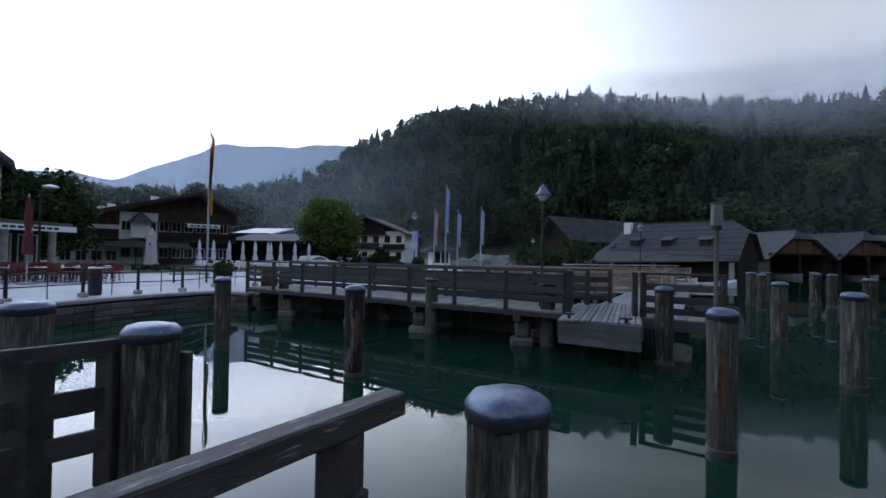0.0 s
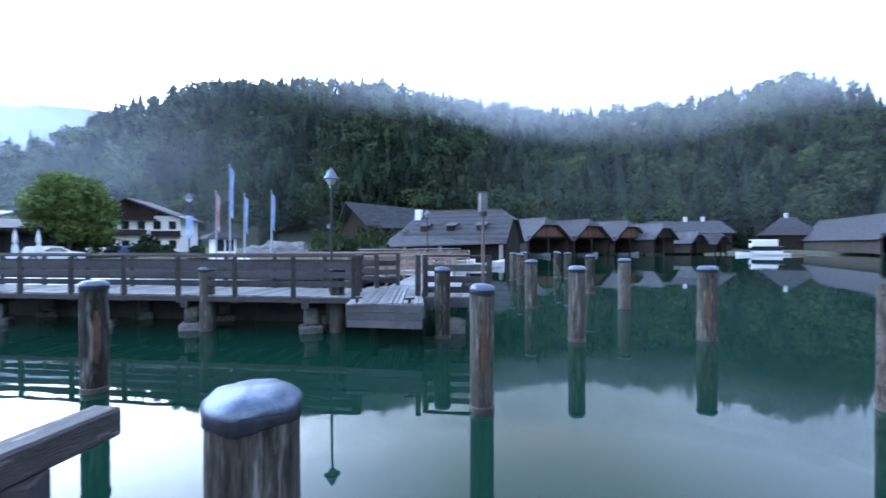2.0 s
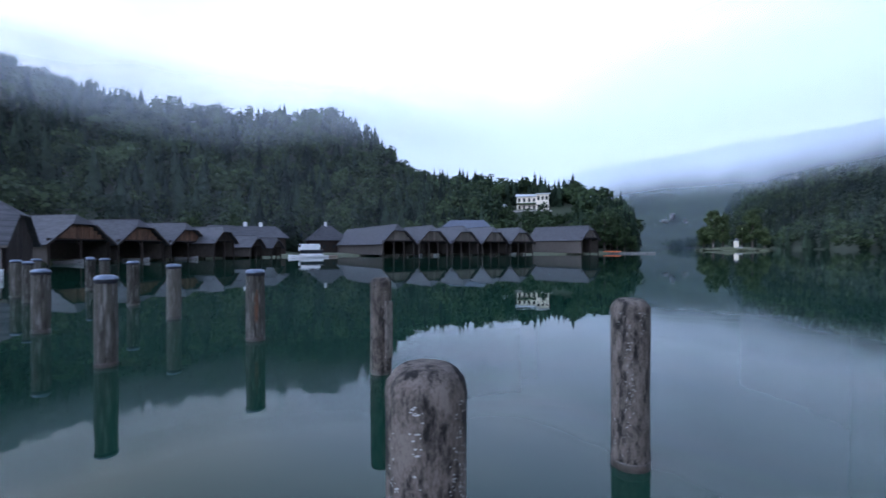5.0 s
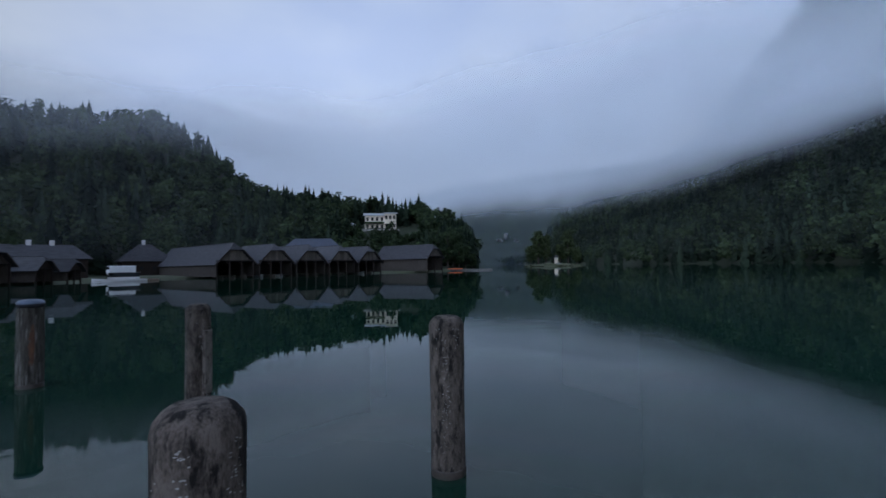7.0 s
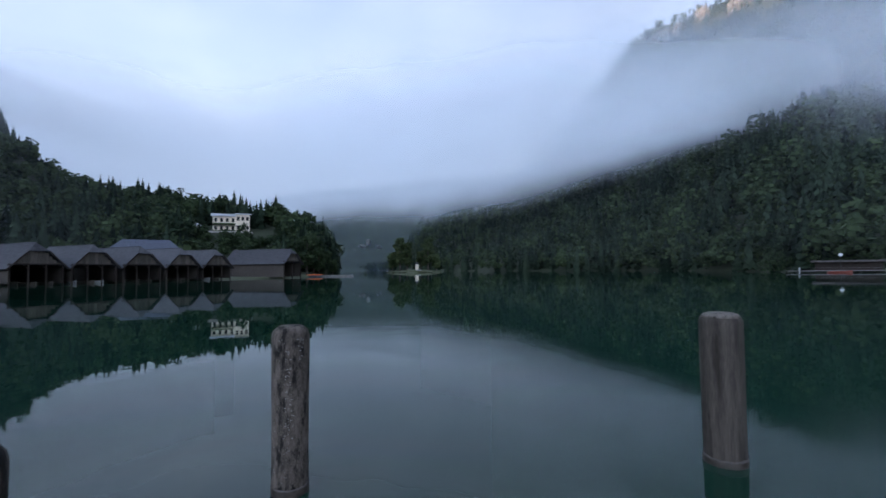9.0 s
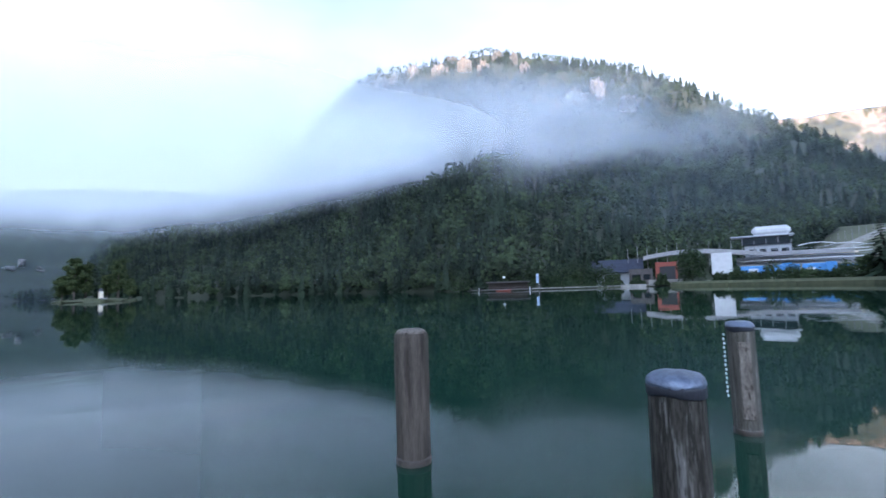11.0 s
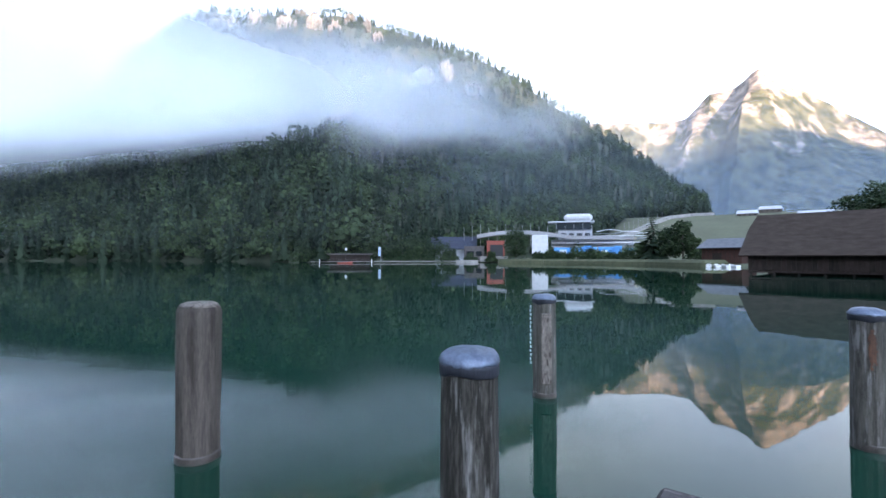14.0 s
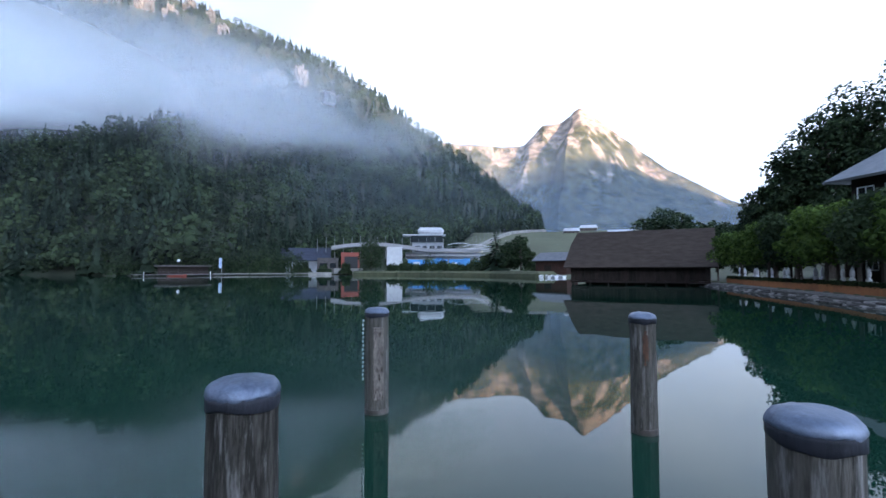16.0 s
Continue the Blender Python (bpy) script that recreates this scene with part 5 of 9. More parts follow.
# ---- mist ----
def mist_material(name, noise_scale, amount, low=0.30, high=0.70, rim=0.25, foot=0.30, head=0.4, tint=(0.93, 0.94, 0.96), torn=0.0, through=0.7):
    """Thin cloud: white droplets that scatter light, torn by noise, fading at the sheet's rims; tint and low amount
    paint haze.
    """
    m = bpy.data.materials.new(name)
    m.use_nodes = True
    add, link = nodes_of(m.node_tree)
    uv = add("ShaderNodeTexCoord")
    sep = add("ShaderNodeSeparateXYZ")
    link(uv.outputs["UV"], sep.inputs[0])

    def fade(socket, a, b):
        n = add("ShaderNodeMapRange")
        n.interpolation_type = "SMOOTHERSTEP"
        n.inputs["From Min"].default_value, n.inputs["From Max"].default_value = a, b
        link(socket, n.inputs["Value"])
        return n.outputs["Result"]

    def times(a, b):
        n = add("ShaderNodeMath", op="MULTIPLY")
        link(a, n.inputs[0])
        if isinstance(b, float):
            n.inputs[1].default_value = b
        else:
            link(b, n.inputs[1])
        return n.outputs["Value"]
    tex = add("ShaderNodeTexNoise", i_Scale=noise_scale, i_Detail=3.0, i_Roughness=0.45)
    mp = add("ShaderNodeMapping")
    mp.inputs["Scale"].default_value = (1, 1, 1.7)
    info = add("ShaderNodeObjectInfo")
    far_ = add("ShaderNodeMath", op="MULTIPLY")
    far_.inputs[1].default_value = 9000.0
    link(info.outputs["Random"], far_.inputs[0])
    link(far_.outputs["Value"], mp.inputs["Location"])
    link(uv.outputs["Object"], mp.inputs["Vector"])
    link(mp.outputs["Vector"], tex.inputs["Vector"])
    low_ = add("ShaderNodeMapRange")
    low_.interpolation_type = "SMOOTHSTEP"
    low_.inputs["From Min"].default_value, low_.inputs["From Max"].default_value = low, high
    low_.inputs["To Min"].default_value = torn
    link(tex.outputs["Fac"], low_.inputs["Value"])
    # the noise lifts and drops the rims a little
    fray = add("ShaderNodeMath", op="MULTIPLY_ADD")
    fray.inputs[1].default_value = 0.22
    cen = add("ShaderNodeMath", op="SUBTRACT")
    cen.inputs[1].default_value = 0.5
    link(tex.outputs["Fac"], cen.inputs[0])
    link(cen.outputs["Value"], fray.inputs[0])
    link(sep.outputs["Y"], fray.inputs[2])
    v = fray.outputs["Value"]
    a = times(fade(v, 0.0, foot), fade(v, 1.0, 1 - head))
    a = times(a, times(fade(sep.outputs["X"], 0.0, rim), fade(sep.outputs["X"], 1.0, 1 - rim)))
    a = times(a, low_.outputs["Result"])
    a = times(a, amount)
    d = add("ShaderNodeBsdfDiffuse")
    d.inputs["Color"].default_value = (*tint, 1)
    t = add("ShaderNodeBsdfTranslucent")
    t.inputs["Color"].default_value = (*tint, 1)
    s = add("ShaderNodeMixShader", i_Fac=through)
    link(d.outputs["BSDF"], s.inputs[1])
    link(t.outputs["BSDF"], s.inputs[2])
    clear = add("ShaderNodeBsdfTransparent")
    mix = add("ShaderNodeMixShader")
    link(a, mix.inputs["Fac"])
    link(clear.outputs["BSDF"], mix.inputs[1])
    link(s.outputs["Shader"], mix.inputs[2])
    link(mix.outputs["Shader"], add("ShaderNodeOutputMaterial").inputs["Surface"])
    return m


def mist(table, mat, label, steps=80, rows=10, lean=0.0):
    """A curved sheet of cloud: (side, distance, degrees up of its foot, degrees up of its head)."""
    t = np.array(sorted(table))
    s = np.linspace(t[0, 0], t[-1, 0], steps)
    soft = np.hanning(19)[1:-1] / np.hanning(19).sum()
    r, lo, hi = (np.convolve(np.pad(np.interp(s, t[:, 0], t[:, k]), 8, mode="edge"), soft, "valid") for k in (1, 2, 3))
    bm = bmesh.new()
    uvl = bm.loops.layers.uv.new("UVMap")
    grid = []
    for i in range(steps):
        col = []
        for j in range(rows):
            k = j / (rows - 1)
            e = lo[i] + (hi[i] - lo[i]) * k
            rr = r[i] * (1 + lean * k)
            col.append((bm.verts.new(at(s[i], rr, 2.2 + math.tan(radians(e)) * rr)), (i / (steps - 1), k)))
        grid.append(col)
    for i in range(steps - 1):
        for j in range(rows - 1):
            c = (grid[i][j], grid[i + 1][j], grid[i + 1][j + 1], grid[i][j + 1])
            f = bm.faces.new([q[0] for q in c])
            f.smooth = True
            for loop, q in zip(f.loops, c):
                loop[uvl].uv = q[1]
    ob = part("mist", bm, mat)
    return tagged(ob, label, "mist", kind="stuff")


# blue of the far air, put into the tint of the sheets
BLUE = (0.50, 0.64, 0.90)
MIST_FAREND = mist_material("painted_end_haze", 0.001, 0.09, -0.6, 0.1, rim=0.2, foot=0.06, head=0.3, tint=BLUE)
CLOUD = (0.86, 0.92, 1.0)
MIST_A = mist_material("cloud_bank", 0.0045, 0.24, 0.25, 0.6, rim=0.30, foot=0.30, head=0.5, tint=CLOUD, torn=0.8)
MIST_B = mist_material("torn_mist", 0.009, 0.24, 0.36, 0.64, rim=0.28, foot=0.45, head=0.5, tint=CLOUD, through=0.4)
MIST_L = mist_material("slope_cloud", 0.009, 0.24, 0.30, 0.60, rim=0.30, foot=0.34, head=0.5, tint=CLOUD, torn=0.28, through=0.35)
MIST_C = mist_material("hill_mist", 0.011, 0.24, 0.32, 0.60, rim=0.38, foot=0.62, head=0.25, tint=CLOUD, torn=0.1)
# distance haze of both mountains, painted as blue-tinted see-through sheets
MIST_HAZE = mist_material("painted_thin_haze", 0.001, 0.19, -0.6, 0.1, rim=0.05, foot=0.06, head=0.85, tint=(0.50, 0.66, 0.93))
MIST_HAZE_FAR = mist_material("painted_blue_haze", 0.001, 0.235, -0.6, 0.1, rim=0.03, foot=0.06, head=0.45, tint=(0.68, 0.78, 0.95))
MIST_VEIL = mist_material("painted_veil", 0.004, 0.045, -0.4, 0.5, rim=0.3, foot=0.65, head=0.1, tint=(0.62, 0.72, 0.86))
MIST_D = mist_material("dense_cloud", 0.005, 0.90, 0.10, 0.45, rim=0.27, foot=0.24, head=0.6, tint=CLOUD, torn=0.85, through=0.5)
mist([(8, 800, 3.0, 22), (-20, 790, 3.0, 22), (-56, 760, 2.0, 24), (-76, 740, 2.0, 26), (-86, 720, 3.0, 27), (-92, 680, 3.8, 28), (-100, 620, 4.4, 29), (-106, 580, 5.0, 30), (-112, 540, 6.0, 31),
      (-124, 490, 8.8, 31), (-132, 470, 10.8, 29), (-142, 460, 12.0, 27), (-166, 460, 12.0, 26)], MIST_D, "dense white cloud filling the end of the valley", steps=160, rows=16)
BANK = [(-66, 660, 6.0, 30), (-84, 640, 5.4, 34), (-92, 650, 5.0, 37), (-100, 590, 5.6, 38), (-110, 530, 7.0, 37), (-118, 480, 8.6, 34), (-128, 430, 10.0, 31), (-136, 425, 11.2, 30),
        (-144, 425, 11.8, 30), (-152, 425, 12.2, 30), (-163, 430, 12.6, 29), (-178, 434, 12.8, 27)]
mist(BANK, MIST_A, "low cloud bank lying over the lake and its slopes", steps=160, rows=16)
for k in range(2):
    mist([(-112, 390 - 12 * k, 7.0, 29), (-118, 370 - 12 * k, 8.4, 31), (-130, 354 - 12 * k, 10.2 + 0.6 * k, 32), (-138, 352 - 12 * k, 12.0 + 0.6 * k, 31.5), (-146, 352 - 12 * k, 12.6, 30.5 - k), (-156, 354 - 12 * k, 12.4, 28 - k), (-176 + 3 * k, 362 - 12 * k, 12.0, 26)],
         MIST_L, "cloud lying along the mountain side", steps=160, rows=16)
mist([(s - 5, 325, a - 2.5, b - 1) for s, r, a, b in BANK[7:]], MIST_B, "torn mist drifting along the mountain side")
for k in range(3):
    mist([(10 - 5 * k, 246 + 9 * k, 15.0 + k, 24), (-18, 238 + 9 * k, 12.0 + k, 22), (-32, 234 + 9 * k, 9.4 + k, 21), (-46, 236 + 9 * k, 8.4 + k, 20), (-58, 246 + 9 * k, 10.0 + k, 20), (-80, 262 + 9 * k, 8.6, 16)], MIST_C, "torn mist drifting over the wooded hilltop")
# pale sheets laid over the hill, painting haze that lifts its darks
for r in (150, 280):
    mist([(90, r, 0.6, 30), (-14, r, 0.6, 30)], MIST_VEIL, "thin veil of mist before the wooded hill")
# the east shore's haze, painted by a faint grey sheet
MIST_EAST = mist_material("painted_east_haze", 0.004, 0.04, -0.4, 0.5, rim=0.40, foot=0.10, head=0.45, tint=(0.66, 0.74, 0.84), through=0.4)
mist([(-14, 112, 0.6, 20), (-28, 114, 0.6, 20), (-42, 130, 0.6, 18), (-54, 150, 0.6, 17), (-66, 170, 0.6, 16), (-82, 176, 0.6, 14)], MIST_EAST, "thin grey haze before the wooded east shore")
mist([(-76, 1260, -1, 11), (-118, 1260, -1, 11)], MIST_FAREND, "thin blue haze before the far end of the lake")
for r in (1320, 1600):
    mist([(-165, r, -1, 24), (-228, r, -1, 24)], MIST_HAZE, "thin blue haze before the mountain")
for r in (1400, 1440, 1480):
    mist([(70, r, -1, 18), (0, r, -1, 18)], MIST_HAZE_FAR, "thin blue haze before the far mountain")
# slope and shore haze, painted the same way to lighten dark woods
MIST_SLOPE = mist_material("painted_slope_haze", 0.004, 0.075, -0.2, 0.5, rim=0.4, foot=0.45, head=0.3, tint=(0.62, 0.75, 0.90), through=0.4)
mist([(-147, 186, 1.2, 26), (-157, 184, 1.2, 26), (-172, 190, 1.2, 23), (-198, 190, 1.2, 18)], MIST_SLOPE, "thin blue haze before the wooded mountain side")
MIST_SHORE = mist_material("painted_shore_haze", 0.004, 0.016, -0.4, 0.5, rim=0.2, foot=0.12, head=0.4, tint=(0.66, 0.76, 0.90), through=0.4)
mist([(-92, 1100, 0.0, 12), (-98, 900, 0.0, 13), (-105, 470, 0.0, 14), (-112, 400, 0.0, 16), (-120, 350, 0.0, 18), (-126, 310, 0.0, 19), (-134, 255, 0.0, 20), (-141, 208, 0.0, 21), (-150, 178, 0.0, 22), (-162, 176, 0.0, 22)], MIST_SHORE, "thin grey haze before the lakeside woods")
# bright haze towards the sun, painted by two more tinted sheets
MIST_DAWN = mist_material("painted_dawn_haze", 0.003, 0.055, -0.4, 0.5, rim=0.4, foot=0.08, head=0.6, tint=(0.76, 0.84, 0.96), through=0.75)
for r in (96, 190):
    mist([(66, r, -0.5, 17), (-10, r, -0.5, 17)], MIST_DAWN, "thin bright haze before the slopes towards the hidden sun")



# ---- trees that stand alone ----
def leafy_tree(p, height, crown_r, crown_low, mat, label, leaf=0.3, n=2600, seed=0, lobes=16, name="tree", group="", squash=1.0):
    """A tapered trunk with limbs and a crown of separate leaf clumps with gaps."""
    rnd = random.Random(seed)
    ob = thing(name, Matrix.Translation(p), label, "tree", group)
    bm = bmesh.new()
    tr = max(0.07, height * 0.022)
    lathe([(tr * 1.5, -0.2), (tr * 1.05, height * 0.06), (tr, height * 0.3), (tr * 0.55, height * 0.62), (tr * 0.15, height * 0.9)], 10, bm, wobble=0.2, seed=seed)
    blobs = []
    for k in range(lobes):
        a = 2.4 * k + rnd.uniform(-0.4, 0.4)
        f = (k + 0.5) / lobes
        z = crown_low + (height - crown_low) * (0.12 + 0.80 * f)
        w = math.sqrt(max(0.05, 1 - ((z - crown_low) / (height - crown_low) * 2 - 0.85) ** 2 / 1.35))
        d = crown_r * w * rnd.uniform(0.35, 0.72)
        c = Vector((d * math.cos(a), d * math.sin(a), z))
        blobs.append((c, crown_r * rnd.uniform(0.28, 0.46)))
        s = Vector((0, 0, min(z - 0.15 * height, height * 0.75) if z > 0.35 * height else height * 0.22))
        tube(s, c, tr * 0.34, 5, bm, tr * 0.08)
    part("trunk", bm, M_BARK, ob)
    rng = np.random.default_rng(seed)
    which = rng.integers(0, lobes, n)
    cs = np.array([tuple(b[0]) for b in blobs])[which]
    rs = np.array([b[1] for b in blobs])[which]
    d = rng.normal(size=(n, 3)) + np.array([0, 0, 0.25])
    d /= np.linalg.norm(d, axis=1)[:, None]
    c = cs + d * (rs * rng.uniform(0.62, 1.06, n))[:, None] * np.array([1, 1, 0.8 * squash])
    nrm = d + rng.normal(size=(n, 3)) * 0.6
    nrm /= np.linalg.norm(nrm, axis=1)[:, None]
    u = np.cross(nrm, rng.normal(size=(n, 3)))
    u /= np.linalg.norm(u, axis=1)[:, None]
    v = np.cross(nrm, u)
    s = (leaf * rng.uniform(0.6, 1.3, n))[:, None]
    q = np.stack([c + u * s, c + v * s * 0.55, c - u * s, c - v * s * 0.55], 1).reshape(-1, 3)
    mesh_part("crown", np_mesh("crown", q, np.arange(4 * n).reshape(-1, 4), mat), None, ob)
    return ob


def bush(p, width, height, mat, label, seed, n=900, leaf=0.2, name="bush", long=1.0, turn=0.0):
    ob = thing(name, Matrix.Translation(p) @ pose(0, 0, 0, 0, 0, turn), label, "bush")
    rng = np.random.default_rng(seed)
    d = rng.normal(size=(n, 3))
    d[:, 2] = np.abs(d[:, 2])
    d /= np.linalg.norm(d, axis=1)[:, None]
    lump = 1 + 0.22 * np.sin(d[:, 0] * 7 + seed) * np.sin(d[:, 1] * 6) + 0.15 * np.sin(d[:, 2] * 9 + seed)
    c = d * (lump * rng.uniform(0.72, 1.0, n))[:, None] * np.array([width / 2 * long, width / 2, height])
    nrm = d + rng.normal(size=(n, 3)) * 0.6
    nrm /= np.linalg.norm(nrm, axis=1)[:, None]
    u = np.cross(nrm, rng.normal(size=(n, 3)))
    u /= np.linalg.norm(u, axis=1)[:, None]
    v = np.cross(nrm, u)
    s = (leaf * rng.uniform(0.6, 1.3, n))[:, None]
    q = np.stack([c + u * s, c + v * s * 0.6, c - u * s, c - v * s * 0.6], 1).reshape(-1, 3)
    mesh_part("foliage", np_mesh("foliage", q, np.arange(4 * n).reshape(-1, 4), mat), None, ob)
    part("stems", tube((0.05, 0, -0.1), (0, 0.1, height * 0.7), 0.06, 6, tube((-0.1, 0.05, -0.1), (-width * 0.2, 0, height * 0.6), 0.05, 6), 0.02), M_BARK, ob)
    return ob


def lone_conifer(p, height, label, seed, spread=0.2):
    rnd = random.Random(seed)
    ob = thing("conifer_tree", Matrix.Translation(p), label, "tree")
    part("trunk", lathe([(height * 0.018, -0.3), (height * 0.012, height * 0.5), (0.03, height * 0.97)], 8), M_BARK, ob)
    quads = []
    for k in range(22):
        f = k / 21
        z, r = 0.12 + 0.86 * f, spread * (1 - f) ** 0.8 * rnd.uniform(0.75, 1.2) + 0.01
        for b in range(11):
            a = 2 * math.pi * (b + rnd.random()) / 11
            rr = r * rnd.uniform(0.55, 1.15)
            c, s = math.cos(a), math.sin(a)
            for t in range(3):
                i0, i1 = 0.25 + 0.25 * t, 0.55 + 0.25 * t
                w = r * 0.16 * rnd.uniform(0.6, 1.3)
                p0, p1 = Vector((rr * i0 * c, rr * i0 * s, z - 0.05 * i0 * r * 4)), Vector((rr * i1 * c, rr * i1 * s, z - 0.06 * i1 * r * 5 + rnd.uniform(-0.01, 0.01)))
                sd = Vector((-s, c, 0)) * w
                quads.append((p0 - sd * 0.4, p1 - sd, p1 + Vector((c, s, -0.3)) * w, p0 + sd))
    q = np.array([[tuple(v * height) for v in quad] for quad in quads]).reshape(-1, 3)
    mesh_part("crown", np_mesh("crown", q, np.arange(len(q)).reshape(-1, 4), M_CONIFER), None, ob)
    return ob


# ---- village square ----
M_SIGNRED = material("red_cloth", (0.07, 0.008, 0.012), (0.155, 0.018, 0.024), 0.8, scale=4, fine=40, bump=0.3)
M_CLOTH = material("white_cloth", (0.52, 0.53, 0.56), (0.74, 0.75, 0.78), 0.85, scale=3, fine=30, bump=0.4, stain=(0.30, 0.33, 0.42), stain_scale=3.0, stain_edge=0.63)
M_FLAGBLUE = material("blue_white_cloth", (0.10, 0.22, 0.48), (0.62, 0.68, 0.78), 0.8, scale=1.6, fine=5, bump=0.2)
M_FLAGRED = material("red_white_cloth", (0.42, 0.04, 0.05), (0.68, 0.62, 0.64), 0.8, scale=1.6, fine=5, bump=0.2)
M_FLAGBLACK = material("black_cloth", (0.012, 0.012, 0.014), (0.03, 0.03, 0.032), 0.8)
M_FLAGGOLD = material("gold_cloth", (0.48, 0.27, 0.03), (0.66, 0.40, 0.06), 0.8)
M_ROOFDARK = material("dark_tile_roof", (0.045, 0.04, 0.04), (0.10, 0.09, 0.088), 0.85, scale=1.2, fine=9, bump=0.6)
M_ROOFPALE = material("pale_metal_roof", (0.34, 0.35, 0.37), (0.52, 0.53, 0.55), 0.5, scale=1, fine=12, bump=0.1)
M_CARWHITE = material("white_car_paint", (0.68, 0.69, 0.71), (0.78, 0.79, 0.80), 0.2, scale=1, fine=20, bump=0.0)
M_CARBLUE = material("blue_car_paint", (0.05, 0.09, 0.16), (0.08, 0.13, 0.22), 0.25, scale=1, fine=20, bump=0.0)
M_TYRE = material("tyre_rubber", (0.012, 0.012, 0.012), (0.03, 0.03, 0.03), 0.9)
M_LAMPGLASS = material("pale_lamp_glass", (0.45, 0.50, 0.48), (0.62, 0.66, 0.62), 0.25, scale=3, fine=20, bump=0.0)
M_LIGHTWOOD = material("new_timber", (0.16, 0.125, 0.10), (0.34, 0.27, 0.22), 0.8, scale=2, fine=20, bump=0.4, vary=0.3)
M_PALESTONE = material("pale_limestone", (0.36, 0.355, 0.35), (0.58, 0.57, 0.56), 0.85, scale=2, fine=16, bump=0.4)
M_GREYSTONE = material("grey_rock", (0.10, 0.10, 0.105), (0.30, 0.295, 0.29), 0.95, scale=0.7, fine=5, bump=0.9)


def wall_with_windows(ob, width, z0, z1, y, mat, cols, rows, win=(1.0, 1.2), frame_mat=None, x0=0.0, start=None, skip=()):
    """A wall along x with real openings and framed panes set back."""
    bm = bmesh.new()
    cw, rh = width / cols, (z1 - z0) / rows
    ww, hh = min(win[0], cw * 0.8), min(win[1], rh * 0.8)
    xs = [x0] + [x0 + cw * (c + 0.5) + k * ww / 2 for c in range(cols) for k in (-1, 1)] + [x0 + width]
    zs = [z0] + [z0 + rh * (r + 0.5) + k * hh / 2 for r in range(rows) for k in (-1, 1)] + [z1]
    nx, nz = len(xs) - 1, len(zs) - 1
    solid = {(i, j) for i in range(nx) for j in range(nz) if not (i % 2 and j % 2) or ((i - 1) // 2, (j - 1) // 2) in skip}
    front = [[bm.verts.new((x, y - 0.125, z)) for z in zs] for x in xs]
    rear = [[bm.verts.new((x, y + 0.125, z)) for z in zs] for x in xs]
    for i, j in solid:
        bm.faces.new((front[i][j], front[i + 1][j], front[i + 1][j + 1], front[i][j + 1]))
        bm.faces.new((rear[i][j], rear[i][j + 1], rear[i + 1][j + 1], rear[i + 1][j]))
        for di, dj, p, q in ((-1, 0, (i, j), (i, j + 1)), (1, 0, (i + 1, j + 1), (i + 1, j)), (0, -1, (i + 1, j), (i, j)), (0, 1, (i, j + 1), (i + 1, j + 1))):
            if (i + di, j + dj) not in solid:
                bm.faces.new((front[p[0]][p[1]], front[q[0]][q[1]], rear[q[0]][q[1]], rear[p[0]][p[1]]))
    bmesh.ops.recalc_face_normals(bm, faces=bm.faces)
    w = part("wall", bm, mat, ob)
    for c in range(cols):
        for r in range(rows):
            if (c, r) in skip:
                continue
            cx, cz = x0 + cw * (c + 0.5), z0 + rh * (r + 0.5)
            bmw = bmesh.new()
            for s in (-1, 1):
                box((0.08, 0.08, hh), (cx + s * (ww / 2 - 0.04), y - 0.06, cz), bm=bmw)
                box((ww - 0.16, 0.08, 0.08), (cx, y - 0.06, cz + s * (hh / 2 - 0.04)), bm=bmw)
            box((0.05, 0.06, hh - 0.16), (cx, y - 0.06, cz), bm=bmw)
            wn = part("window", bmw, frame_mat or M_WHITEPAINT, ob)
            part("pane", box((ww - 0.16, 0.02, hh - 0.16), (cx, y + 0.02, cz)), M_GLASS, wn)
    return w


M_INNWOOD = material("dark_reddish_boarding", (0.024, 0.014, 0.012), (0.085, 0.05, 0.042), 0.85, spec=0.2, scale=1.2, fine=12, stretch=(4, 4, 0.8), bump=0.5, vary=0.2)
M_INNROOF = material("grey_inn_roof", (0.11, 0.105, 0.105), (0.22, 0.21, 0.21), 0.85, scale=1.2, fine=9, bump=0.6)


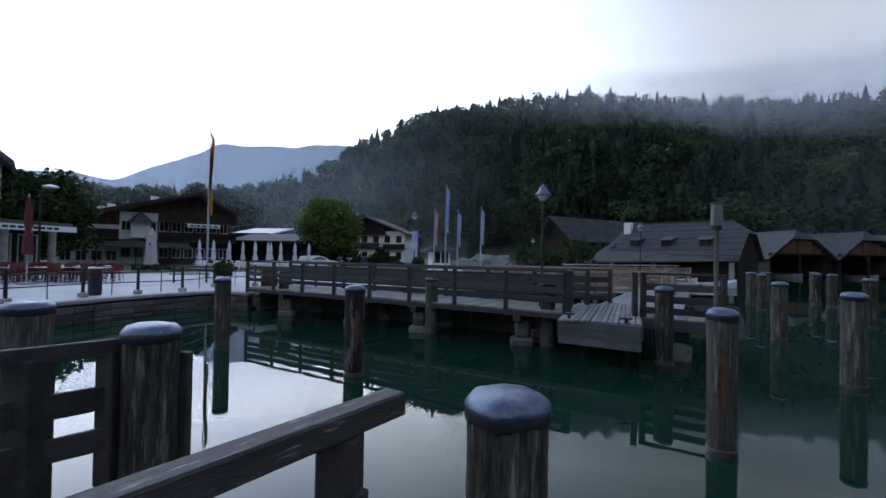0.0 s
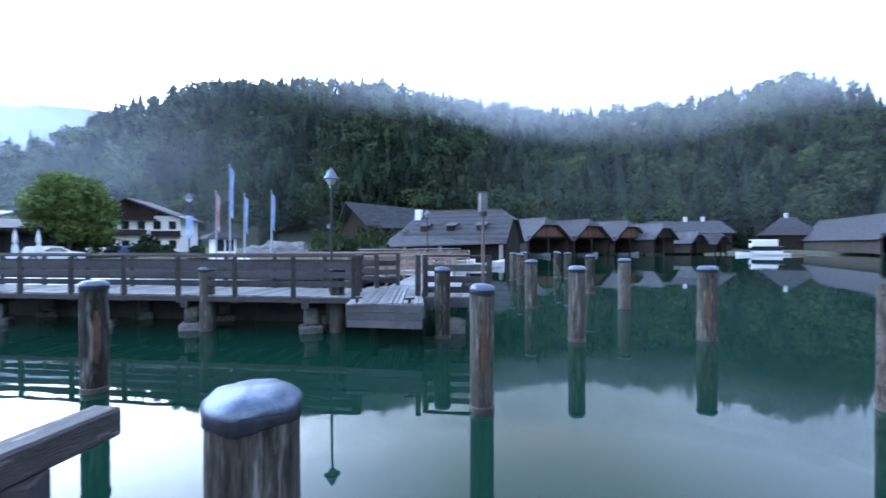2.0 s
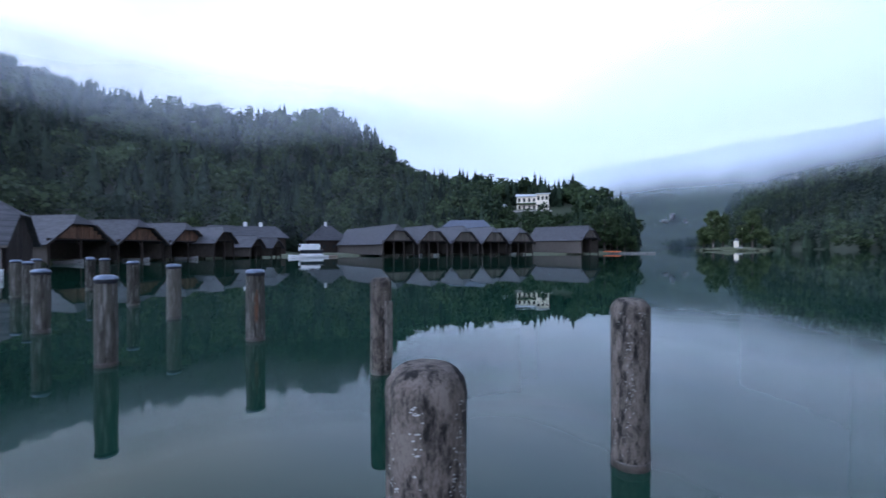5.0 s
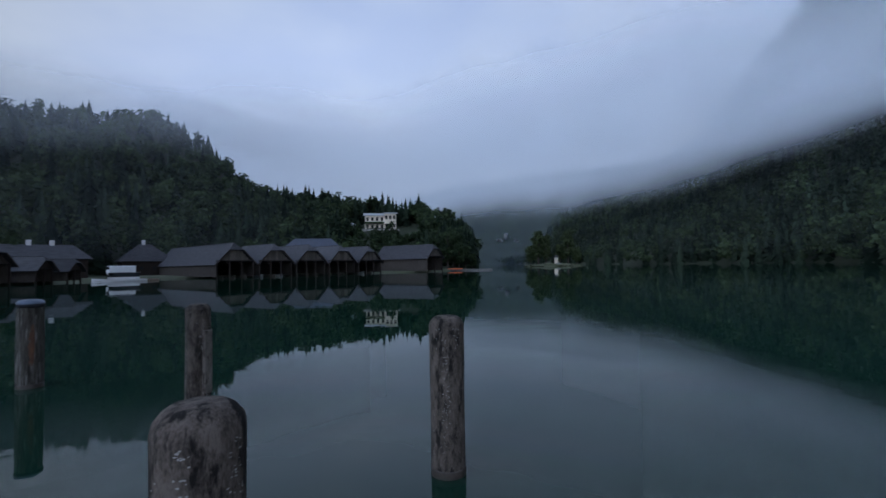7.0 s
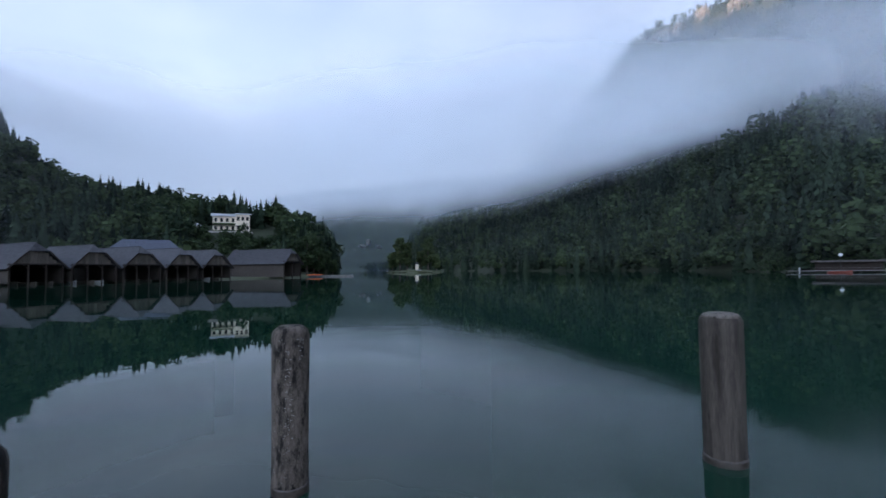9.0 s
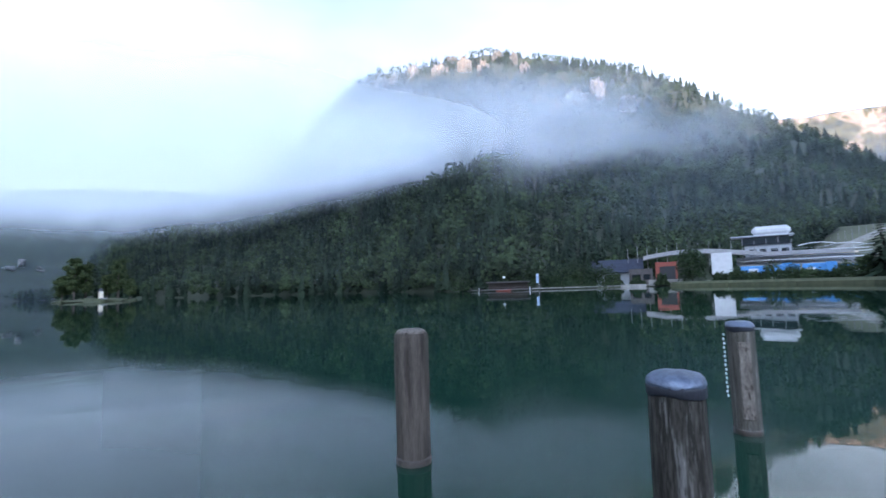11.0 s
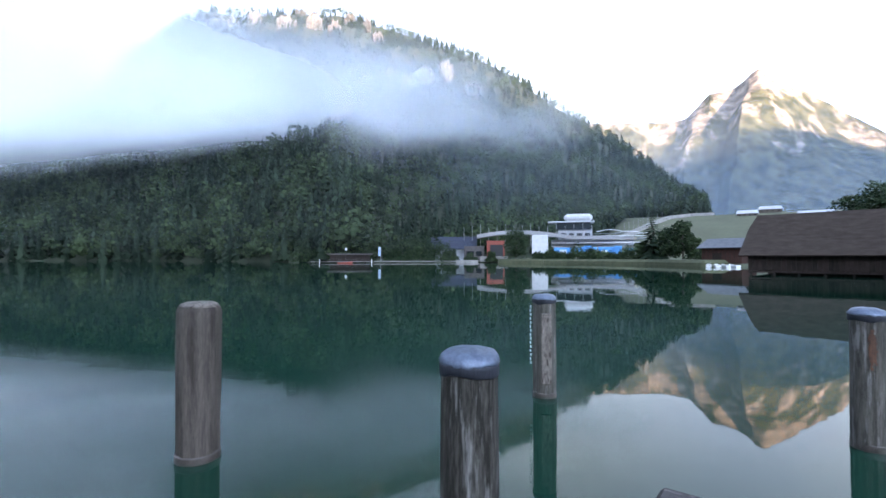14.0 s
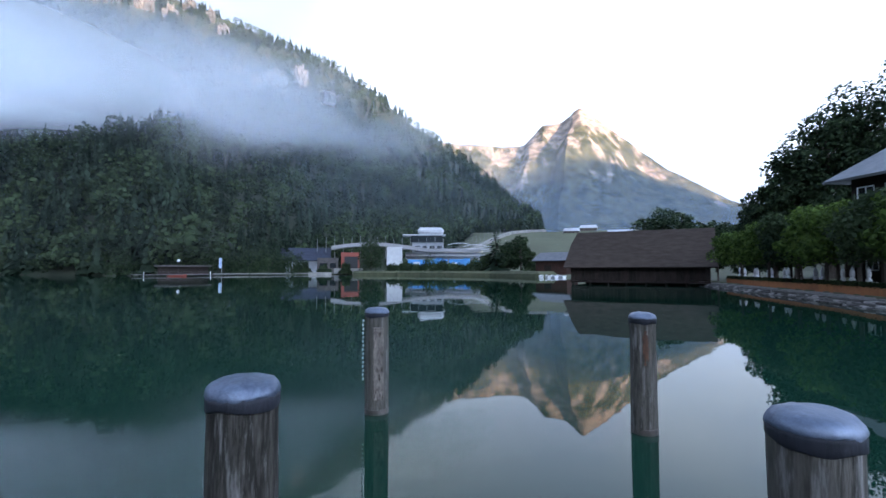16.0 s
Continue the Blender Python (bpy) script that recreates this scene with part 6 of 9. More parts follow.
def hotel():
    """The big inn: a wide low gable, white and brown, balconies and shops below."""
    a, b = at(45.6, 60.5), at(30.6, 61)
    W_ = (b - a).length
    ob = thing("inn", Matrix.Translation((a.x, a.y, PLAZA_Z)) @ pose(0, 0, 0, 0, 0, plan_angle(a, b)), "large alpine inn with brown timber upper floors and white walls", "building")
    ap = W_ * 0.79
    zl, za, zr, D = 4.9, 8.5, 6.5, 14
    for f in ([(-0.8, -1.6, zl - 0.2), (ap, -1.6, za), (ap, D, za), (-0.8, D, zl - 0.2)], [(ap, -1.6, za), (W_ + 0.9, -1.6, zr - 0.3), (W_ + 0.9, D, zr - 0.3), (ap, D, za)]):
        part("roof", sheet([f], 0.28), M_INNROOF, ob)
    for p, q in (((-0.8, -1.65, zl - 0.35), (ap, -1.65, za - 0.15)), ((ap, -1.65, za - 0.15), (W_ + 0.9, -1.65, zr - 0.45))):
        part("barge_board", beam(p, q, 0.08, 0.3), M_INNWOOD, ob)
    # facade: boards stepped under the rakes
    xs = [0, 0.32 * W_, 0.54 * W_, W_]
    for (x0, x1, mat, cols) in ((xs[0], xs[1], M_WHITE, 4), (xs[1], xs[2], M_WHITE, 3), (xs[2], xs[3], M_INNWOOD, 6)):
        tops = zl - 0.5 + (za - zl) * (x0 / ap) if x1 < ap else zr - 0.6
        wall_with_windows(ob, x1 - x0, 0.0, tops, 0.0, mat, cols, 2, (1.0, 1.15), x0=x0)
    n = 40
    for k in range(n):
        x0, x1 = W_ * k / n, W_ * (k + 1) / n
        xm = (x0 + x1) / 2
        base = zl - 0.5 + (za - zl) * ((xs[0] if xm < xs[1] else xs[1]) / ap) if xm < xs[2] else zr - 0.6
        top = zl - 0.4 + (za - zl) * min(x0, ap) / ap if xm < ap else za - 0.3 - (za - zr) * (x1 - ap) / (W_ - ap)
        if top > base:
            part("gable_board", box((x1 - x0 - 0.02, 0.2, top - base), (xm, 0.0, (top + base) / 2)), M_INNWOOD, ob)
    part("side_wall", box((0.25, D - 1, zr - 0.6), (W_ - 0.12, D / 2, (zr - 0.6) / 2)), M_INNWOOD, ob)
    part("side_wall", box((0.25, D - 1, zl - 0.5), (0.12, D / 2, (zl - 0.5) / 2)), M_WHITE, ob)
    for z, x0, x1 in ((2.8, xs[2], W_ + 0.6), (5.0, xs[2], W_ + 0.6), (2.9, -0.6, xs[1])):
        bal = part("balcony", box((x1 - x0, 1.2, 0.14), ((x0 + x1) / 2, -0.75, z)), M_INNWOOD, ob, "brown timber balcony")
        part("parapet", box((x1 - x0, 0.08, 0.85), ((x0 + x1) / 2, -1.33, z + 0.5)), M_DARKWOOD, bal)
        part("handrail", box((x1 - x0, 0.16, 0.07), ((x0 + x1) / 2, -1.33, z + 0.96)), M_INNWOOD, bal)
    part("awning", sheet([((xs[1] - 2, -3.4, 2.1), (xs[2] + 3, -3.4, 2.1), (xs[2] + 3, -0.2, 2.9), (xs[1] - 2, -0.2, 2.9))], 0.06), M_ROOFDARK, ob, "dark shop awning")
    for x in (xs[1] - 1.8, xs[1] + 1.5, xs[2] - 0.5, xs[2] + 2.8):
        part("awning_post", box((0.12, 0.12, 2.1), (x, -3.3, 1.05)), M_DARKWOOD, ob)
    part("signboard", box((3.4, 0.08, 0.45), (W_ * 0.82, -1.45, 4.6), 0.03), M_WHITEPAINT, ob, "white oval sign board")
    for k in range(5):
        part("lettering", box((0.42, 0.02, 0.16), (W_ * 0.82 - 1.2 + k * 0.6, -1.5, 4.6)), M_BLACKIRON, ob)
    bay = part("bay_window", box((1.7, 1.0, 1.7), (xs[2] - 1.6, -0.6, 3.9), 0.05), M_WHITE, ob, "white bay window with a pointed roof")
    part("bay_roof", lathe([(1.35, 4.7), (0.7, 5.3), (0.05, 5.9)], 6, m=Matrix.Translation((xs[2] - 1.6, -0.6, 0))), M_ROOFDARK, bay)
    for x in (-1.6, 2.6, 7.0):
        part("chimney", box((0.8, 0.8, 1.4), (abs(x) + 1.5, 8.0, zl + (za - zl) * (abs(x) + 1.5) / ap + 0.5)), M_WHITE, ob, "small rendered chimney")
    return ob


hotel()


def shop_row(a, b, h, label, wall=None, roof=None, deep=6.0, cols=5, over=1.4):
    L = (b - a).length
    ob = thing("shop_building", Matrix.Translation((a.x, a.y, PLAZA_Z)) @ pose(0, 0, 0, 0, 0, plan_angle(a, b)), label, "building")
    wall_with_windows(ob, L, 0, h, 0, wall or M_WHITE, cols, 1, (1.9, 2.0), M_DARKWOOD)
    part("side_wall", box((0.2, deep, h), (L - 0.1, deep / 2, h / 2)), wall or M_WHITE, ob)
    part("side_wall", box((0.2, deep, h), (0.1, deep / 2, h / 2)), wall or M_WHITE, ob)
    part("roof", sheet([((-0.5, -over, h - 0.1), (L + 0.5, -over, h - 0.1), (L + 0.5, deep, h + 1.2), (-0.5, deep, h + 1.2))], 0.2), roof or M_ROOFDARK, ob)
    part("fascia_board", box((L + 1.0, 0.08, 0.34), (L / 2, -over - 0.06, h - 0.15)), M_DARKWOOD, ob)
    return ob


shop_row(at(47.5, 80), at(40.6, 72), 3.1, "low white shop building with a dark roof", over=1.6)
shop_row(at(30.5, 66), at(20.5, 60), 3.2, "long low dark restaurant building behind the parasols", wall=M_DARKWOOD, cols=7)
ob = shop_row(at(30.2, 76), at(26.4, 73), 4.6, "shed with a pale metal roof", wall=M_DARKWOOD, roof=M_ROOFPALE, deep=7, cols=2, over=0.6)


def cafe():
    a, b = at(58, 38), at(46.0, 42.5)
    L = (b - a).length
    ob = thing("cafe_building", Matrix.Translation((a.x, a.y, PLAZA_Z)) @ pose(0, 0, 0, 0, 0, plan_angle(a, b)), "low cafe building with a white fascia on round columns", "building")
    part("roof", box((L + 1.2, 6.5, 0.3), (L / 2 - 0.2, 1.8, 3.3), 0.05), M_ROOFDARK, ob)
    part("fascia_board", box((L + 1.4, 0.12, 0.38), (L / 2 - 0.2, -1.55, 3.02)), M_WHITEPAINT, ob, "white fascia board")
    for k in range(9):
        part("lettering", box((0.30, 0.02, 0.16), (L - 4.2 + k * 0.42, -1.63, 3.02)), M_BLACKIRON, ob)
    for k in range(7):
        part("column", lathe([(0.26, 0), (0.22, 0.2), (0.22, 2.75), (0.26, 2.85)], 12, m=Matrix.Translation((0.6 + (L - 1.2) * k / 6, -0.9, 0))), M_CONCRETE, ob)
    wall_with_windows(ob, L, 0, 3.1, 1.2, M_DARKWOOD, 6, 1, (1.6, 2.2))
    part("side_wall", box((0.2, 4, 3.1), (L - 0.1, 3.2, 1.55)), M_GREYWOOD, ob)
    return ob


cafe()


def corner_house():
    """The tall house behind the cafe: its steep eave looks out over the trees."""
    c = at(48.75, 46)
    ob = thing("house", Matrix.Translation((c.x, c.y, PLAZA_Z)) @ pose(0, 0, 0, 0, 0, 47), "white rendered house with a steep dark roof behind the cafe", "house")
    e, w, D = 7.9, 9.0, 9.0
    part("roof", sheet([((0.0, -1.0, e), (-w / 2, -1.0, e + 4.3), (-w / 2, D, e + 4.3), (0.0, D, e))], 0.3), M_ROOFDARK, ob)
    part("roof", sheet([((-w, -1.0, e), (-w / 2, -1.0, e + 4.3), (-w / 2, D, e + 4.3), (-w, D, e))], 0.3), M_ROOFDARK, ob)
    wall_with_windows(ob, w - 1.8, 0, e - 0.1, 0, M_WHITE, 3, 2, (1.1, 1.4), M_DARKWOOD, x0=-w + 0.9)
    for k in range(12):
        x0 = -w + 0.9 + (w - 1.8) * k / 12
        xm = x0 + (w - 1.8) / 24
        h = (w / 2 - abs(xm + w / 2)) / (w / 2) * 4.3 - 0.35
        part("gable_board", box(((w - 1.8) / 12 - 0.02, 0.2, h), (xm, 0, e - 0.1 + h / 2)), M_DARKWOOD, ob)
    for x in (-0.95, -w + 0.95):
        part("side_wall", box((0.25, D - 0.6, e - 0.1), (x, D / 2 - 0.1, (e - 0.1) / 2)), M_WHITE, ob)
    return ob


corner_house()


def monument():
    p = at(38.0, 46, PLAZA_Z)
    ob = thing("monument", Matrix.Translation(p) @ Matrix.Diagonal((0.42, 0.42, 0.70, 1)), "pale stone obelisk monument on a round stepped base", "monument")
    part("base_step", lathe([(2.75, 0), (2.75, 0.32), (2.6, 0.36), (2.6, 0.42)], 24), M_STONE, ob, "dark round stone step")
    part("plinth", box((2.0, 2.0, 0.5), (0, 0, 0.66), 0.05), M_PALESTONE, ob)
    bm = bmesh.new()
    bmesh.ops.create_cone(bm, cap_ends=True, segments=4, radius1=1.22, radius2=0.85, depth=3.3, matrix=Matrix.Translation((0, 0, 2.5)) @ pose(0, 0, 0, 0, 0, 45))
    part("shaft", bm, M_PALESTONE, ob)
    part("capital", lathe([(0.66, 4.1), (0.75, 4.25), (0.6, 4.45), (0.35, 4.75), (0.4, 5.0), (0.1, 5.2)], 12), M_PALESTONE, ob)
    part("medallion", lathe([(0.3, -0.05), (0.3, 0.05)], 16, m=Matrix.Translation((0.42, -0.62, 3.1)) @ pose(0, 0, 0, 90, 0, 30)), M_BLACKIRON, ob, "dark bronze medallion")
    return ob


monument()
bush(at(38.0, 46, PLAZA_Z), 3.4, 0.55, M_DARKLEAF, "low dark planting round the foot of the monument", 77, n=900, leaf=0.14, name="flower_bed")


def flag_mast(p, height, cloth, label, flag_len, wide=0.24, colours=None):
    ob = thing("flagpole", Matrix.Translation(p), label, "flagpole", "flagpoles")
    part("mast", lathe([(0.07, 0), (0.06, height * 0.5), (0.03, height)], 10), M_GALV, ob)
    part("finial", lathe([(0.02, height), (0.06, height + 0.04), (0.02, height + 0.1)], 8), M_GALV, ob)
    part("foot", lathe([(0.16, 0), (0.16, 0.12), (0.08, 0.2)], 10), M_CONCRETE, ob)
    strips = colours or (cloth,)
    n = len(strips)
    for k, mat in enumerate(strips):
        bm = bmesh.new()
        rows = 16
        cols = 3
        g = []
        for i in range(rows + 1):
            z = height - 0.15 - flag_len * i / rows
            line = []
            for j in range(cols + 1):
                u = (k + j / cols) / n
                line.append(bm.verts.new((0.05 + wide * u * (1 - 0.3 * i / rows), 0.10 * math.sin(u * 7 + i * 0.5), z - 0.3 * u)))
            g.append(line)
        for i in range(rows):
            for j in range(cols):
                bm.faces.new((g[i][j], g[i + 1][j], g[i + 1][j + 1], g[i][j + 1]))
        bmesh.ops.solidify(bm, geom=list(bm.faces), thickness=0.012)
        part("flag", bm, mat, ob)
    return ob


flag_mast(at(32.7, 32, PLAZA_Z), 9.2, None, "tall flagpole with a drooping black red and gold flag", 4.9, 0.20, (M_FLAGBLACK, M_SIGNRED, M_FLAGGOLD))
flag_mast(at(6.6, 38, PLAZA_Z), 5.5, M_FLAGRED, "flagpole with a hanging red and white banner", 2.6)
flag_mast(at(5.2, 38, PLAZA_Z), 7.5, M_FLAGBLUE, "tall flagpole with a hanging blue and white banner", 3.6)
flag_mast(at(3.7, 38, PLAZA_Z), 5.4, M_FLAGBLUE, "flagpole with a hanging blue and white banner", 2.6)
flag_mast(at(0.8, 38, PLAZA_Z), 5.7, M_FLAGBLUE, "flagpole with a hanging blue and white banner", 2.7)


def street_lamp(p, height, label, banner=False):
    """An old-style post lamp with a bell-shaped head."""
    ob = thing("street_lamp", Matrix.Translation(p), label, "street lamp", "street lamps")
    part("pole", lathe([(0.07, 0), (0.06, 0.5), (0.035, 0.55), (0.032, height - 0.5), (0.05, height - 0.46)], 12), M_BLACKIRON, ob)
    h = height - 0.42
    part("bowl", lathe([(0.05, h - 0.05), (0.10, h), (0.16, h + 0.09), (0.165, h + 0.13)], 16), M_LAMPGLASS, ob, "pale glass bowl", True)
    part("shade", lathe([(0.22, h + 0.10), (0.21, h + 0.15), (0.14, h + 0.21), (0.12, h + 0.27), (0.08, h + 0.34), (0.03, h + 0.38), (0.01, h + 0.43)], 16), M_CAP, ob, "bell-shaped metal shade", True)
    if banner:
        part("banner", box((0.34, 0.03, 1.15), (0.05, -0.12, height - 1.75), 0.01), M_FLAGBLUE, ob, "blue and white banner")
    return ob


street_lamp((1.5, 12.75, PIER_Z), 3.35, "dark post lamp with bell-shaped head standing on the pier")
street_lamp(at(9.1, 27, PIER_Z - 0.25), 4.2, "dark post lamp with a blue banner", True)
street_lamp(at(-5.6, 46, PLAZA_Z), 3.6, "dark post lamp with bell-shaped head beside small trees")
street_lamp(at(-17.8, 28, PIER_Z), 3.4, "slim dark post lamp on the far pier")


def road_lamp():
    p = at(46.9, 40, PLAZA_Z)
    ob = thing("street_lamp", Matrix.Translation(p), "tall street lamp with a flat white head", "street lamp")
    part("pole", lathe([(0.08, 0), (0.05, 5.4)], 10), M_BLACKIRON, ob)
    part("arm", tube((0, 0, 5.3), (0.9, -0.3, 5.7), 0.03), M_BLACKIRON, ob)
    part("head", lathe([(0.05, 0.12), (0.45, 0.0), (0.4, -0.08), (0.05, -0.1)], 14, m=Matrix.Translation((1.0, -0.3, 5.7))), M_WHITEPAINT, ob, "flat white lamp head")
    return ob


road_lamp()


M_GREYRUST = material("grey_rusted_steel", (0.06, 0.055, 0.055), (0.20, 0.15, 0.13), 0.7, metal=0.3, scale=5, fine=40, stretch=(1, 1, 0.4), bump=0.3)


def sign_post():
    """The rusty post on the pier with a grey box at its head."""
    ob = thing("signal_post", Matrix.Translation((4.66, 9.85, 0)), "rusty steel post with a grey box at its head", "post")
    part("pole", lathe([(0.042, -1.0), (0.042, 2.95)], 12), M_GREYRUST, ob)
    part("box_head", box((0.18, 0.16, 0.44), (0, 0, 3.2), 0.015), M_DECK, ob, "grey weathered box")
    part("box_lid", box((0.22, 0.19, 0.035), (0, 0, 3.44), 0.01), M_FASCIA, ob)
    part("collar", lathe([(0.10, 2.9), (0.10, 2.98)], 12), M_BLACKIRON, ob)
    return ob


sign_post()


def kiosk():
    p = at(6.0, 42, PLAZA_Z)
    ob = thing("kiosk", Matrix.Translation(p) @ pose(0, 0, 0, 0, 0, 18), "small white ticket kiosk with a pyramid shingle roof", "kiosk")
    for x, y, sx, sy in ((-0.8, 0, 0.1, 1.7), (0.8, 0, 0.1, 1.7), (0, 0.8, 1.5, 0.1)):
        part("wall", box((sx, sy, 2.1), (x, y, 1.05)), M_WHITE, ob)
    part("counter_wall", box((1.5, 0.1, 1.0), (0, -0.8, 0.5)), M_WHITE, ob)
    part("pane", box((1.45, 0.03, 0.95), (0, -0.78, 1.5)), M_GLASS, ob)
    for x in (-0.72, 0, 0.72):
        part("window_bar", box((0.08, 0.08, 1.0), (x, -0.84, 1.52)), M_WHITEPAINT, ob)
    part("roof", lathe([(2.15, 2.0), (2.1, 2.1), (0.55, 2.75), (0.12, 3.0), (0.03, 3.2)], 4, m=pose(0, 0, 0, 0, 0, 45)), M_SHINGLE, ob)
    return ob


kiosk()


def parasol(p, height, label, mat, group, seed=0):
    """A closed parasol: pole, foot and folded cloth tied round it."""
    ob = thing("parasol", Matrix.Translation(p), label, "parasol", group)
    part("pole", lathe([(0.035, 0), (0.03, height + 0.1)], 8), M_GALV, ob)
    part("foot", lathe([(0.35, 0), (0.35, 0.08), (0.06, 0.12)], 12), M_CONCRETE, ob)
    bm = bmesh.new()
    prof = [(0.20, height * 0.34), (0.22, height * 0.40), (0.16, height * 0.54), (0.09, height * 0.60), (0.15, height * 0.67), (0.14, height * 0.82), (0.06, height * 0.97), (0.02, height)]
    lathe(prof, 14, bm, wobble=0.45, seed=seed)
    part("folded_cloth", bm, mat, ob, smooth=False)
    return ob


par = parasol(at(33.5, 48, PLAZA_Z), 2.75, "closed white parasol on the restaurant terrace", M_CLOTH, "white parasols on the square", 3)
for k, s in enumerate((32.1, 30.5, 29.1, 27.8, 26.4, 26.1, 25.0, 23.4, 21.8)):
    copy_thing(par, Matrix.Translation(at(s, 48 + (k % 3) * 1.4, PLAZA_Z)) @ pose(0, 0, 0, 0, 0, 40 * k))
parasol(at(47.7, 28, PLAZA_Z), 4.0, "tall closed red parasol among the cafe tables", M_SIGNRED, "", 8)


def chair(mat, label, group):
    ob = thing("chair", Matrix(), label, "chair", group)
    part("seat", box((0.44, 0.44, 0.04), (0, 0, 0.45), 0.012), mat, ob)
    part("backrest", box((0.44, 0.03, 0.34), (0, 0.21, 0.72), 0.01), mat, ob)
    for x in (-0.19, 0.19):
        for y in (-0.19, 0.19):
            part("leg", tube((x, y, 0.44), (x * 1.15, y * 1.15, 0), 0.014, 6), mat, ob)
        part("armrest", tube((x * 1.15, -0.18, 0.64), (x * 1.15, 0.2, 0.66), 0.014, 6), mat, ob)
    return ob


def cafe_table(label, group):
    ob = thing("cafe_table", Matrix(), label, "table", group)
    part("tabletop", lathe([(0.42, 0.71), (0.43, 0.73), (0.42, 0.745)], 18), M_GALV, ob)
    part("column", lathe([(0.03, 0.03), (0.03, 0.71)], 8), M_BLACKIRON, ob)
    part("foot", lathe([(0.24, 0), (0.22, 0.03), (0.04, 0.05)], 12), M_BLACKIRON, ob)
    return ob


red = chair(M_SIGNRED, "red metal cafe chair on the square", "red cafe chairs")
tab = cafe_table("round grey cafe table with red chairs round it", "cafe tables")
rnd = random.Random(5)
first = True
for i in range(7):
    for j in range(2):
        p = at(49.6 - i * 1.25, 29.5 + j * 3.2 + (i % 2) * 0.8, PLAZA_Z)
        m = Matrix.Translation(p)
        if first:
            tab.matrix_basis = m
        else:
            copy_thing(tab, m)
        for k in range(4):
            a = 90 * k + rnd.uniform(-20, 20)
            q = m @ pose(0, 0, 0, 0, 0, a) @ pose(0, 0.72, 0)
            if first:
                red.matrix_basis = q
                first = False
            else:
                copy_thing(red, q)
white_chair = chair(M_WHITEPAINT, "white chair on the restaurant terrace", "white terrace chairs")
white_chair.matrix_basis = Matrix.Translation(at(33.8, 45, PLAZA_Z))
for k in range(1, 46):
    copy_thing(white_chair, Matrix.Translation(at(33.8 - k * 0.24, 45 + (k % 3) * 1.1, PLAZA_Z)) @ pose(0, 0, 0, 0, 0, rnd.uniform(0, 360)))


def car(p, turn, paint, label, estate=True):
    ob = thing("car", Matrix.Translation(p) @ pose(0, 0, 0, 0, 0, turn), label, "car", "parked cars")
    prof = [(-2.15, 0.35), (-2.2, 0.7), (-2.1, 0.95), (-1.9 if estate else -1.5, 1.42), (-0.2, 1.47), (0.55, 1.38), (1.25, 0.98), (2.0, 0.85), (2.2, 0.62), (2.18, 0.35)]
    bm = bmesh.new()
    rows = []
    for y in (-0.86, -0.80, 0.80, 0.86):
        rows.append([bm.verts.new((x, y * (1 if z < 0.97 else 0.84), z)) for x, z in prof])
    for a, b in zip(rows, rows[1:]):
        for i in range(len(prof) - 1):
            bm.faces.new((a[i], a[i + 1], b[i + 1], b[i]))
    bm.faces.new(rows[0][::-1])
    bm.faces.new(rows[-1])
    bmesh.ops.recalc_face_normals(bm, faces=bm.faces)
    part("body", bm, paint, ob)
    for s in (-1, 1):
        part("side_window", sheet([((-1.75, s * 0.80, 1.0), (0.95, s * 0.80, 1.0), (0.5, s * 0.735, 1.33), (-1.65, s * 0.735, 1.36))], 0.02), M_GLASS, ob)
        for x in (-1.35, 1.35):
            w = part("wheel", lathe([(0.2, -0.1), (0.31, -0.1), (0.33, 0), (0.31, 0.1), (0.2, 0.1)], 16, m=Matrix.Translation((x, s * 0.80, 0.33)) @ pose(0, 0, 0, 90)), M_TYRE, ob)
            part("rim", lathe([(0.2, -0.02), (0.19, 0.02)], 12, m=Matrix.Translation((x, s * 0.885, 0.33)) @ pose(0, 0, 0, 90)), M_GALV, w)
        part("headlight", box((0.1, 0.35, 0.14), (2.15, s * 0.6, 0.68), 0.02), M_LAMPGLASS, ob)
        part("tail_light", box((0.06, 0.2, 0.3), (-2.15, s * 0.7, 0.85), 0.02), M_SIGNRED, ob)
    part("windscreen", sheet([((1.22, -0.7, 1.0), (1.22, 0.7, 1.0), (0.6, 0.62, 1.36), (0.6, -0.62, 1.36))], 0.02), M_GLASS, ob)
    return ob


car(at(20.6, 53, PLAZA_Z), 12, M_CARWHITE, "white estate car parked on the square")
car(at(15.0, 66, PLAZA_Z), 60, M_CARBLUE, "dark blue car parked beside the hedge")


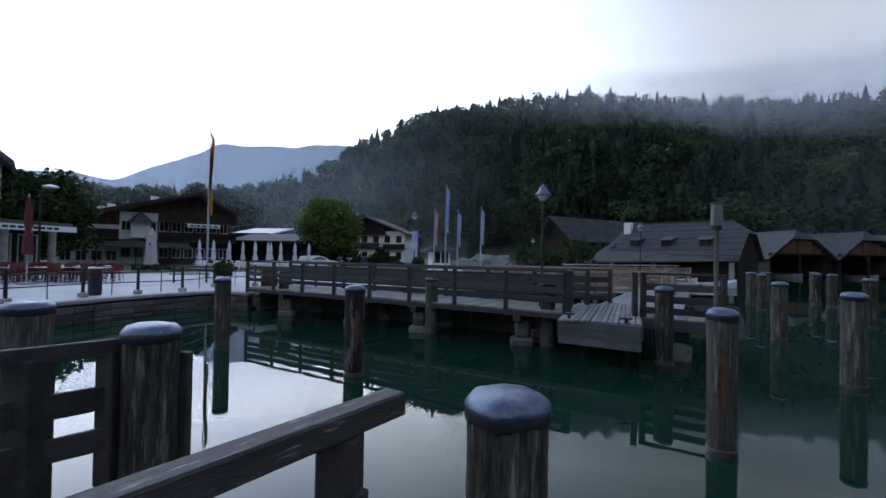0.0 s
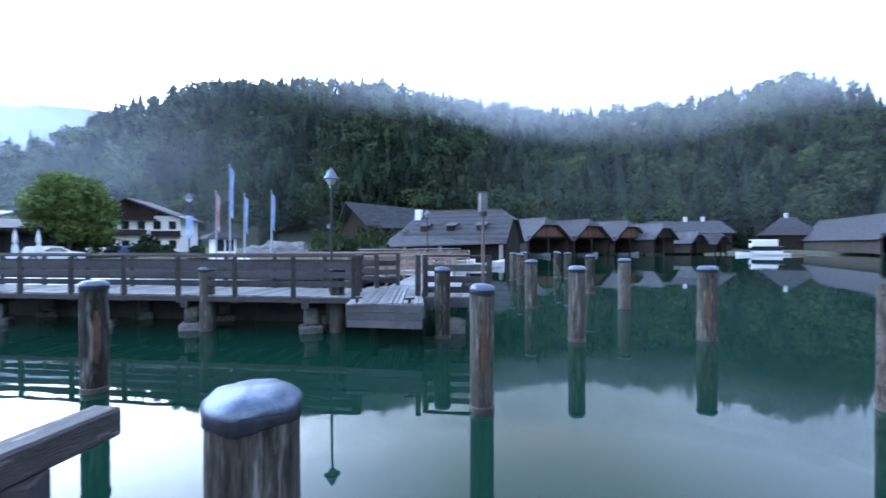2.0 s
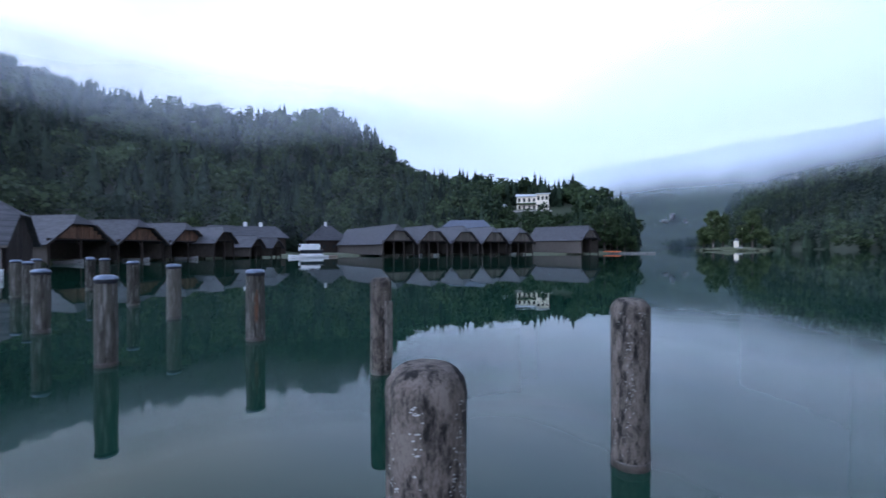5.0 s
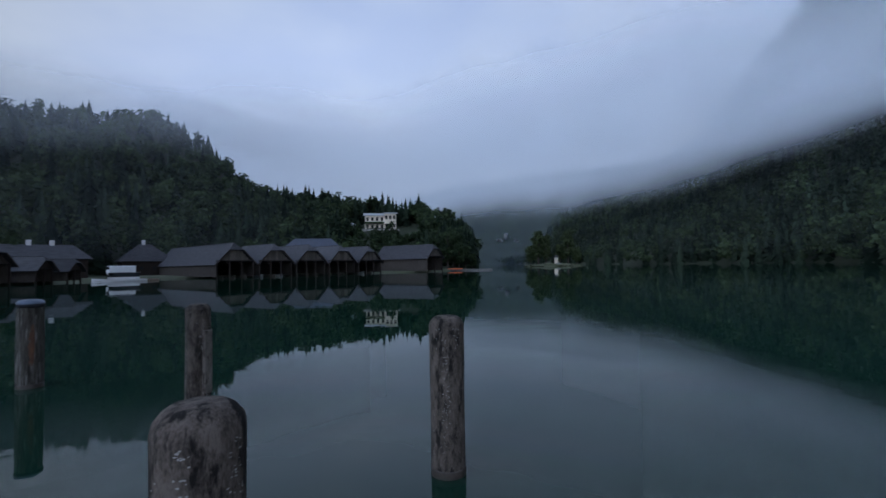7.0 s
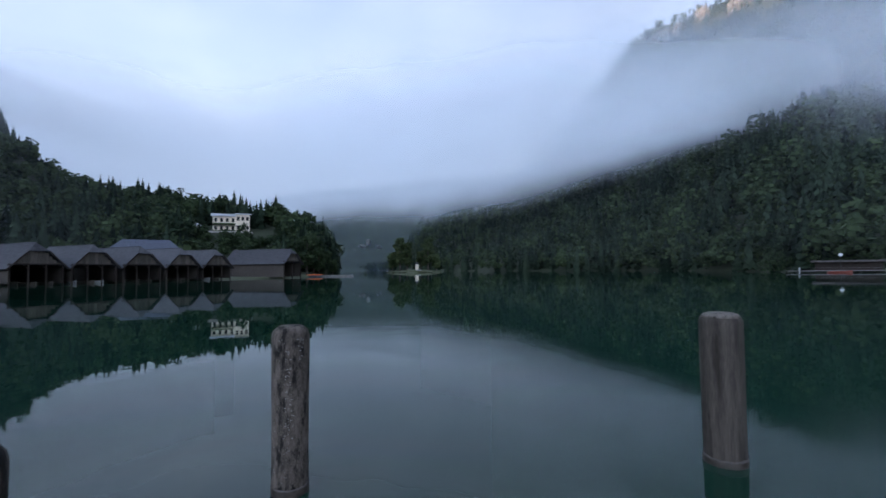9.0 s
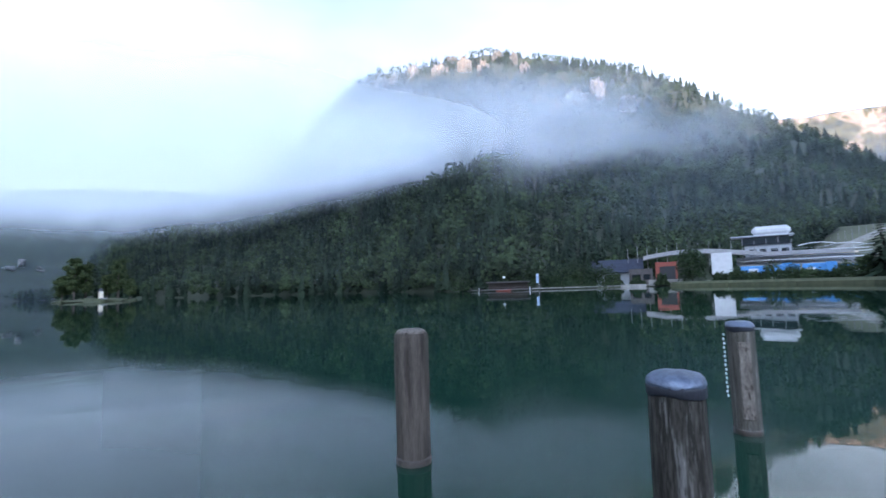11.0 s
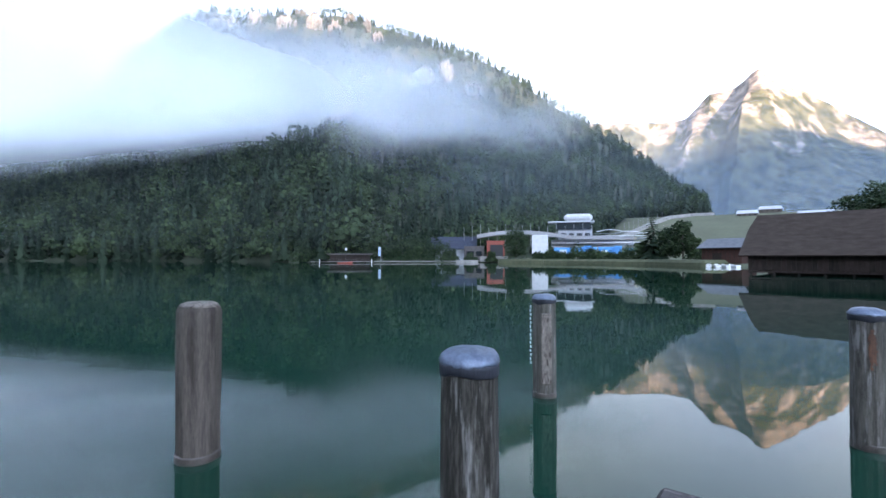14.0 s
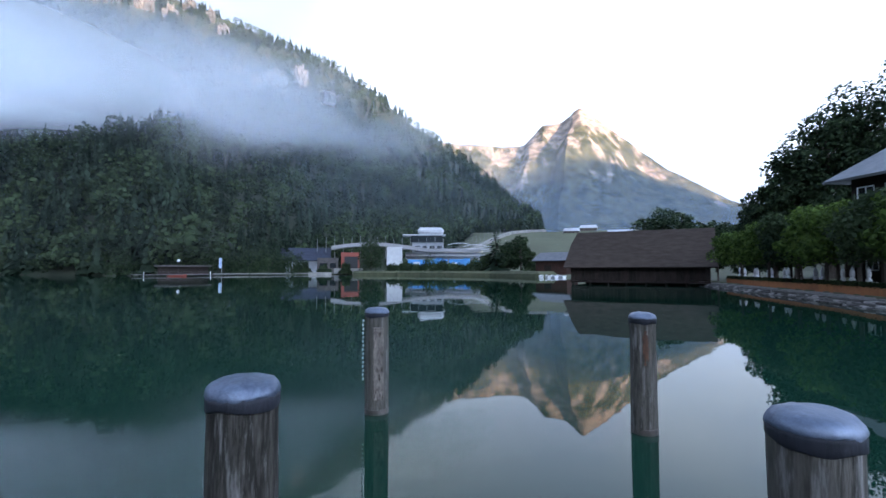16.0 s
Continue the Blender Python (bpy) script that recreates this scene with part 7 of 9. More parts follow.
def chalet():
    a, b = at(17.2, 90), at(10.3, 86)
    L = (b - a).length
    ob = thing("house", Matrix.Translation((a.x, a.y, PLAZA_Z)) @ pose(0, 0, 0, 0, 0, plan_angle(a, b)), "white alpine house with dark timber balconies at the wood's edge", "house")
    wall_with_windows(ob, L, 0, 3.2, 0, M_WHITE, 5, 1, (1.1, 1.3), M_DARKWOOD)
    wall_with_windows(ob, L, 3.2, 6.2, 0, M_WHITE, 5, 1, (1.1, 1.3), M_DARKWOOD)
    part("side_wall", box((0.25, 9, 6.2), (L - 0.12, 4.5, 3.1)), M_WHITE, ob)
    part("side_wall", box((0.25, 9, 6.2), (0.12, 4.5, 3.1)), M_WHITE, ob)
    ap = L * 0.33
    part("roof", sheet([((-1, -1.3, 6.0), (ap, -1.3, 9.1), (ap, 9, 9.1), (-1, 9, 6.0))], 0.25), M_ROOFDARK, ob)
    part("roof", sheet([((L + 1.2, -1.3, 5.6), (ap, -1.3, 9.1), (ap, 9, 9.1), (L + 1.2, 9, 5.6))], 0.25), M_ROOFDARK, ob)
    for k in range(24):
        x0, x1 = L * k / 24, L * (k + 1) / 24
        t = 6.2 + (2.7 * min(x0, ap) / ap if x0 < ap else 2.7 * max(0, L - x1) / (L - ap))
        part("gable_board", box((x1 - x0 - 0.02, 0.2, t - 6.2 + 0.05), ((x0 + x1) / 2, 0, (t + 6.2) / 2)), M_DARKWOOD, ob)
    for z, x0, x1 in ((3.1, -0.3, L * 0.60), (2.9, L * 0.66, L + 0.4), (5.6, L * 0.05, L * 0.7)):
        bal = part("balcony", box((x1 - x0, 1.1, 0.12), ((x0 + x1) / 2, -0.7, z)), M_DARKWOOD, ob, "dark timber balcony")
        part("parapet", box((x1 - x0, 0.08, 0.85), ((x0 + x1) / 2, -1.2, z + 0.45)), M_DARKWOOD, bal)
    return ob


chalet()

leafy_tree(at(19.6, 60, PLAZA_Z), 8.4, 4.3, 1.6, M_MAPLE, "round bright green maple tree on the square", leaf=0.22, n=9000, seed=2, lobes=26)
leafy_tree(at(47.6, 55, PLAZA_Z), 8.2, 5.0, 1.2, M_SQUARELEAF, "large dark green chestnut tree beside the cafe", leaf=0.26, n=13000, seed=3, lobes=26)
for k, (s, h) in enumerate(((46.5, 15), (44.2, 13.5), (42.4, 16), (40.0, 14.5), (37.8, 15.5), (35.6, 15), (33.2, 17), (31.0, 15.5), (28.6, 14))):
    leafy_tree(at(s, 112 + 6 * (k % 3), 0.8), h, h * 0.34, 1.5, M_DARKLEAF, "dark broadleaf tree on the slope behind the inn", leaf=0.5, n=1800, seed=240 + k, lobes=18, group="trees behind the inn")
leafy_tree(at(52, 51, PLAZA_Z), 7.8, 4.8, 1.4, M_SQUARELEAF, "large dark green chestnut tree beside the cafe", leaf=0.3, n=6000, seed=4, lobes=22)
for k, (s, d, h) in enumerate(((-4.2, 47, 3.5), (-6.8, 48, 4.6), (-9.4, 49, 4.0), (-10.8, 52, 4.3), (-12.3, 50, 3.6))):
    leafy_tree(at(s, d, 0.6), h * 0.92, 0.65, 1.1, M_SQUARELEAF, "slim young green tree beside the landing place", leaf=0.12, n=1600, seed=20 + k, lobes=10, group="young trees")
for k, (s, d, w, h) in enumerate(((20.5, 63, 4, 3.0), (17.6, 64, 5, 3.4), (13.2, 62, 3.4, 2.6), (11.5, 60, 2.2, 1.3), (8.6, 56, 2.0, 1.2), (22.0, 66, 4, 3.4))):
    bush(at(s, d, PLAZA_Z), w, h, M_BROADLEAF, "dense dark green hedge bush", 40 + k, n=1500, leaf=0.2)


def rock_bank():
    """The grey rock outcrop behind the flag masts."""
    ob = thing("rock_outcrop", Matrix.Translation(at(0.2, 60, 0.4)) @ pose(0, 0, 0, 0, 0, 0), "grey rock outcrop at the foot of the wooded slope", "rock")
    bm = bmesh.new()
    bmesh.ops.create_icosphere(bm, subdivisions=5, radius=1.0)
    for v in bm.verts:
        f = 1 + 0.35 * noise.fractal(v.co * 1.7, 0.8, 2.1, 5)
        v.co = Vector((v.co.x * 4.0 * f, v.co.y * 2.2 * f, v.co.z * 2.1 * f))
    part("rock", bm, M_GREYSTONE, ob)
    return ob


rock_bank()


# quay fence, bin, bench and tubs
def quay_fence():
    ob = thing("quay_fence", Matrix(), "black iron post-and-rail fence along the stone quay", "fence")
    pts = [Vector((-15.4, 7.0, 0)), Vector((-14.1, 9.5, 0)), Vector((-13.85, 12.0, 0)), Vector((-13.6, 14.3, 0)), Vector((-12.9, 15.9, 0)), Vector((-12.2, 17.4, 0)), Vector((-12.6, 20.2, 0)), Vector((-11.3, 21.5, 0))]
    for p in pts:
        part("post", lathe([(0.055, 0.1), (0.05, 0.9), (0.07, 0.95), (0.04, 1.02)], 10, m=Matrix.Translation(p + Vector((0, 0, PLAZA_Z)))), M_BLACKIRON, ob)
        part("post_base", box((0.24, 0.24, 0.16), p + Vector((0, 0, PLAZA_Z + 0.08)), 0.03), M_CONCRETE, ob, "square pale stone post base")
    for a, b in zip(pts, pts[1:]):
        for z in (0.45, 0.82):
            part("rail", tube(a + Vector((0, 0, PLAZA_Z + z)), b + Vector((0, 0, PLAZA_Z + z)), 0.02, 6), M_BLACKIRON, ob)
        m = (a + b) / 2
        part("baluster", tube((m.x, m.y, PLAZA_Z + 0.02), (m.x, m.y, PLAZA_Z + 0.85), 0.018, 6), M_BLACKIRON, ob)
    return ob


quay_fence()


def litter_bin():
    ob = thing("litter_bin", Matrix.Translation((-13.9, 15.1, PLAZA_Z)), "black cylindrical litter bin with a grey lid by the quay", "bin")
    part("drum", lathe([(0.19, 0.0), (0.21, 0.05), (0.21, 0.93), (0.19, 0.95)], 18), M_BLACKIRON, ob)
    part("lid", lathe([(0.22, 0.93), (0.22, 0.97), (0.16, 1.0)], 18), M_GALV, ob)
    return ob


litter_bin()


def bench():
    p = at(34.3, 27.5, PLAZA_Z)
    ob = thing("bench", Matrix.Translation(p) @ pose(0, 0, 0, 0, 0, 34), "grey timber bench on the square", "bench")
    for y in (-0.16, 0.0, 0.16):
        part("seat_slat", box((1.9, 0.13, 0.05), (0, y, 0.45), 0.008), M_GREYWOOD, ob)
    for z in (0.65, 0.82):
        part("back_slat", box((1.9, 0.04, 0.13), (0, 0.28, z), 0.008), M_GREYWOOD, ob)
    for x in (-0.75, 0.75):
        part("leg", box((0.09, 0.4, 0.43), (x, 0, 0.215), 0.01), M_BLACKIRON, ob)
        part("back_post", box((0.07, 0.06, 0.55), (x, 0.24, 0.66), 0.01), M_BLACKIRON, ob)
    return ob


bench()


def planter(p, label):
    ob = thing("flower_tub", Matrix.Translation(p), label, "planter")
    part("tub", lathe([(0.28, 0), (0.36, 0.5), (0.38, 0.52), (0.34, 0.5)], 16), M_STONE, ob)
    rng = np.random.default_rng(5)
    c = rng.normal(size=(400, 3)) * np.array([0.2, 0.2, 0.18]) + np.array([0, 0, 0.78])
    u = rng.normal(size=(400, 3)) * 0.06
    v = rng.normal(size=(400, 3)) * 0.06
    mesh_part("plant", np_mesh("plant", np.stack([c + u, c + v, c - u, c - v], 1).reshape(-1, 3), np.arange(1600).reshape(-1, 4), M_BROADLEAF), None, ob)
    return ob


planter(at(31.0, 24.5, PLAZA_Z), "dark stone tub with a green shrub")
ob = thing("wooden_crate", Matrix.Translation((-8.9, 18.1, PIER_Z)), "brown wooden box at the start of the pier", "box")
part("body", box((0.5, 0.5, 0.7), (0, 0, 0.35), 0.02), M_RUST, ob)
part("lid", box((0.56, 0.56, 0.05), (0, 0, 0.73), 0.01), M_BROWNWOOD, ob)


M_CANOPY = material("grey_boat_roof", (0.16, 0.16, 0.17), (0.30, 0.30, 0.31), 0.6, scale=2, fine=14, bump=0.2)
# rows of queue rails and boats beyond the pier
def queue_rail(a, b, label, mat, z=0.7):
    ob = thing("queue_railing", Matrix(), label, "railing", "queue railings")
    a, b = Vector(a), Vector(b)
    d = b - a
    n = max(1, round(d.length / 1.6))
    for k in range(n + 1):
        p = a + d * k / n
        part("post", box((0.12, 0.12, 1.05 + z), (p.x, p.y, (1.05 + z) / 2), 0.008), mat, ob)
    for h in (0.35, 0.66, 0.97):
        part("rail", beam((a.x, a.y, z + h), (b.x, b.y, z + h), 0.05, 0.13, 0.006), mat, ob)
    return ob


for a, b in (((-2.5, 27.5), (5.5, 27.0)), ((-1.5, 30.0), (8.0, 30.2)), ((0, 33.0), (10.5, 33.6)), ((3.0, 22.0), (7.5, 22.6)), ((4.0, 25.0), (9.5, 25.8)), ((6.5, 28.0), (12.0, 29.0)),
             ((9.0, 24.5), (11.8, 31.0)), ((8.5, 36.0), (16.0, 38.0)), ((-6.0, 25.0), (-0.5, 24.6)), ((2.6, 18.2), (6.0, 19.2)), ((7.0, 18.0), (8.6, 22.0))):
    queue_rail(a, b, "pale timber queue railing on the landing place", M_LIGHTWOOD)
lower = thing("landing_deck", Matrix(), "broad timber landing deck beyond the pier", "dock", kind="structure")
planks(lower, (-4.5, 26.0), (10.5, 27.0), 9.0, 0.72, M_DECK, step=0.32, seed=31)
planks(lower, (1.5, 35.0), (15.5, 36.0), 7.5, 0.72, M_DECK, step=0.32, seed=32)
for x, y in ((-4, 22.5), (0, 23), (4, 23), (8, 24), (10, 28), (12, 33), (15, 34)):
    part("support_post", lathe([(0.15, -2), (0.15, 0.68)], 10, m=Matrix.Translation((x, y, 0))), M_PILE, lower)


def boat(p, turn, L, W_, label, hull, deck, canopy=False, cabin=False, group="boats"):
    """A lake boat: shaped hull, gunwale, thwarts, optional canopy or cabin."""
    ob = thing("boat", Matrix.Translation(p) @ pose(0, 0, 0, 0, 0, turn), label, "boat", group)
    bm = bmesh.new()
    n = 12
    rings = []
    for i in range(n + 1):
        f = i / n
        x = (f - 0.5) * L
        w = W_ / 2 * (math.sin(math.pi * min(1, 0.22 + f * 0.80)) ** 0.6 if f < 0.98 else 0.06)
        top = 0.42 + 0.3 * f ** 3
        rings.append([bm.verts.new(q) for q in ((x, -w, top), (x, -w * 0.86, 0.05), (x, -w * 0.4, -0.22), (x, w * 0.4, -0.22), (x, w * 0.86, 0.05), (x, w, top))])
    for a, b in zip(rings, rings[1:]):
        for j in range(5):
            bm.faces.new((a[j], b[j], b[j + 1], a[j + 1]))
    bm.faces.new(rings[0])
    bmesh.ops.recalc_face_normals(bm, faces=bm.faces)
    bmesh.ops.solidify(bm, geom=list(bm.faces), thickness=0.05)
    part("hull", bm, hull, ob)
    bmd = bmesh.new()
    inner = [((f / 8 - 0.5) * L * 0.9, W_ / 2 * 0.8 * math.sin(math.pi * min(1, 0.24 + f / 8 * 0.72)) ** 0.6) for f in range(9)]
    slab([(x, -w) for x, w in inner] + [(x, w) for x, w in reversed(inner)], 0.18, 0.24, bmd)
    part("floor", bmd, deck, ob)
    for x in (-0.28, -0.02, 0.22):
        part("thwart", box((0.24, W_ * 0.82, 0.05), (x * L, 0, 0.45)), deck, ob)
    if canopy or cabin:
        part("canopy", box((L * 0.55, W_ * 0.9, 0.08), (-L * 0.08, 0, 1.8), 0.03), M_CANOPY, ob, "flat grey boat roof")
        for x in (-0.32, 0.16):
            for y in (-0.4, 0.4):
                part("canopy_post", tube((x * L, y * W_, 0.5), (x * L, y * W_, 1.8), 0.03, 6), M_GALV, ob)
        if cabin:
            for s in (-1, 1):
                part("cabin_side", box((L * 0.52, 0.06, 0.42), (-L * 0.08, s * W_ * 0.42, 0.68)), M_WHITEPAINT, ob)
                part("pane", box((L * 0.5, 0.03, 0.85), (-L * 0.08, s * W_ * 0.42, 1.32)), M_GLASS, ob)
    return ob


boat((9.8, 40.5, 0), 20, 9, 2.2, "white roofed tour boat moored beside the boat hall", M_WHITEPAINT, M_LIGHTWOOD, True)
boat((15.5, 43.5, 0), 15, 8, 2.0, "white roofed tour boat moored beside the boat hall", M_WHITEPAINT, M_LIGHTWOOD, True)
boat((19.5, 41.0, 0), 30, 5, 1.5, "white rowing boat moored beside the boat hall", M_WHITEPAINT, M_LIGHTWOOD)
boat((12.6, 37.2, 0), 60, 5, 1.5, "pale wooden rowing boat at the landing place", M_LIGHTWOOD, M_LIGHTWOOD)



# ---- boats under the boathouses ----
# most hulls are coloured dark to carry the shade under the roofs
for k in range(3):
    for s in (-2.2, 1.9):
        p = g1 + U1 * (11.0 * k + s) + B1 * 6.4
        boat((p.x, p.y, 0), plan_angle((0, 0), -B1), 7, 1.5, "timber rowing boat darkened by the shade inside a boathouse", M_GREYWOOD, M_DARKWOOD, group="boats under roof")
    p = g1 + U1 * (11.0 * k - 0.4 + k) + B1 * 1.6
    boat((p.x, p.y, 0), plan_angle((0, 0), -B1) + 5, 4.6, 1.2, "small grey rowing boat in a boathouse mouth", M_CANOPY, M_DARKWOOD, group="boats under roof")
rnd = random.Random(58)
for k in range(5):
    for s in (-2.7, 0.0, 2.7):
        p = g2 + U2 * (10.1 * k + s + rnd.uniform(-0.3, 0.3)) + B2 * rnd.uniform(2.6, 5.5)
        white = rnd.random() < 0.35
        boat((p.x, p.y, 0), plan_angle((0, 0), -B2) + rnd.uniform(-4, 4), rnd.uniform(4.4, 6), rnd.uniform(0.9, 1.2), "white rowing boat lying inside a boathouse" if white else "timber rowing boat darkened by the shade inside a boathouse",
             M_WHITEPAINT if white else M_GREYWOOD, M_DARKWOOD, group="boats under roof")
tour = boat(at(-54.2, 112), plan_angle(at(-58, 116), at(-51, 110)), 9.5, 2.3, "long white tour boat with a cabin at the landing", M_WHITEPAINT, M_LIGHTWOOD, True, True)
boat(at(-56.2, 114), plan_angle(at(-58, 116), at(-51, 110)) + 6, 6, 1.5, "pale timber rowing boat beside the tour boat", M_LIGHTWOOD, M_DARKWOOD)
ob = thing("van", Matrix.Translation(at(-54.3, 125, 1.0)) @ pose(0, 0, 0, 0, 0, plan_angle(at(-58, 116), at(-51, 110))), "white delivery van standing on the shore", "van")
part("body", box((5.2, 1.9, 1.9), (0, 0, 1.3), 0.15), M_CARWHITE, ob)
part("windscreen", box((0.06, 1.5, 0.7), (2.58, 0, 1.75), 0.02), M_GLASS, ob)
for x in (-1.6, 1.6):
    for y in (-0.9, 0.9):
        part("wheel", lathe([(0.34, -0.1), (0.36, 0), (0.34, 0.1)], 14, m=Matrix.Translation((x, y, 0.36)) @ pose(0, 0, 0, 90)), M_TYRE, ob)


# ---- houses on the east shore ----
def plain_house(a, b, depth, eave, ridge, wall, roof, label, base=0.6, hip=1.5, cols=4, rows=1, chimneys=(), win=(0.9, 1.0)):
    """A house along the line a to b, hipped roof, windows in the front wall."""
    L = (b - a).length
    ob = thing("house", Matrix.Translation((a.x, a.y, base)) @ pose(0, 0, 0, 0, 0, plan_angle(a, b)), label, "house")
    wall_with_windows(ob, L, 0, eave, 0, wall, cols, rows, win, M_DARKWOOD)
    part("wall", box((L, 0.25, eave), (L / 2, depth, eave / 2)), wall, ob)
    for x in (0.13, L - 0.13):
        part("wall", box((0.25, depth - 0.3, eave), (x, depth / 2, eave / 2)), wall, ob)
    o = 0.8
    c = ((-o, -o, eave - 0.2), (L + o, -o, eave - 0.2), (L + o, depth + o, eave - 0.2), (-o, depth + o, eave - 0.2))
    r0, r1 = (hip, depth / 2, ridge), (L - hip, depth / 2, ridge)
    for f in ((c[0], c[1], r1, r0), (c[2], c[3], r0, r1)):
        part("roof_slope", sheet([f], 0.18), roof, ob)
    for f in ((c[1], c[2], r1), (c[3], c[0], r0)):
        part("roof_hip", sheet([f], 0.18), roof, ob)
    for x in chimneys:
        part("chimney", box((0.8, 0.7, 1.6), (x, depth / 2, ridge + 0.2), 0.03), M_WHITE, ob, "white rendered chimney")
    return ob


plain_house(at(-43.0, 128), at(-51.6, 132), 9, 4.6, 7.6, M_DARKWOOD, M_SHINGLE, "long dark shed with a pale grey roof behind the boathouses", chimneys=(10.5, 14.5), cols=6)
plain_house(at(-54.3, 150), at(-58.8, 152), 9, 4.2, 9.0, M_DARKWOOD, M_SHINGLE, "dark timber hut with a pyramid shingle roof", hip=4.8, chimneys=(5.6,), cols=4)
plain_house(at(-69.2, 178), at(-77.4, 176), 14, 6.3, 12.6, M_DARKWOOD, material("blue_slate_roof", (0.045, 0.05, 0.07), (0.095, 0.105, 0.14), 0.6, scale=1, fine=8, bump=0.4), "house with a blue slate hipped roof behind the boathouses", hip=6, cols=5)


def villa():
    a, b = at(-79.6, 262), at(-83.4, 262)
    L = (b - a).length
    z = 22.6
    ob = thing("villa", Matrix.Translation((a.x, a.y, z)) @ pose(0, 0, 0, 0, 0, plan_angle(a, b)), "cream rendered villa on the wooded hill above the lake", "house")
    part("terrace", box((L + 6, 8, 5), (L / 2 - 1.5, -1.0, -2.5), 0.1), M_CONCRETE, ob)
    wall_with_windows(ob, L * 0.62, 0, 8.2, 0, M_CREAM, 4, 2, (1.3, 2.0), M_DARKWOOD)
    wall_with_windows(ob, L * 0.38, 0, 9.2, -2.0, M_CREAM, 3, 2, (1.3, 2.0), M_DARKWOOD, x0=L * 0.62)
    part("side_wall", box((0.3, 12, 8.2), (0.15, 6, 4.1)), M_CREAM, ob)
    part("side_wall", box((0.3, 14, 8.6), (L - 0.15, 5, 4.3)), M_CREAM, ob)
    part("side_wall", box((0.3, 2, 9.2), (L * 0.62 + 0.15, -1.0, 4.6)), M_CREAM, ob)
    part("roof", sheet([((-1, -1, 8.2), (L * 0.62, -1, 8.2), (L * 0.62, 6, 10.0), (-1, 6, 10.2))], 0.25), M_ROOFPALE, ob)
    part("roof", sheet([((-1, 13, 8.2), (L + 1, 13, 8.2), (L + 1, 6, 10.0), (-1, 6, 10.2))], 0.25), M_ROOFPALE, ob)
    part("roof", sheet([((L * 0.60, -3, 9.2), (L + 1, -3, 9.2), (L + 1, 6, 10.6), (L * 0.60, 6, 10.6))], 0.25), M_ROOFPALE, ob)
    bal = part("balcony", box((L * 0.6, 1.6, 0.2), (L * 0.31, -0.9, 3.6)), M_DARKWOOD, ob, "dark timber balcony with plants")
    part("parapet", box((L * 0.6, 0.15, 0.9), (L * 0.31, -1.6, 4.1)), M_BROADLEAF, bal, "green plants on the balcony")
    return ob


villa()
plain_house(at(-77.7, 250), at(-78.3, 250), 2.5, 2.6, 3.6, M_WHITE, M_ROOFPALE, "tiny white hut below the villa", base=22.0, hip=0.6, cols=1)
for k in range(26):
    rnd = random.Random(300 + k)
    s, r = rnd.uniform(-76.5, -87.5), rnd.uniform(205, 248)
    bush(at(s, r, float(land_height(np.array([s]), np.array([r]))[0]) - 0.5), rnd.uniform(7, 11), rnd.uniform(4.5, 7.5), M_BROADLEAF, "bushy green shrub on the slope below the villa", 300 + k, n=420, leaf=0.75, name="shrub")
for k, (s, r, h) in enumerate(((-88.6, 178, 13), (-89.8, 182, 15), (-90.6, 190, 17), (-91.2, 186, 10), (-92.0, 188, 9), (-92.8, 192, 6), (-87.6, 174, 8))):
    leafy_tree(at(s, r, 0.6), h, h * 0.33, h * 0.12, M_BROADLEAF, "green broadleaf tree at the shore's end", leaf=0.55, n=1300, seed=60 + k, group="shore trees")
lone_conifer(at(-91.7, 205, 2.0), 17, "dark spire-shaped conifer at the shore's end", 5)
ob = thing("jetty", Matrix.Translation(at(-92.6, 172, 0)) @ pose(0, 0, 0, 0, 0, -92.6), "low stone jetty at the end of the shore", "jetty")
part("stone_block", box((16, 2.2, 0.8), (0, 0, 0.15), 0.1), M_FOOTING, ob)
for k in range(3):
    o = thing("kayak", Matrix.Translation(at(-90.5 - 0.22 * k, 170, 0.72)) @ pose(0, 0, 0, 0, 0, -80 + 3 * k), "orange kayak lying on the jetty shore", "kayak", "kayaks")
    bm = bmesh.new()
    bmesh.ops.create_icosphere(bm, subdivisions=3, radius=1.0)
    for v in bm.verts:
        v.co = Vector((v.co.x * 2.3, v.co.y * 0.34, v.co.z * 0.24 + (0.06 if abs(v.co.x) > 0.7 else 0)))
    part("hull", bm, material("orange_plastic", (0.62, 0.11, 0.02), (0.75, 0.17, 0.04), 0.35, scale=2, fine=10, bump=0.0), o, smooth=True)
    part("cockpit", lathe([(0.3, 0.2), (0.28, 0.27)], 12, m=pose(0, 0, 0)), M_BLACKIRON, o)


# ---- the wooded islet ----
M_ISLETLEAF = material("light_leaves", (0.025, 0.042, 0.015), (0.08, 0.105, 0.04), 0.85, scale=0.1, fine=0.6, bump=0.0, island=0.4, spec=0.2, translucent=0.25)


def islet():
    p = at(-102.6, 335)
    ob = thing("islet", Matrix.Translation(p), "small wooded islet with rocky rim in the lake", "island", kind="structure")
    bm = bmesh.new()
    bmesh.ops.create_icosphere(bm, subdivisions=4, radius=1.0)
    for v in bm.verts:
        f = 1 + 0.25 * noise.fractal(v.co * 2, 0.8, 2, 4)
        v.co = Vector((v.co.x * 19 * f, v.co.y * 11 * f, v.co.z * 2.0 * f))
    o = part("land", bm, M_GROUND, ob)
    o.rotation_euler.z = radians(-102)
    return ob


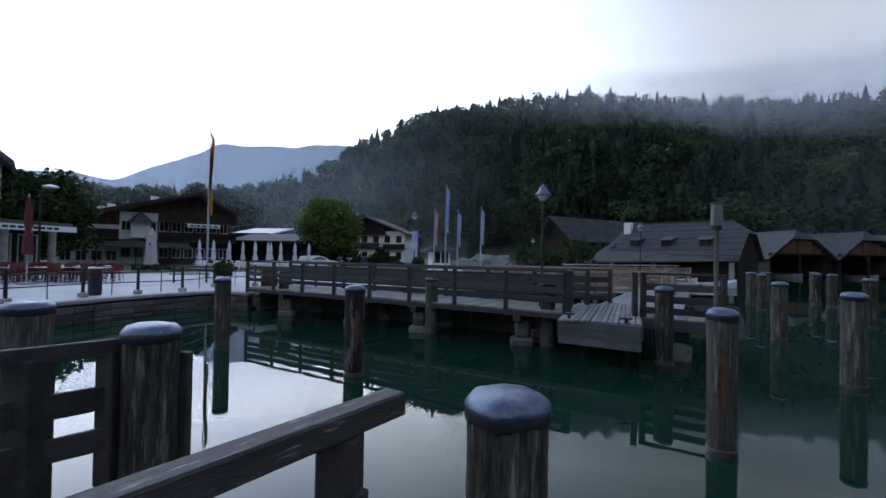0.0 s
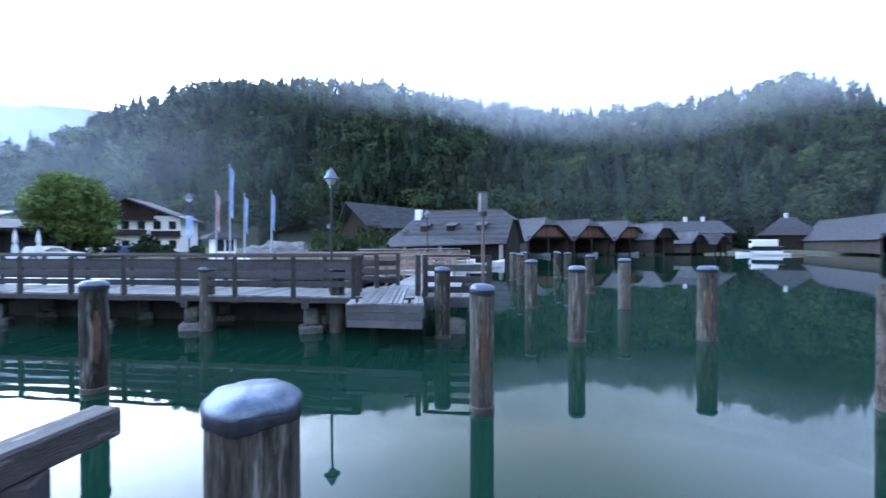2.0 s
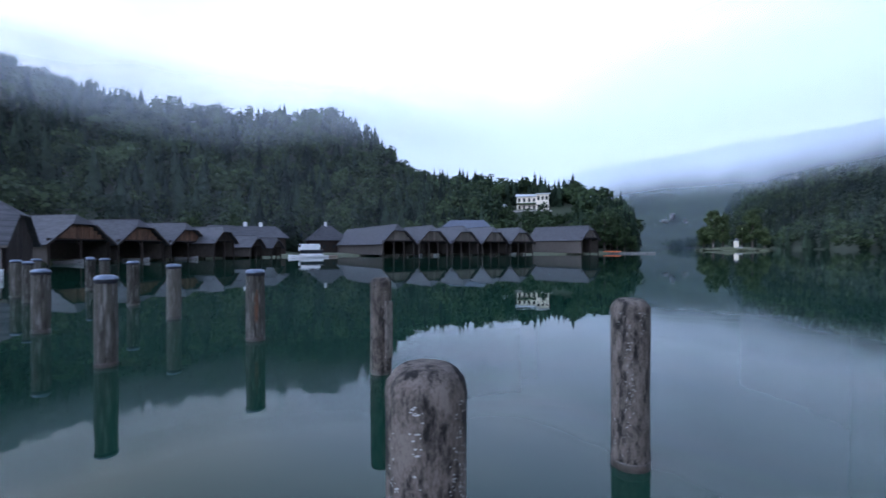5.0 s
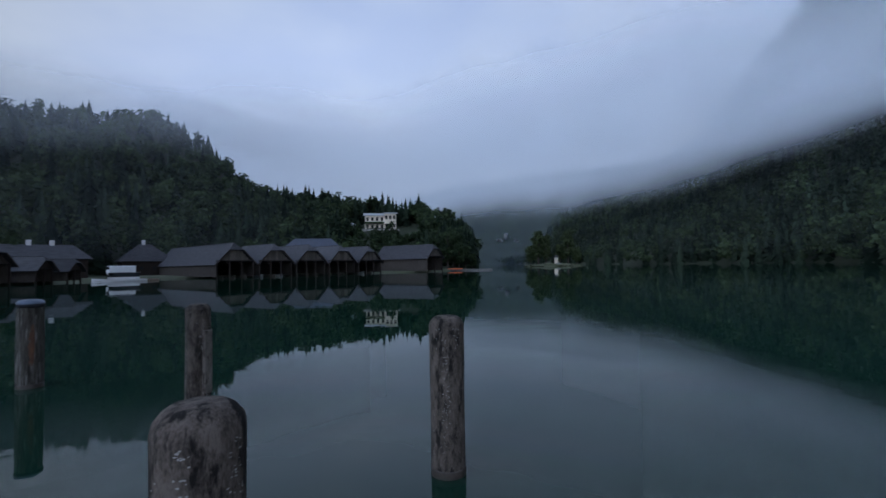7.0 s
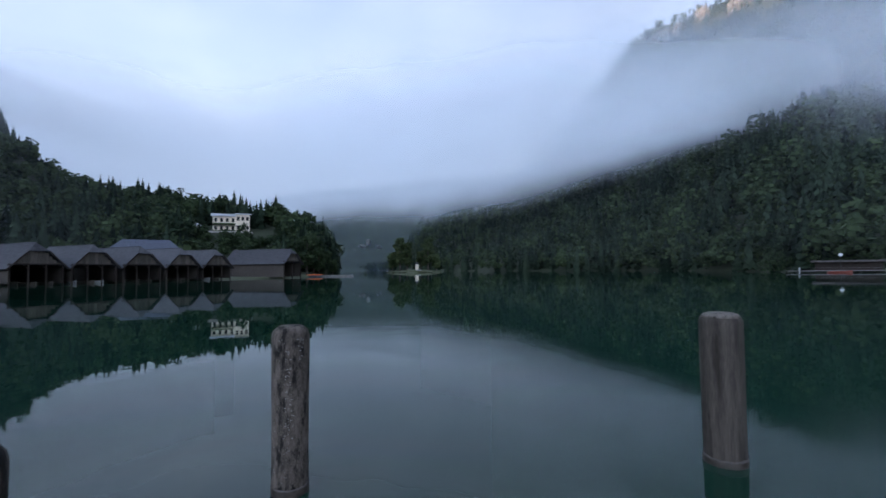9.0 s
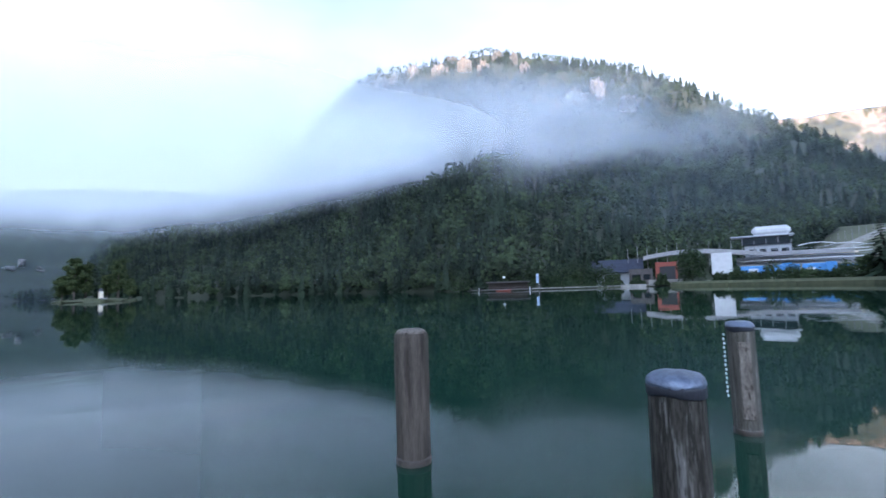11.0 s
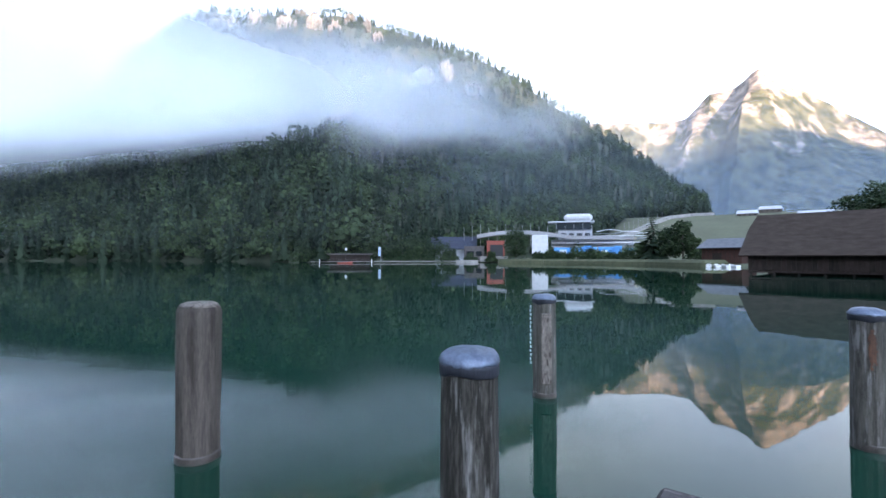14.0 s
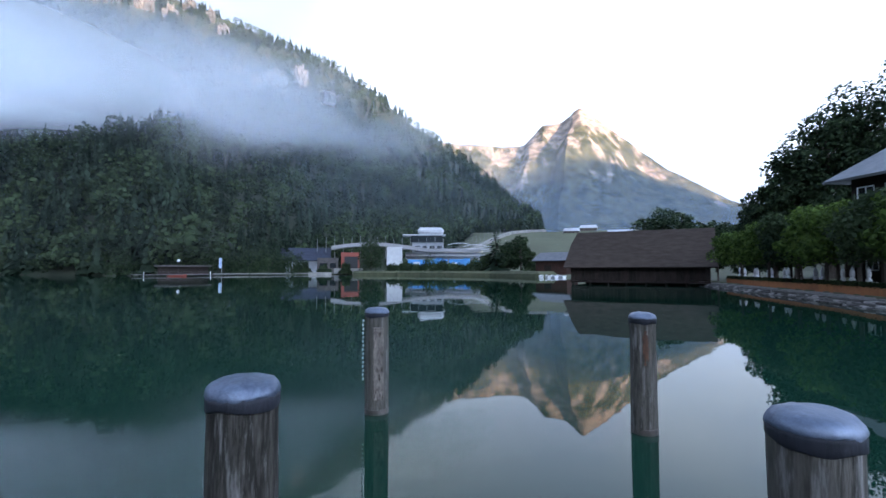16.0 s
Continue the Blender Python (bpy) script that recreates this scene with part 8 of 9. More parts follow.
islet()
for k, (s, r, h, w) in enumerate(((-100.9, 334, 25, 6.2), (-100.0, 336, 14, 4), (-101.8, 338, 22, 5), (-104.4, 334, 25, 5.8), (-103.5, 338, 15, 4), (-105.4, 337, 12, 3.4))):
    leafy_tree(at(s, r, 1.2), h, w, h * 0.10, M_ISLETLEAF, "tall light green tree on the islet", leaf=0.9, n=1800, seed=80 + k, group="islet trees")
ob = thing("wayside_shrine", Matrix.Translation(at(-103.0, 330, 1.8)), "small pale stone shrine on the islet", "shrine")
part("body", box((2.0, 2.0, 4.2), (0, 0, 2.1), 0.1), M_CREAM, ob)
part("roof", lathe([(1.8, 4.1), (0.9, 5.2), (0.05, 6.4)], 4, m=pose(0, 0, 0, 0, 0, 45)), M_SHINGLE, ob)
part("rock_step", box((5, 3, 1.2), (0, -1.2, -0.2), 0.3), M_ROCK, ob)

# ---- bob run and the far shore ----
M_BLUETARP = material("blue_tarpaulin", (0.03, 0.16, 0.42), (0.09, 0.28, 0.58), 0.5, scale=1, fine=6, bump=0.2)
M_REDPANEL = material("red_cladding", (0.15, 0.03, 0.02), (0.25, 0.05, 0.03), 0.5, scale=1, fine=8, bump=0.1)
M_GREYPANEL = material("grey_cladding", (0.24, 0.26, 0.29), (0.36, 0.38, 0.41), 0.8, spec=0.2, scale=0.6, fine=6, bump=0.1)
M_PALEPANEL = material("pale_cladding", (0.38, 0.39, 0.41), (0.55, 0.56, 0.58), 0.5, scale=0.6, fine=6, bump=0.1)
M_SHOREPATH = material("pale_gravel", (0.14, 0.138, 0.13), (0.30, 0.29, 0.275), 0.9, scale=0.3, fine=4, bump=0.4)


def face_box(ob, name, s0, s1, r, z0, z1, mat, deep=6.0, bevel=0.05, label=""):
    """A block between two sides at a distance, facing the lake."""
    a, b = at(s0, r), at(s1, r)
    L = (b - a).length
    m = Matrix.Translation((a.x, a.y, 0)) @ pose(0, 0, 0, 0, 0, plan_angle(a, b))
    o = part(name, box((L, deep, z1 - z0), (L / 2, deep / 2, (z0 + z1) / 2), bevel), mat, ob, label)
    o.matrix_basis = m
    return o


def bathing_dock():
    ob = thing("bathing_jetty", Matrix(), "pale timber jetty with slim railings on the far shore", "jetty")
    a, b = at(-143.0, 190), at(-151.5, 196)
    d = b - a
    part("deck", beam((a.x, a.y, 0.6), (b.x, b.y, 0.6), 2.2, 0.2), M_DECK, ob)
    for k in range(9):
        p = a + d * k / 8
        part("pile", lathe([(0.18, -2), (0.18, 0.6)], 8, m=Matrix.Translation(p)), M_DARKWOOD, ob)
        part("rail_post", box((0.07, 0.07, 0.9), (p.x, p.y, 1.1)), M_FASCIA, ob)
    part("rail", beam((a.x, a.y, 1.54), (b.x, b.y, 1.54), 0.05, 0.05), M_FASCIA, ob)
    for s in (-144.0, -150.2):
        p = at(s, 190)
        part("mooring_post", lathe([(0.12, -1), (0.12, 1.5), (0.05, 1.6)], 10, m=Matrix.Translation(p)), M_WHITEPAINT, ob, "white mooring post")
    return ob


bathing_dock()
boat(at(-147.0, 187), plan_angle(at(-143, 190), at(-151.5, 196)), 6, 2.0, "small reddish motor boat at the jetty", M_REDPANEL, M_LIGHTWOOD, False)
ob = thing("beach_hut", Matrix(), "long low dark hut with a flat roof behind the jetty", "hut")
face_box(ob, "wall", -145.2, -150.0, 200, 0.6, 3.4, M_DARKWOOD)
face_box(ob, "roof", -144.9, -150.3, 199, 3.4, 4.0, M_ROOFDARK, 8)
ob = thing("lamp_globe", Matrix.Translation(at(-147.1, 192, 0.8)), "white globe lamp on a post by the jetty", "lamp")
part("pole", lathe([(0.08, 0), (0.06, 4.2)], 8), M_BLACKIRON, ob)
part("globe", lathe([(0.1, 4.2), (0.45, 4.5), (0.55, 4.8), (0.4, 5.15), (0.05, 5.3)], 12), M_WHITEPAINT, ob, smooth=True)
ob = thing("banner", Matrix.Translation(at(-151.3, 196, 0.6)), "blue and white banner on a mast by the shore", "banner")
part("mast", lathe([(0.08, 0), (0.06, 6.2)], 8), M_GALV, ob)
part("cloth", box((1.1, 0.06, 3.8), (0.6, 0, 4.2), 0.02), M_FLAGBLUE, ob)


def shore_bank():
    """The pale waterside path and grassy bank of the far shore."""
    ob = thing("shore_path", Matrix(), "pale waterside path on the grassy far shore", "path", kind="structure")
    pts = [at(-150.5, 199), at(-156, 202), at(-161, 212), at(-166, 214)]
    for p, q in zip(pts, pts[1:]):
        part("path", beam((p.x, p.y, 0.62), (q.x, q.y, 0.62), 1.7, 0.4, 0.1), M_SHOREPATH, ob)
    face_box(ob, "boat_ramp", -163.6, -167.0, 214, 0.2, 2.8, M_SHOREPATH, 10)
    face_box(ob, "landing_steps", -160.6, -163.3, 206, -0.2, 1.1, M_SHOREPATH, 5)
    return ob


shore_bank()


def bob_run():
    ob = thing("bob_run", Matrix(), "modern bob run start building in grey, white and red", "building")
    face_box(ob, "club_house_wall", -158.0, -162.6, 238, 0.8, 6.4, M_GREYPANEL, 10)
    a, b = at(-156.8, 236), at(-163.2, 236)
    part("club_house_roof", sheet([((a.x, a.y, 6.8), (b.x, b.y, 6.8), (b.x * 1.05, b.y * 1.05, 13.4), (a.x * 1.05, a.y * 1.05, 13.4))], 0.4), material("blue_grey_roof", (0.022, 0.026, 0.040), (0.048, 0.055, 0.08), 0.75, spec=0.2, scale=0.6, fine=5, bump=0.2), ob, "blue-grey roof")
    face_box(ob, "low_block", -161.6, -164.1, 232, 0.8, 8.0, M_ROOFDARK, 10)
    face_box(ob, "red_portal", -164.4, -166.6, 229, 1.0, 10.6, M_REDPANEL, 8, label="red clad portal")
    # solid near-black block painting the shade in the portal's opening
    face_box(ob, "portal_opening", -164.8, -166.4, 228.8, 1.5, 8.6, M_BLACKIRON, 2, 0.02)
    face_box(ob, "white_block", -169.9, -171.8, 226, 4.2, 13.2, M_PALEPANEL, 8, label="white rendered block")
    # curved roof deck
    bm = bmesh.new()
    n = 24
    rings = []
    for k in range(n + 1):
        f = k / n
        top = 13.4 + 3.4 * math.sin(math.pi * min(1, f * 1.5 + 0.05)) * (1 - f * 0.5)
        q = [at(-163.2 - 18.4 * f, 236 + 14 * f + d, z) for d, z in ((0, top - 1.8), (0, top), (9, top + 0.4), (9, top - 1.8))]
        rings.append([bm.verts.new(p) for p in q])
    for low, high in zip(rings, rings[1:]):
        for j in range(4):
            bm.faces.new((low[j], high[j], high[(j + 1) % 4], low[(j + 1) % 4]))
    bm.faces.new(rings[0])
    bm.faces.new(list(reversed(rings[-1])))
    bmesh.ops.recalc_face_normals(bm, faces=bm.faces)
    part("curved_roof", bm, M_CANOPY, ob, "curved grey roof band")
    face_box(ob, "long_wall", -172.2, -181.5, 252, 8.2, 11.6, M_GREYPANEL, 4)
    face_box(ob, "long_parapet", -177.0, -181.8, 250, 11.4, 12.2, M_CREAM, 2)
    face_box(ob, "white_track", -172.4, -183.2, 247, 7.4, 8.0, M_SHOREPATH, 3)
    for s0, s1, z0, z1 in ((-172.5, -174.6, 4.0, 7.4), (-174.9, -177.4, 4.2, 7.6), (-177.6, -180.1, 3.8, 7.6), (-180.4, -182.4, 3.9, 6.6)):
        face_box(ob, "tarpaulin", s0, s1, 243, z0, z1, M_BLUETARP, 2, 0.2, "blue tarpaulin screen")
    face_box(ob, "tower_base", -173.0, -176.9, 262, 10, 18.0, M_GREYPANEL, 8)
    face_box(ob, "tower_glazing", -172.8, -176.8, 261, 17.6, 21.4, M_GLASS, 2)
    face_box(ob, "tower_roof", -171.8, -177.2, 260, 21.4, 22.1, M_PALEPANEL, 10, 0.2, "white flat roof")
    face_box(ob, "tower_cabin", -173.7, -177.0, 263, 22.1, 26.4, M_PALEPANEL, 6, 1.6, "white rounded control cabin")
    for k in range(16):
        p = at(-161.6 - k * 1.02, 244)
        part("mast", lathe([(0.16, 8), (0.11, 18.4 + (k % 3) * 0.8)], 6, m=Matrix.Translation(p)), M_CANOPY, ob, "thin grey lighting mast")
    # open decks: pale slabs, dark gaps and slim posts
    for s0, s1, r, z in ((-171.9, -182.6, 249.5, 13.0), (-172.2, -183.0, 247.5, 9.6), (-176.6, -182.8, 251, 11.9)):
        face_box(ob, "deck_edge", s0, s1, r, z, z + 0.5, M_PALEPANEL, 3, 0.1)
        n = int((s0 - s1) / 0.45)
        for k in range(n + 1):
            p = at(s0 + (s1 - s0) * k / n, r + 0.3)
            part("deck_post", box((0.09, 0.09, 1.0), (p.x, p.y, z + 0.95)), M_GREYPANEL, ob)
        face_box(ob, "deck_rail", s0, s1, r, z + 1.4, z + 1.5, M_GREYPANEL, 0.2, 0.02)
    for k, (s0, s1, z0, z1, mat) in enumerate(((-173.2, -174.0, 4.4, 6.2, M_PALEPANEL), (-176.0, -176.9, 4.6, 8.2, M_BLUETARP), (-177.9, -178.6, 4.0, 5.8, M_WHITEPAINT), (-179.4, -180.2, 4.2, 8.0, M_BLUETARP), (-181.0, -181.9, 3.6, 5.6, M_WHITEPAINT))):
        face_box(ob, "site_cabin", s0, s1, 241, z0, z1, mat, 3, 0.15, "site cabin wrapped in sheeting")
    # rippling pale canopies beside the tower
    for k in range(3):
        bmv = bmesh.new()
        line = []
        for i in range(13):
            f = i / 12
            z = 16.4 + 1.1 * math.sin(math.pi * f) - 0.8 * k
            p0, p1 = at(-177.4 - 2.0 * k - 3.0 * f, 266 + 4 * k, z), at(-177.4 - 2.0 * k - 3.0 * f, 274 + 4 * k, z + 0.6)
            line.append([bmv.verts.new(q) for q in (p0, p1, p1 - Vector((0, 0, 0.25)), p0 - Vector((0, 0, 0.25)))])
        for u, v in zip(line, line[1:]):
            for j in range(4):
                bmv.faces.new((u[j], v[j], v[(j + 1) % 4], u[(j + 1) % 4]))
        bmv.faces.new(line[0])
        bmv.faces.new(list(reversed(line[-1])))
        bmesh.ops.recalc_face_normals(bmv, faces=bmv.faces)
        part("canopy_wave", bmv, M_PALEPANEL, ob, "white rippling canopy")
    for k in range(4):
        face_box(ob, "tower_window", -173.4 - k * 0.9, -174.0 - k * 0.9, 261.6, 12.4, 15.6, M_GLASS, 1, 0.05)
    face_box(ob, "lower_window", -161.9, -162.8, 231.8, 3.0, 5.4, M_GLASS, 1, 0.05)
    face_box(ob, "lower_window", -163.1, -163.8, 231.8, 3.0, 5.4, M_GLASS, 1, 0.05)
    return ob


bob_run()


def track():
    """The pale ribbon of the bob track climbing the meadow."""
    ob = thing("bob_track", Matrix(), "pale concrete bob track climbing the green meadow", "track")
    path = [(-176.5, 268, 0.5), (-178.5, 285, 1.2), (-180.2, 305, 1.6), (-182.0, 335, 1.6), (-183.6, 370, 1.8), (-185.2, 400, 2.2), (-187.2, 412, 1.4), (-189.5, 416, 1.0)]
    for (s0, r0, h0), (s1, r1, h1) in zip(path, path[1:]):
        p, q = at(s0, r0), at(s1, r1)
        z0, z1 = (float(land_height(np.array([s]), np.array([r]))[0]) for s, r in ((s0, r0), (s1, r1)))
        part("wall_section", beam((p.x, p.y, z0 + h0 * 0.4), (q.x, q.y, z1 + h1 * 0.4), 3.0, 2.2 + h0 * 0.4, 0.2), M_SHOREPATH, ob)
    return ob


track()
for k in range(14):
    s, r = -178.0 - k * 0.5, 292 + k * 7
    z = float(land_height(np.array([s]), np.array([r]))[0])
    o = thing("light_mast", Matrix.Translation(at(s, r, z)), "thin steel light mast beside the bob track", "mast", "light masts")
    part("pole", lathe([(0.12, -0.5), (0.09, 6.5)], 6), M_CANOPY, o)
    part("head", box((0.4, 0.25, 0.16), (0, 0, 6.5), 0.03), M_GALV, o)


M_BARNWOOD = material("dark_red_boarding", (0.022, 0.012, 0.010), (0.075, 0.036, 0.028), 0.85, spec=0.2, scale=1.2, fine=12, stretch=(4, 4, 0.8), bump=0.5, vary=0.1)


M_BARNROOF = material("blue_grey_barn_roof", (0.075, 0.08, 0.092), (0.16, 0.168, 0.185), 0.7, scale=1, fine=9, bump=0.4)


def shore_barn():
    a, b = at(-188.2, 140), at(-191.8, 136)
    L = (b - a).length
    ob = thing("barn", Matrix.Translation((a.x, a.y, 0.8)) @ pose(0, 0, 0, 0, 0, plan_angle(a, b)), "small dark red-brown timber barn with a grey roof by the shore", "barn")
    part("wall", box((L, 0.2, 4.2), (L / 2, 0, 2.1)), M_BARNWOOD, ob)
    part("wall", box((L, 0.2, 4.2), (L / 2, 8, 2.1)), M_BARNWOOD, ob)
    for x in (0.1, L - 0.1):
        part("side_wall", box((0.2, 7.8, 4.2), (x, 4, 2.1)), M_BARNWOOD, ob)
    for y0, y1 in ((-1.2, 4.0), (9.2, 4.0)):
        part("roof", sheet([((-0.9, y0, 4.0), (L + 0.9, y0, 4.0), (L + 0.5, y1, 6.5), (-0.5, y1, 6.5))], 0.2), M_BARNROOF, ob)
    part("door", box((2.2, 0.1, 2.6), (L * 0.4, -0.13, 1.3)), M_DARKWOOD, ob, "dark double door")
    for k in range(9):
        part("board_strip", box((0.08, 0.05, 4.0), (L * (k + 0.5) / 9, -0.12, 2.1)), M_DARKWOOD, ob)
    return ob


shore_barn()
for k in range(4):
    boat(at(-188.8 - k * 0.75, 126, 0.1), plan_angle((0, 0), at(-190, 1)) + 8 * k, 4.5, 1.4, "small white rowing boat on the far bank", M_WHITEPAINT, M_LIGHTWOOD, group="rowing boats")
for k, (s0, s1, r) in enumerate(((-193.5, -195.4, 420), (-196.6, -199.6, 380), (-200.5, -202.6, 410), (-191.6, -193.4, 400))):
    z = float(land_height(np.array([s0]), np.array([r]))[0])
    plain_house(at(s0, r), at(s1, r), 7, 2.6, 5.0, M_GREYWOOD, M_ROOFPALE, "grey timber farmhouse with a pale roof on the meadow", base=z - 0.5, hip=0.4, cols=4)


# trees and bushes on the far shore
lone_conifer(at(-183.4, 166, 0.6), 16.5, "dark larch tree on the far bank", 11, 0.33)
leafy_tree(at(-184.8, 165, 0.6), 11, 4.6, 0.8, M_DARKLEAF, "broad green tree on the far bank", leaf=0.42, n=2600, seed=101)
leafy_tree(at(-186.4, 163, 0.6), 13.5, 4.4, 1.0, M_DARKLEAF, "broad green tree on the far bank", leaf=0.42, n=2400, seed=102)
leafy_tree(at(-182.3, 168, 0.6), 7, 3.0, 0.4, M_BROADLEAF, "broad green tree on the far bank", leaf=0.4, n=1800, seed=103)
leafy_tree(at(-187.4, 160, 0.6), 8, 3.0, 0.4, M_BROADLEAF, "broad green tree on the far bank", leaf=0.4, n=1800, seed=104)
leafy_tree(at(-168.0, 205, 0.6), 14.5, 6.4, 0.8, M_DARKLEAF, "open-crowned dark tree before the bob run", leaf=0.42, n=2600, seed=105, lobes=22)
for k, (s, r, w, h) in enumerate(((-175.2, 186, 9, 6.5), (-176.8, 186, 7, 5), (-173.6, 188, 6, 3.5), (-154.0, 206, 11, 11), (-156.2, 208, 13, 13.5), (-158.6, 210, 11, 11), (-152.4, 207, 7, 8),
                                  (-159.4, 216, 6, 4.5), (-170.6, 200, 6, 3.6), (-165.0, 212, 5, 4.4), (-172.2, 192, 7, 5), (-178.0, 182, 8, 5), (-180.8, 176, 7, 6), (-162.4, 214, 6, 3.6), (-160.2, 214, 5, 5), (-179.5, 176, 7, 3), (-165.2, 216, 5, 1.8), (-189.2, 150, 8, 5), (-149.5, 214, 12, 8), (-146.0, 212, 12, 9), (-142, 216, 12, 10))):
    bush(at(s, r, 0.5), w, h, M_DARKLEAF if h > 7 else M_BROADLEAF, "rounded dark green bush on the far bank", 130 + k, n=1500, leaf=0.36)
bank = thing("grass_bank", Matrix(), "grassy bank along the far shore", "bank", kind="structure")
pts = [at(-166.5, 203), at(-172, 190), at(-178, 178), at(-184, 160), at(-190, 136)]
for p, q in zip(pts, pts[1:]):
    part("bank_section", beam((p.x, p.y, 0.4), (q.x, q.y, 0.4), 10, 2.6, 0.8), M_GROUND, bank)

# ---- beer garden on the right shore ----
M_ORANGE = material("orange_planter", (0.20, 0.075, 0.025), (0.36, 0.14, 0.045), 0.7, scale=2, fine=14, bump=0.3, vary=0.2)
SHORE = [at(-204.6, 80), at(-206.2, 71), at(-209.5, 56.5), at(-213.5, 46.5), at(-217.5, 38.5), at(-221, 33.5), at(-227, 28), at(-245, 20)]
garden = thing("garden_terrace", Matrix(), "gravel beer garden terrace on a dry stone bank", "terrace", kind="structure")
part("terrace", slab([(p.x - 1.2, p.y) for p in SHORE] + [(-60, -8), (-70, -60), (-50, -78)], 0.05, 0.42), M_SHOREPATH, garden)
rnd = random.Random(77)
stones = []
for k in range(5):
    bm = bmesh.new()
    bmesh.ops.create_cube(bm, size=1.0)
    bmesh.ops.bevel(bm, geom=list(bm.edges), offset=0.16, segments=1, affect="EDGES")
    for v in bm.verts:
        v.co += Vector([rnd.uniform(-0.09, 0.09) for _ in range(3)])
    me = bpy.data.meshes.new("bank_stone")
    bm.to_mesh(me)
    bm.free()
    me.materials.append(M_STONE if k < 4 else M_CONCRETE)
    stones.append(me)
count = 0
for p, q in zip(SHORE[1:], SHORE[2:]):
    d = q - p
    o = Vector((-d.y, d.x, 0)).normalized()
    if o.x > 0:
        o = -o
    n = int(d.length / 0.55)
    for row in range(3):
        for k in range(n):
            if count > 295:
                break
            s = new("bank_stone", stones[rnd.randrange(5)])
            s.parent = garden
            c = p + d * ((k + 0.5 * (row % 2) + rnd.uniform(0, 0.3)) / n) + o * (0.28 * row - 0.2)
            s.matrix_basis = Matrix.Translation((c.x, c.y, 0.0 + row * 0.14)) @ pose(0, 0, 0, rnd.uniform(-5, 5), rnd.uniform(-5, 5), plan_angle(p, q) + rnd.uniform(-8, 8)) @ Matrix.Diagonal((rnd.uniform(0.65, 1.15), rnd.uniform(0.4, 0.6), rnd.uniform(0.13, 0.21), 1))
            count += 1


def planter_box(m, L):
    ob = thing("planter_box", m, "orange-brown wooden planter box with dark greenery", "planter", "planter boxes")
    part("trough", box((L, 0.4, 0.62), (0, 0, 0.31), 0.02), M_ORANGE, ob)
    rng = np.random.default_rng(3)
    c = rng.uniform(-1, 1, (420, 3)) * np.array([L * 0.48, 0.2, 0.17]) + np.array([0, 0, 0.74])
    u, v = rng.normal(size=(420, 3)) * 0.06, rng.normal(size=(420, 3)) * 0.06
    mesh_part("greenery", np_mesh("greenery", np.stack([c + u, c + v, c - u, c - v], 1).reshape(-1, 3), np.arange(1680).reshape(-1, 4), M_BROADLEAF), None, ob)
    return ob


PL = [p + Vector((-2.4, 0.4, 0)) for p in SHORE[1:]]
first_box = None
gpar = parasol(PL[0] + Vector((-1.5, 0, 0.55)), 1.95, "closed white parasol in the beer garden", M_CLOTH, "beer garden parasols", 5)
for seg, (p, q) in enumerate(zip(PL, PL[1:])):
    d = q - p
    n = max(1, round(d.length / 2.3))
    for k in range(n):
        c = p + d * ((k + 0.5) / n)
        m = Matrix.Translation((c.x, c.y, 0.42)) @ pose(0, 0, 0, 0, 0, plan_angle(p, q))
        if first_box is None:
            first_box = planter_box(m, 2.2)
        else:
            copy_thing(first_box, m)
        c2 = c + Vector((-1.6 - 0.5 * (k % 2), 0.3, 0))
        copy_thing(gpar, Matrix.Translation((c2.x, c2.y, 0.42)) @ pose(0, 0, 0, 0, 0, 70 * k))
        if k % 2 == 0:
            o = thing("beer_table", Matrix.Translation((c2.x - 1.4, c2.y, 0.42)) @ pose(0, 0, 0, 0, 0, plan_angle(p, q)), "timber beer garden table with a white cloth", "table", "beer garden tables")
            part("tabletop", box((1.8, 0.75, 0.05), (0, 0, 0.75), 0.01), M_WHITEPAINT, o)
            part("cloth", box((1.84, 0.79, 0.3), (0, 0, 0.64), 0.02), M_CLOTH, o)
            for x in (-0.75, 0.75):
                part("leg", box((0.08, 0.6, 0.72), (x, 0, 0.36), 0.01), M_DARKWOOD, o)
for k, (s, d, h, r) in enumerate(((-207.2, 77, 5.6, 3.2), (-209.2, 67, 6.0, 3.4), (-211.4, 60, 6.3, 3.6), (-213.6, 54, 6.6, 3.6), (-215.6, 49.5, 6.6, 3.7), (-217.8, 45.5, 6.5, 3.8), (-220.2, 41.5, 6.5, 3.9), (-223, 38, 6.5, 4.0), (-216.6, 57, 7.0, 3.8), (-219.5, 50, 7.0, 4.0))):
    leafy_tree(at(s, d, 0.5), h, r, 2.3, M_BRIGHTLEAF if k % 3 else M_BROADLEAF, "chestnut tree with a low clipped crown in the beer garden", leaf=0.2, n=5200, seed=160 + k, lobes=24, group="beer garden trees", squash=0.8)


M_SLATE = material("weathered_slate_roof", (0.13, 0.14, 0.16), (0.25, 0.265, 0.29), 0.7, scale=1, fine=9, bump=0.5)


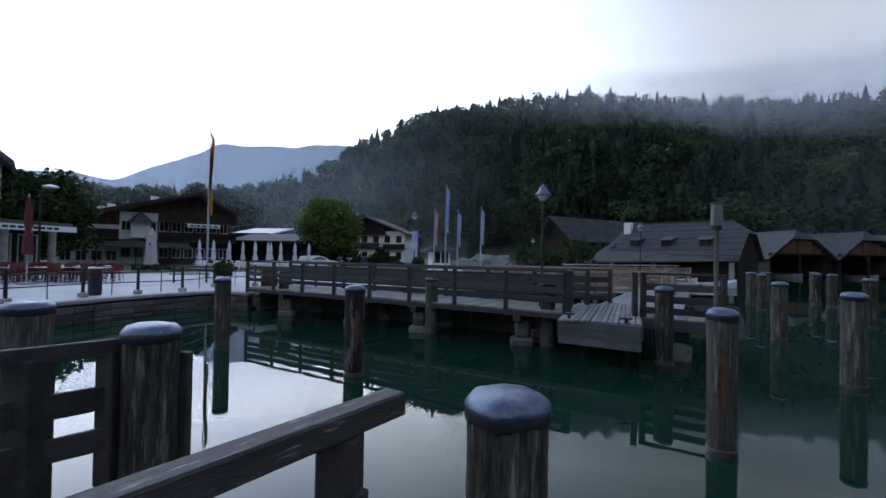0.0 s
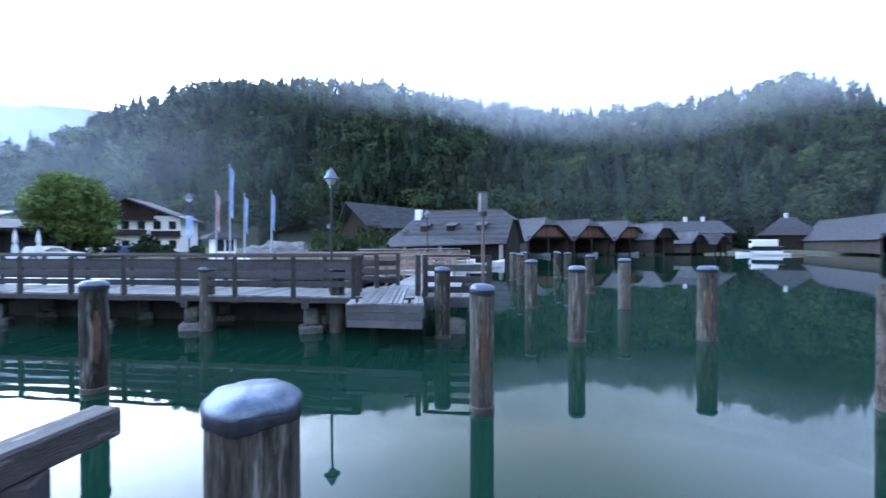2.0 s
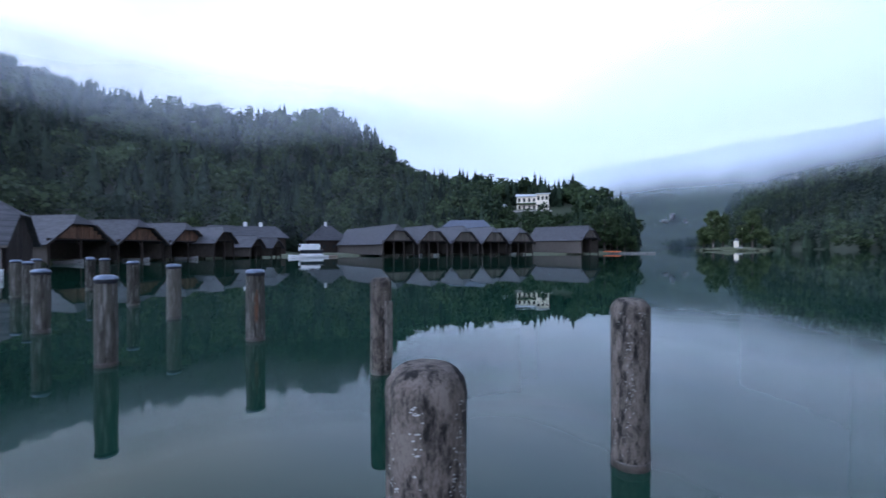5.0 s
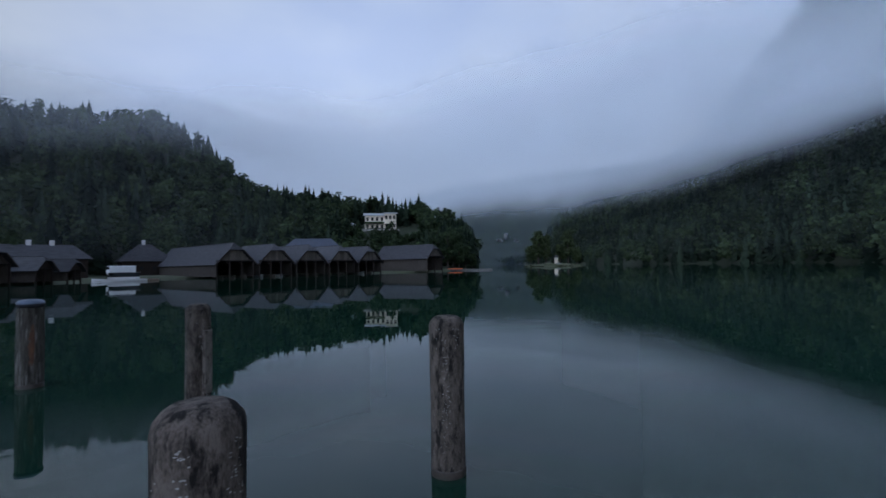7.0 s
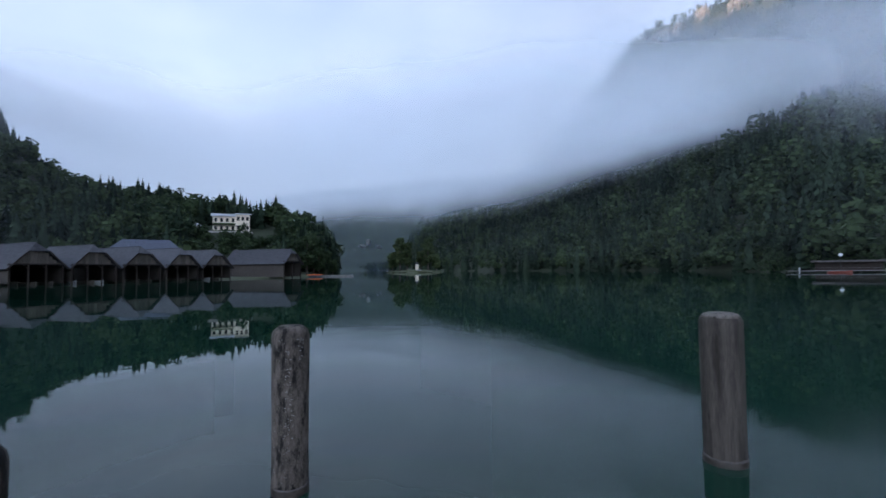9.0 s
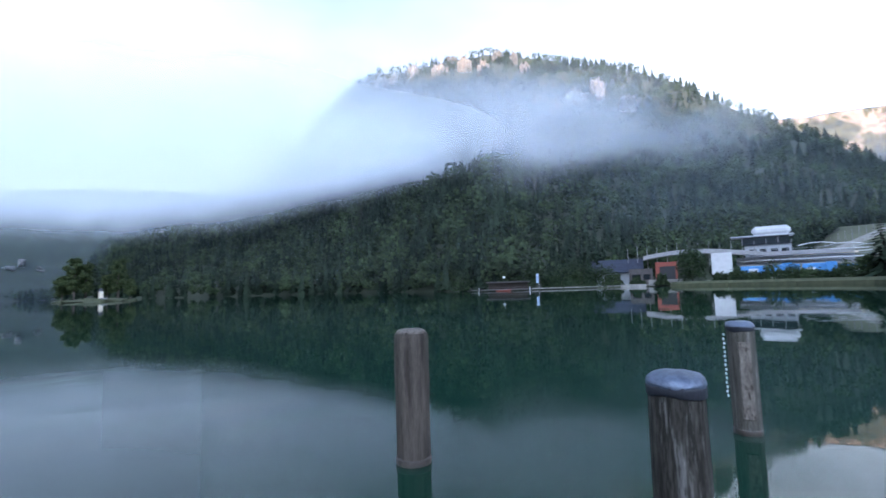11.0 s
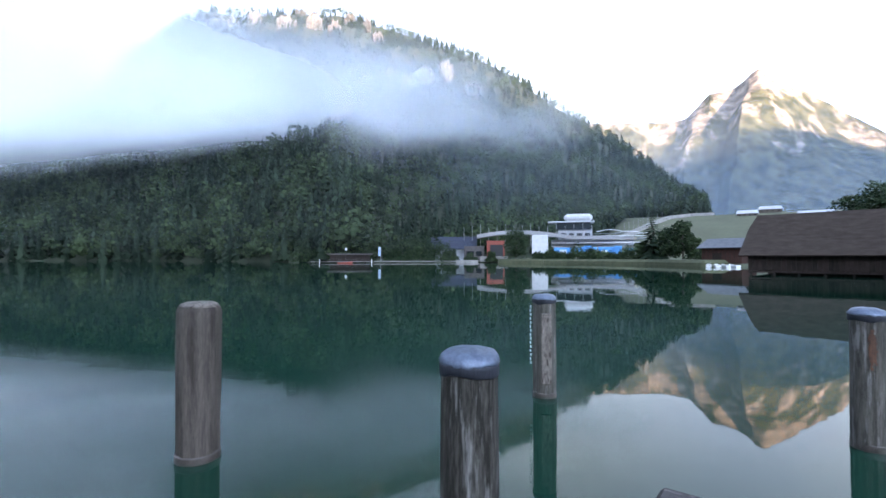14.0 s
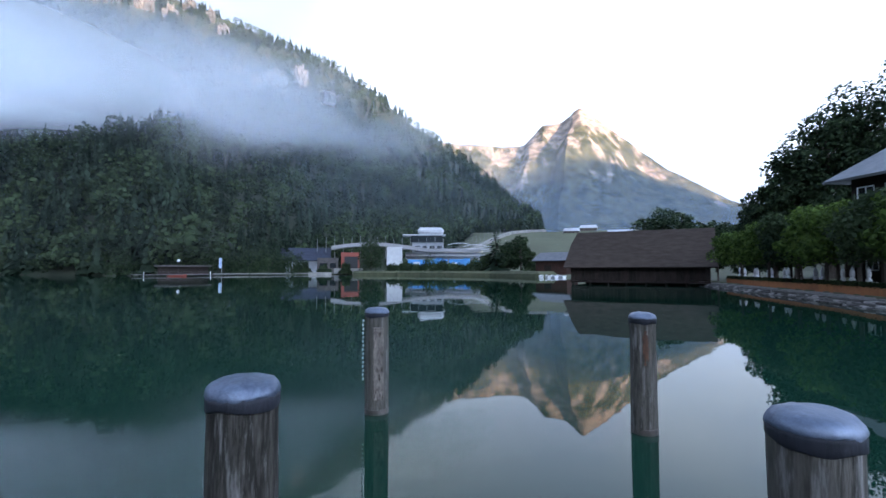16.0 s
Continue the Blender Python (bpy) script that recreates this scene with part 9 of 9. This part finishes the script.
def garden_house():
    a, b = at(-217.8, 56), at(-228, 49)
    L = (b - a).length
    ob = thing("house", Matrix.Translation((a.x, a.y, 0.5)) @ pose(0, 0, 0, 0, 0, plan_angle(a, b)), "dark timber house with white windows and a pale grey hipped roof", "house")
    wall_with_windows(ob, L, 0, 4.5, 0, M_DARKWOOD, 4, 1, (1.1, 1.3))
    wall_with_windows(ob, L, 4.5, 6.6, 0, M_DARKWOOD, 5, 1, (1.5, 1.25))
    wall_with_windows(ob, L, 6.6, 10.0, 0, M_DARKWOOD, 5, 1, (1.5, 1.3))
    part("side_wall", box((0.25, 9, 10.0), (0.12, 4.6, 4.3)), M_DARKWOOD, ob)
    o = 1.5
    part("roof", sheet([((-o, -o, 9.7), (L + o, -o, 9.7), (L, 4.5, 13.8), (2.0, 4.5, 13.8))], 0.25), M_SLATE, ob)
    part("roof", sheet([((-o, -o, 9.7), (2.0, 4.5, 13.8), (-o, 10, 9.7))], 0.25), M_SLATE, ob)
    return ob


garden_house()
for k, (s, r, h, w) in enumerate(((-210.8, 90, 11, 4.0), (-212.2, 84, 14, 4.6), (-214.0, 84, 19, 6.0), (-216.4, 84, 23, 7.0), (-219.4, 86, 27, 8.0), (-223, 84, 29, 8.5), (-213.4, 92, 15, 5), (-217.8, 92, 25, 7))):
    leafy_tree(at(s, r, 0.6), h, w, h * 0.06, M_DARKLEAF, "tall dark beech tree on the slope behind the garden", leaf=0.3, n=9000, seed=190 + k, lobes=30, group="tall beeches")
for k, (s, r, h, w) in enumerate(((-200.6, 150, 17, 6), (-202.4, 152, 20, 7), (-204.2, 150, 18, 6), (-205.8, 150, 15, 5), (-207.4, 148, 15, 5), (-209, 140, 13, 5))):
    leafy_tree(at(s, r, 0.6), h, w, h * 0.08, M_DARKLEAF, "dark green tree behind the boathouse", leaf=0.4, n=3600, seed=210 + k, group="trees behind the boathouse")
for k, (s, r, w, h) in enumerate(((-9.6, 66, 4, 3.4), (-11.4, 68, 5, 4.2), (-13.4, 66, 4.4, 3.2), (-15.2, 64, 4, 3.0), (-7.6, 66, 4, 2.8), (-5.4, 64, 5, 3.6))):
    bush(at(s, r, 0.6), w, h, M_BROADLEAF, "leafy green bush before the dark barn", 330 + k, n=1400, leaf=0.2)
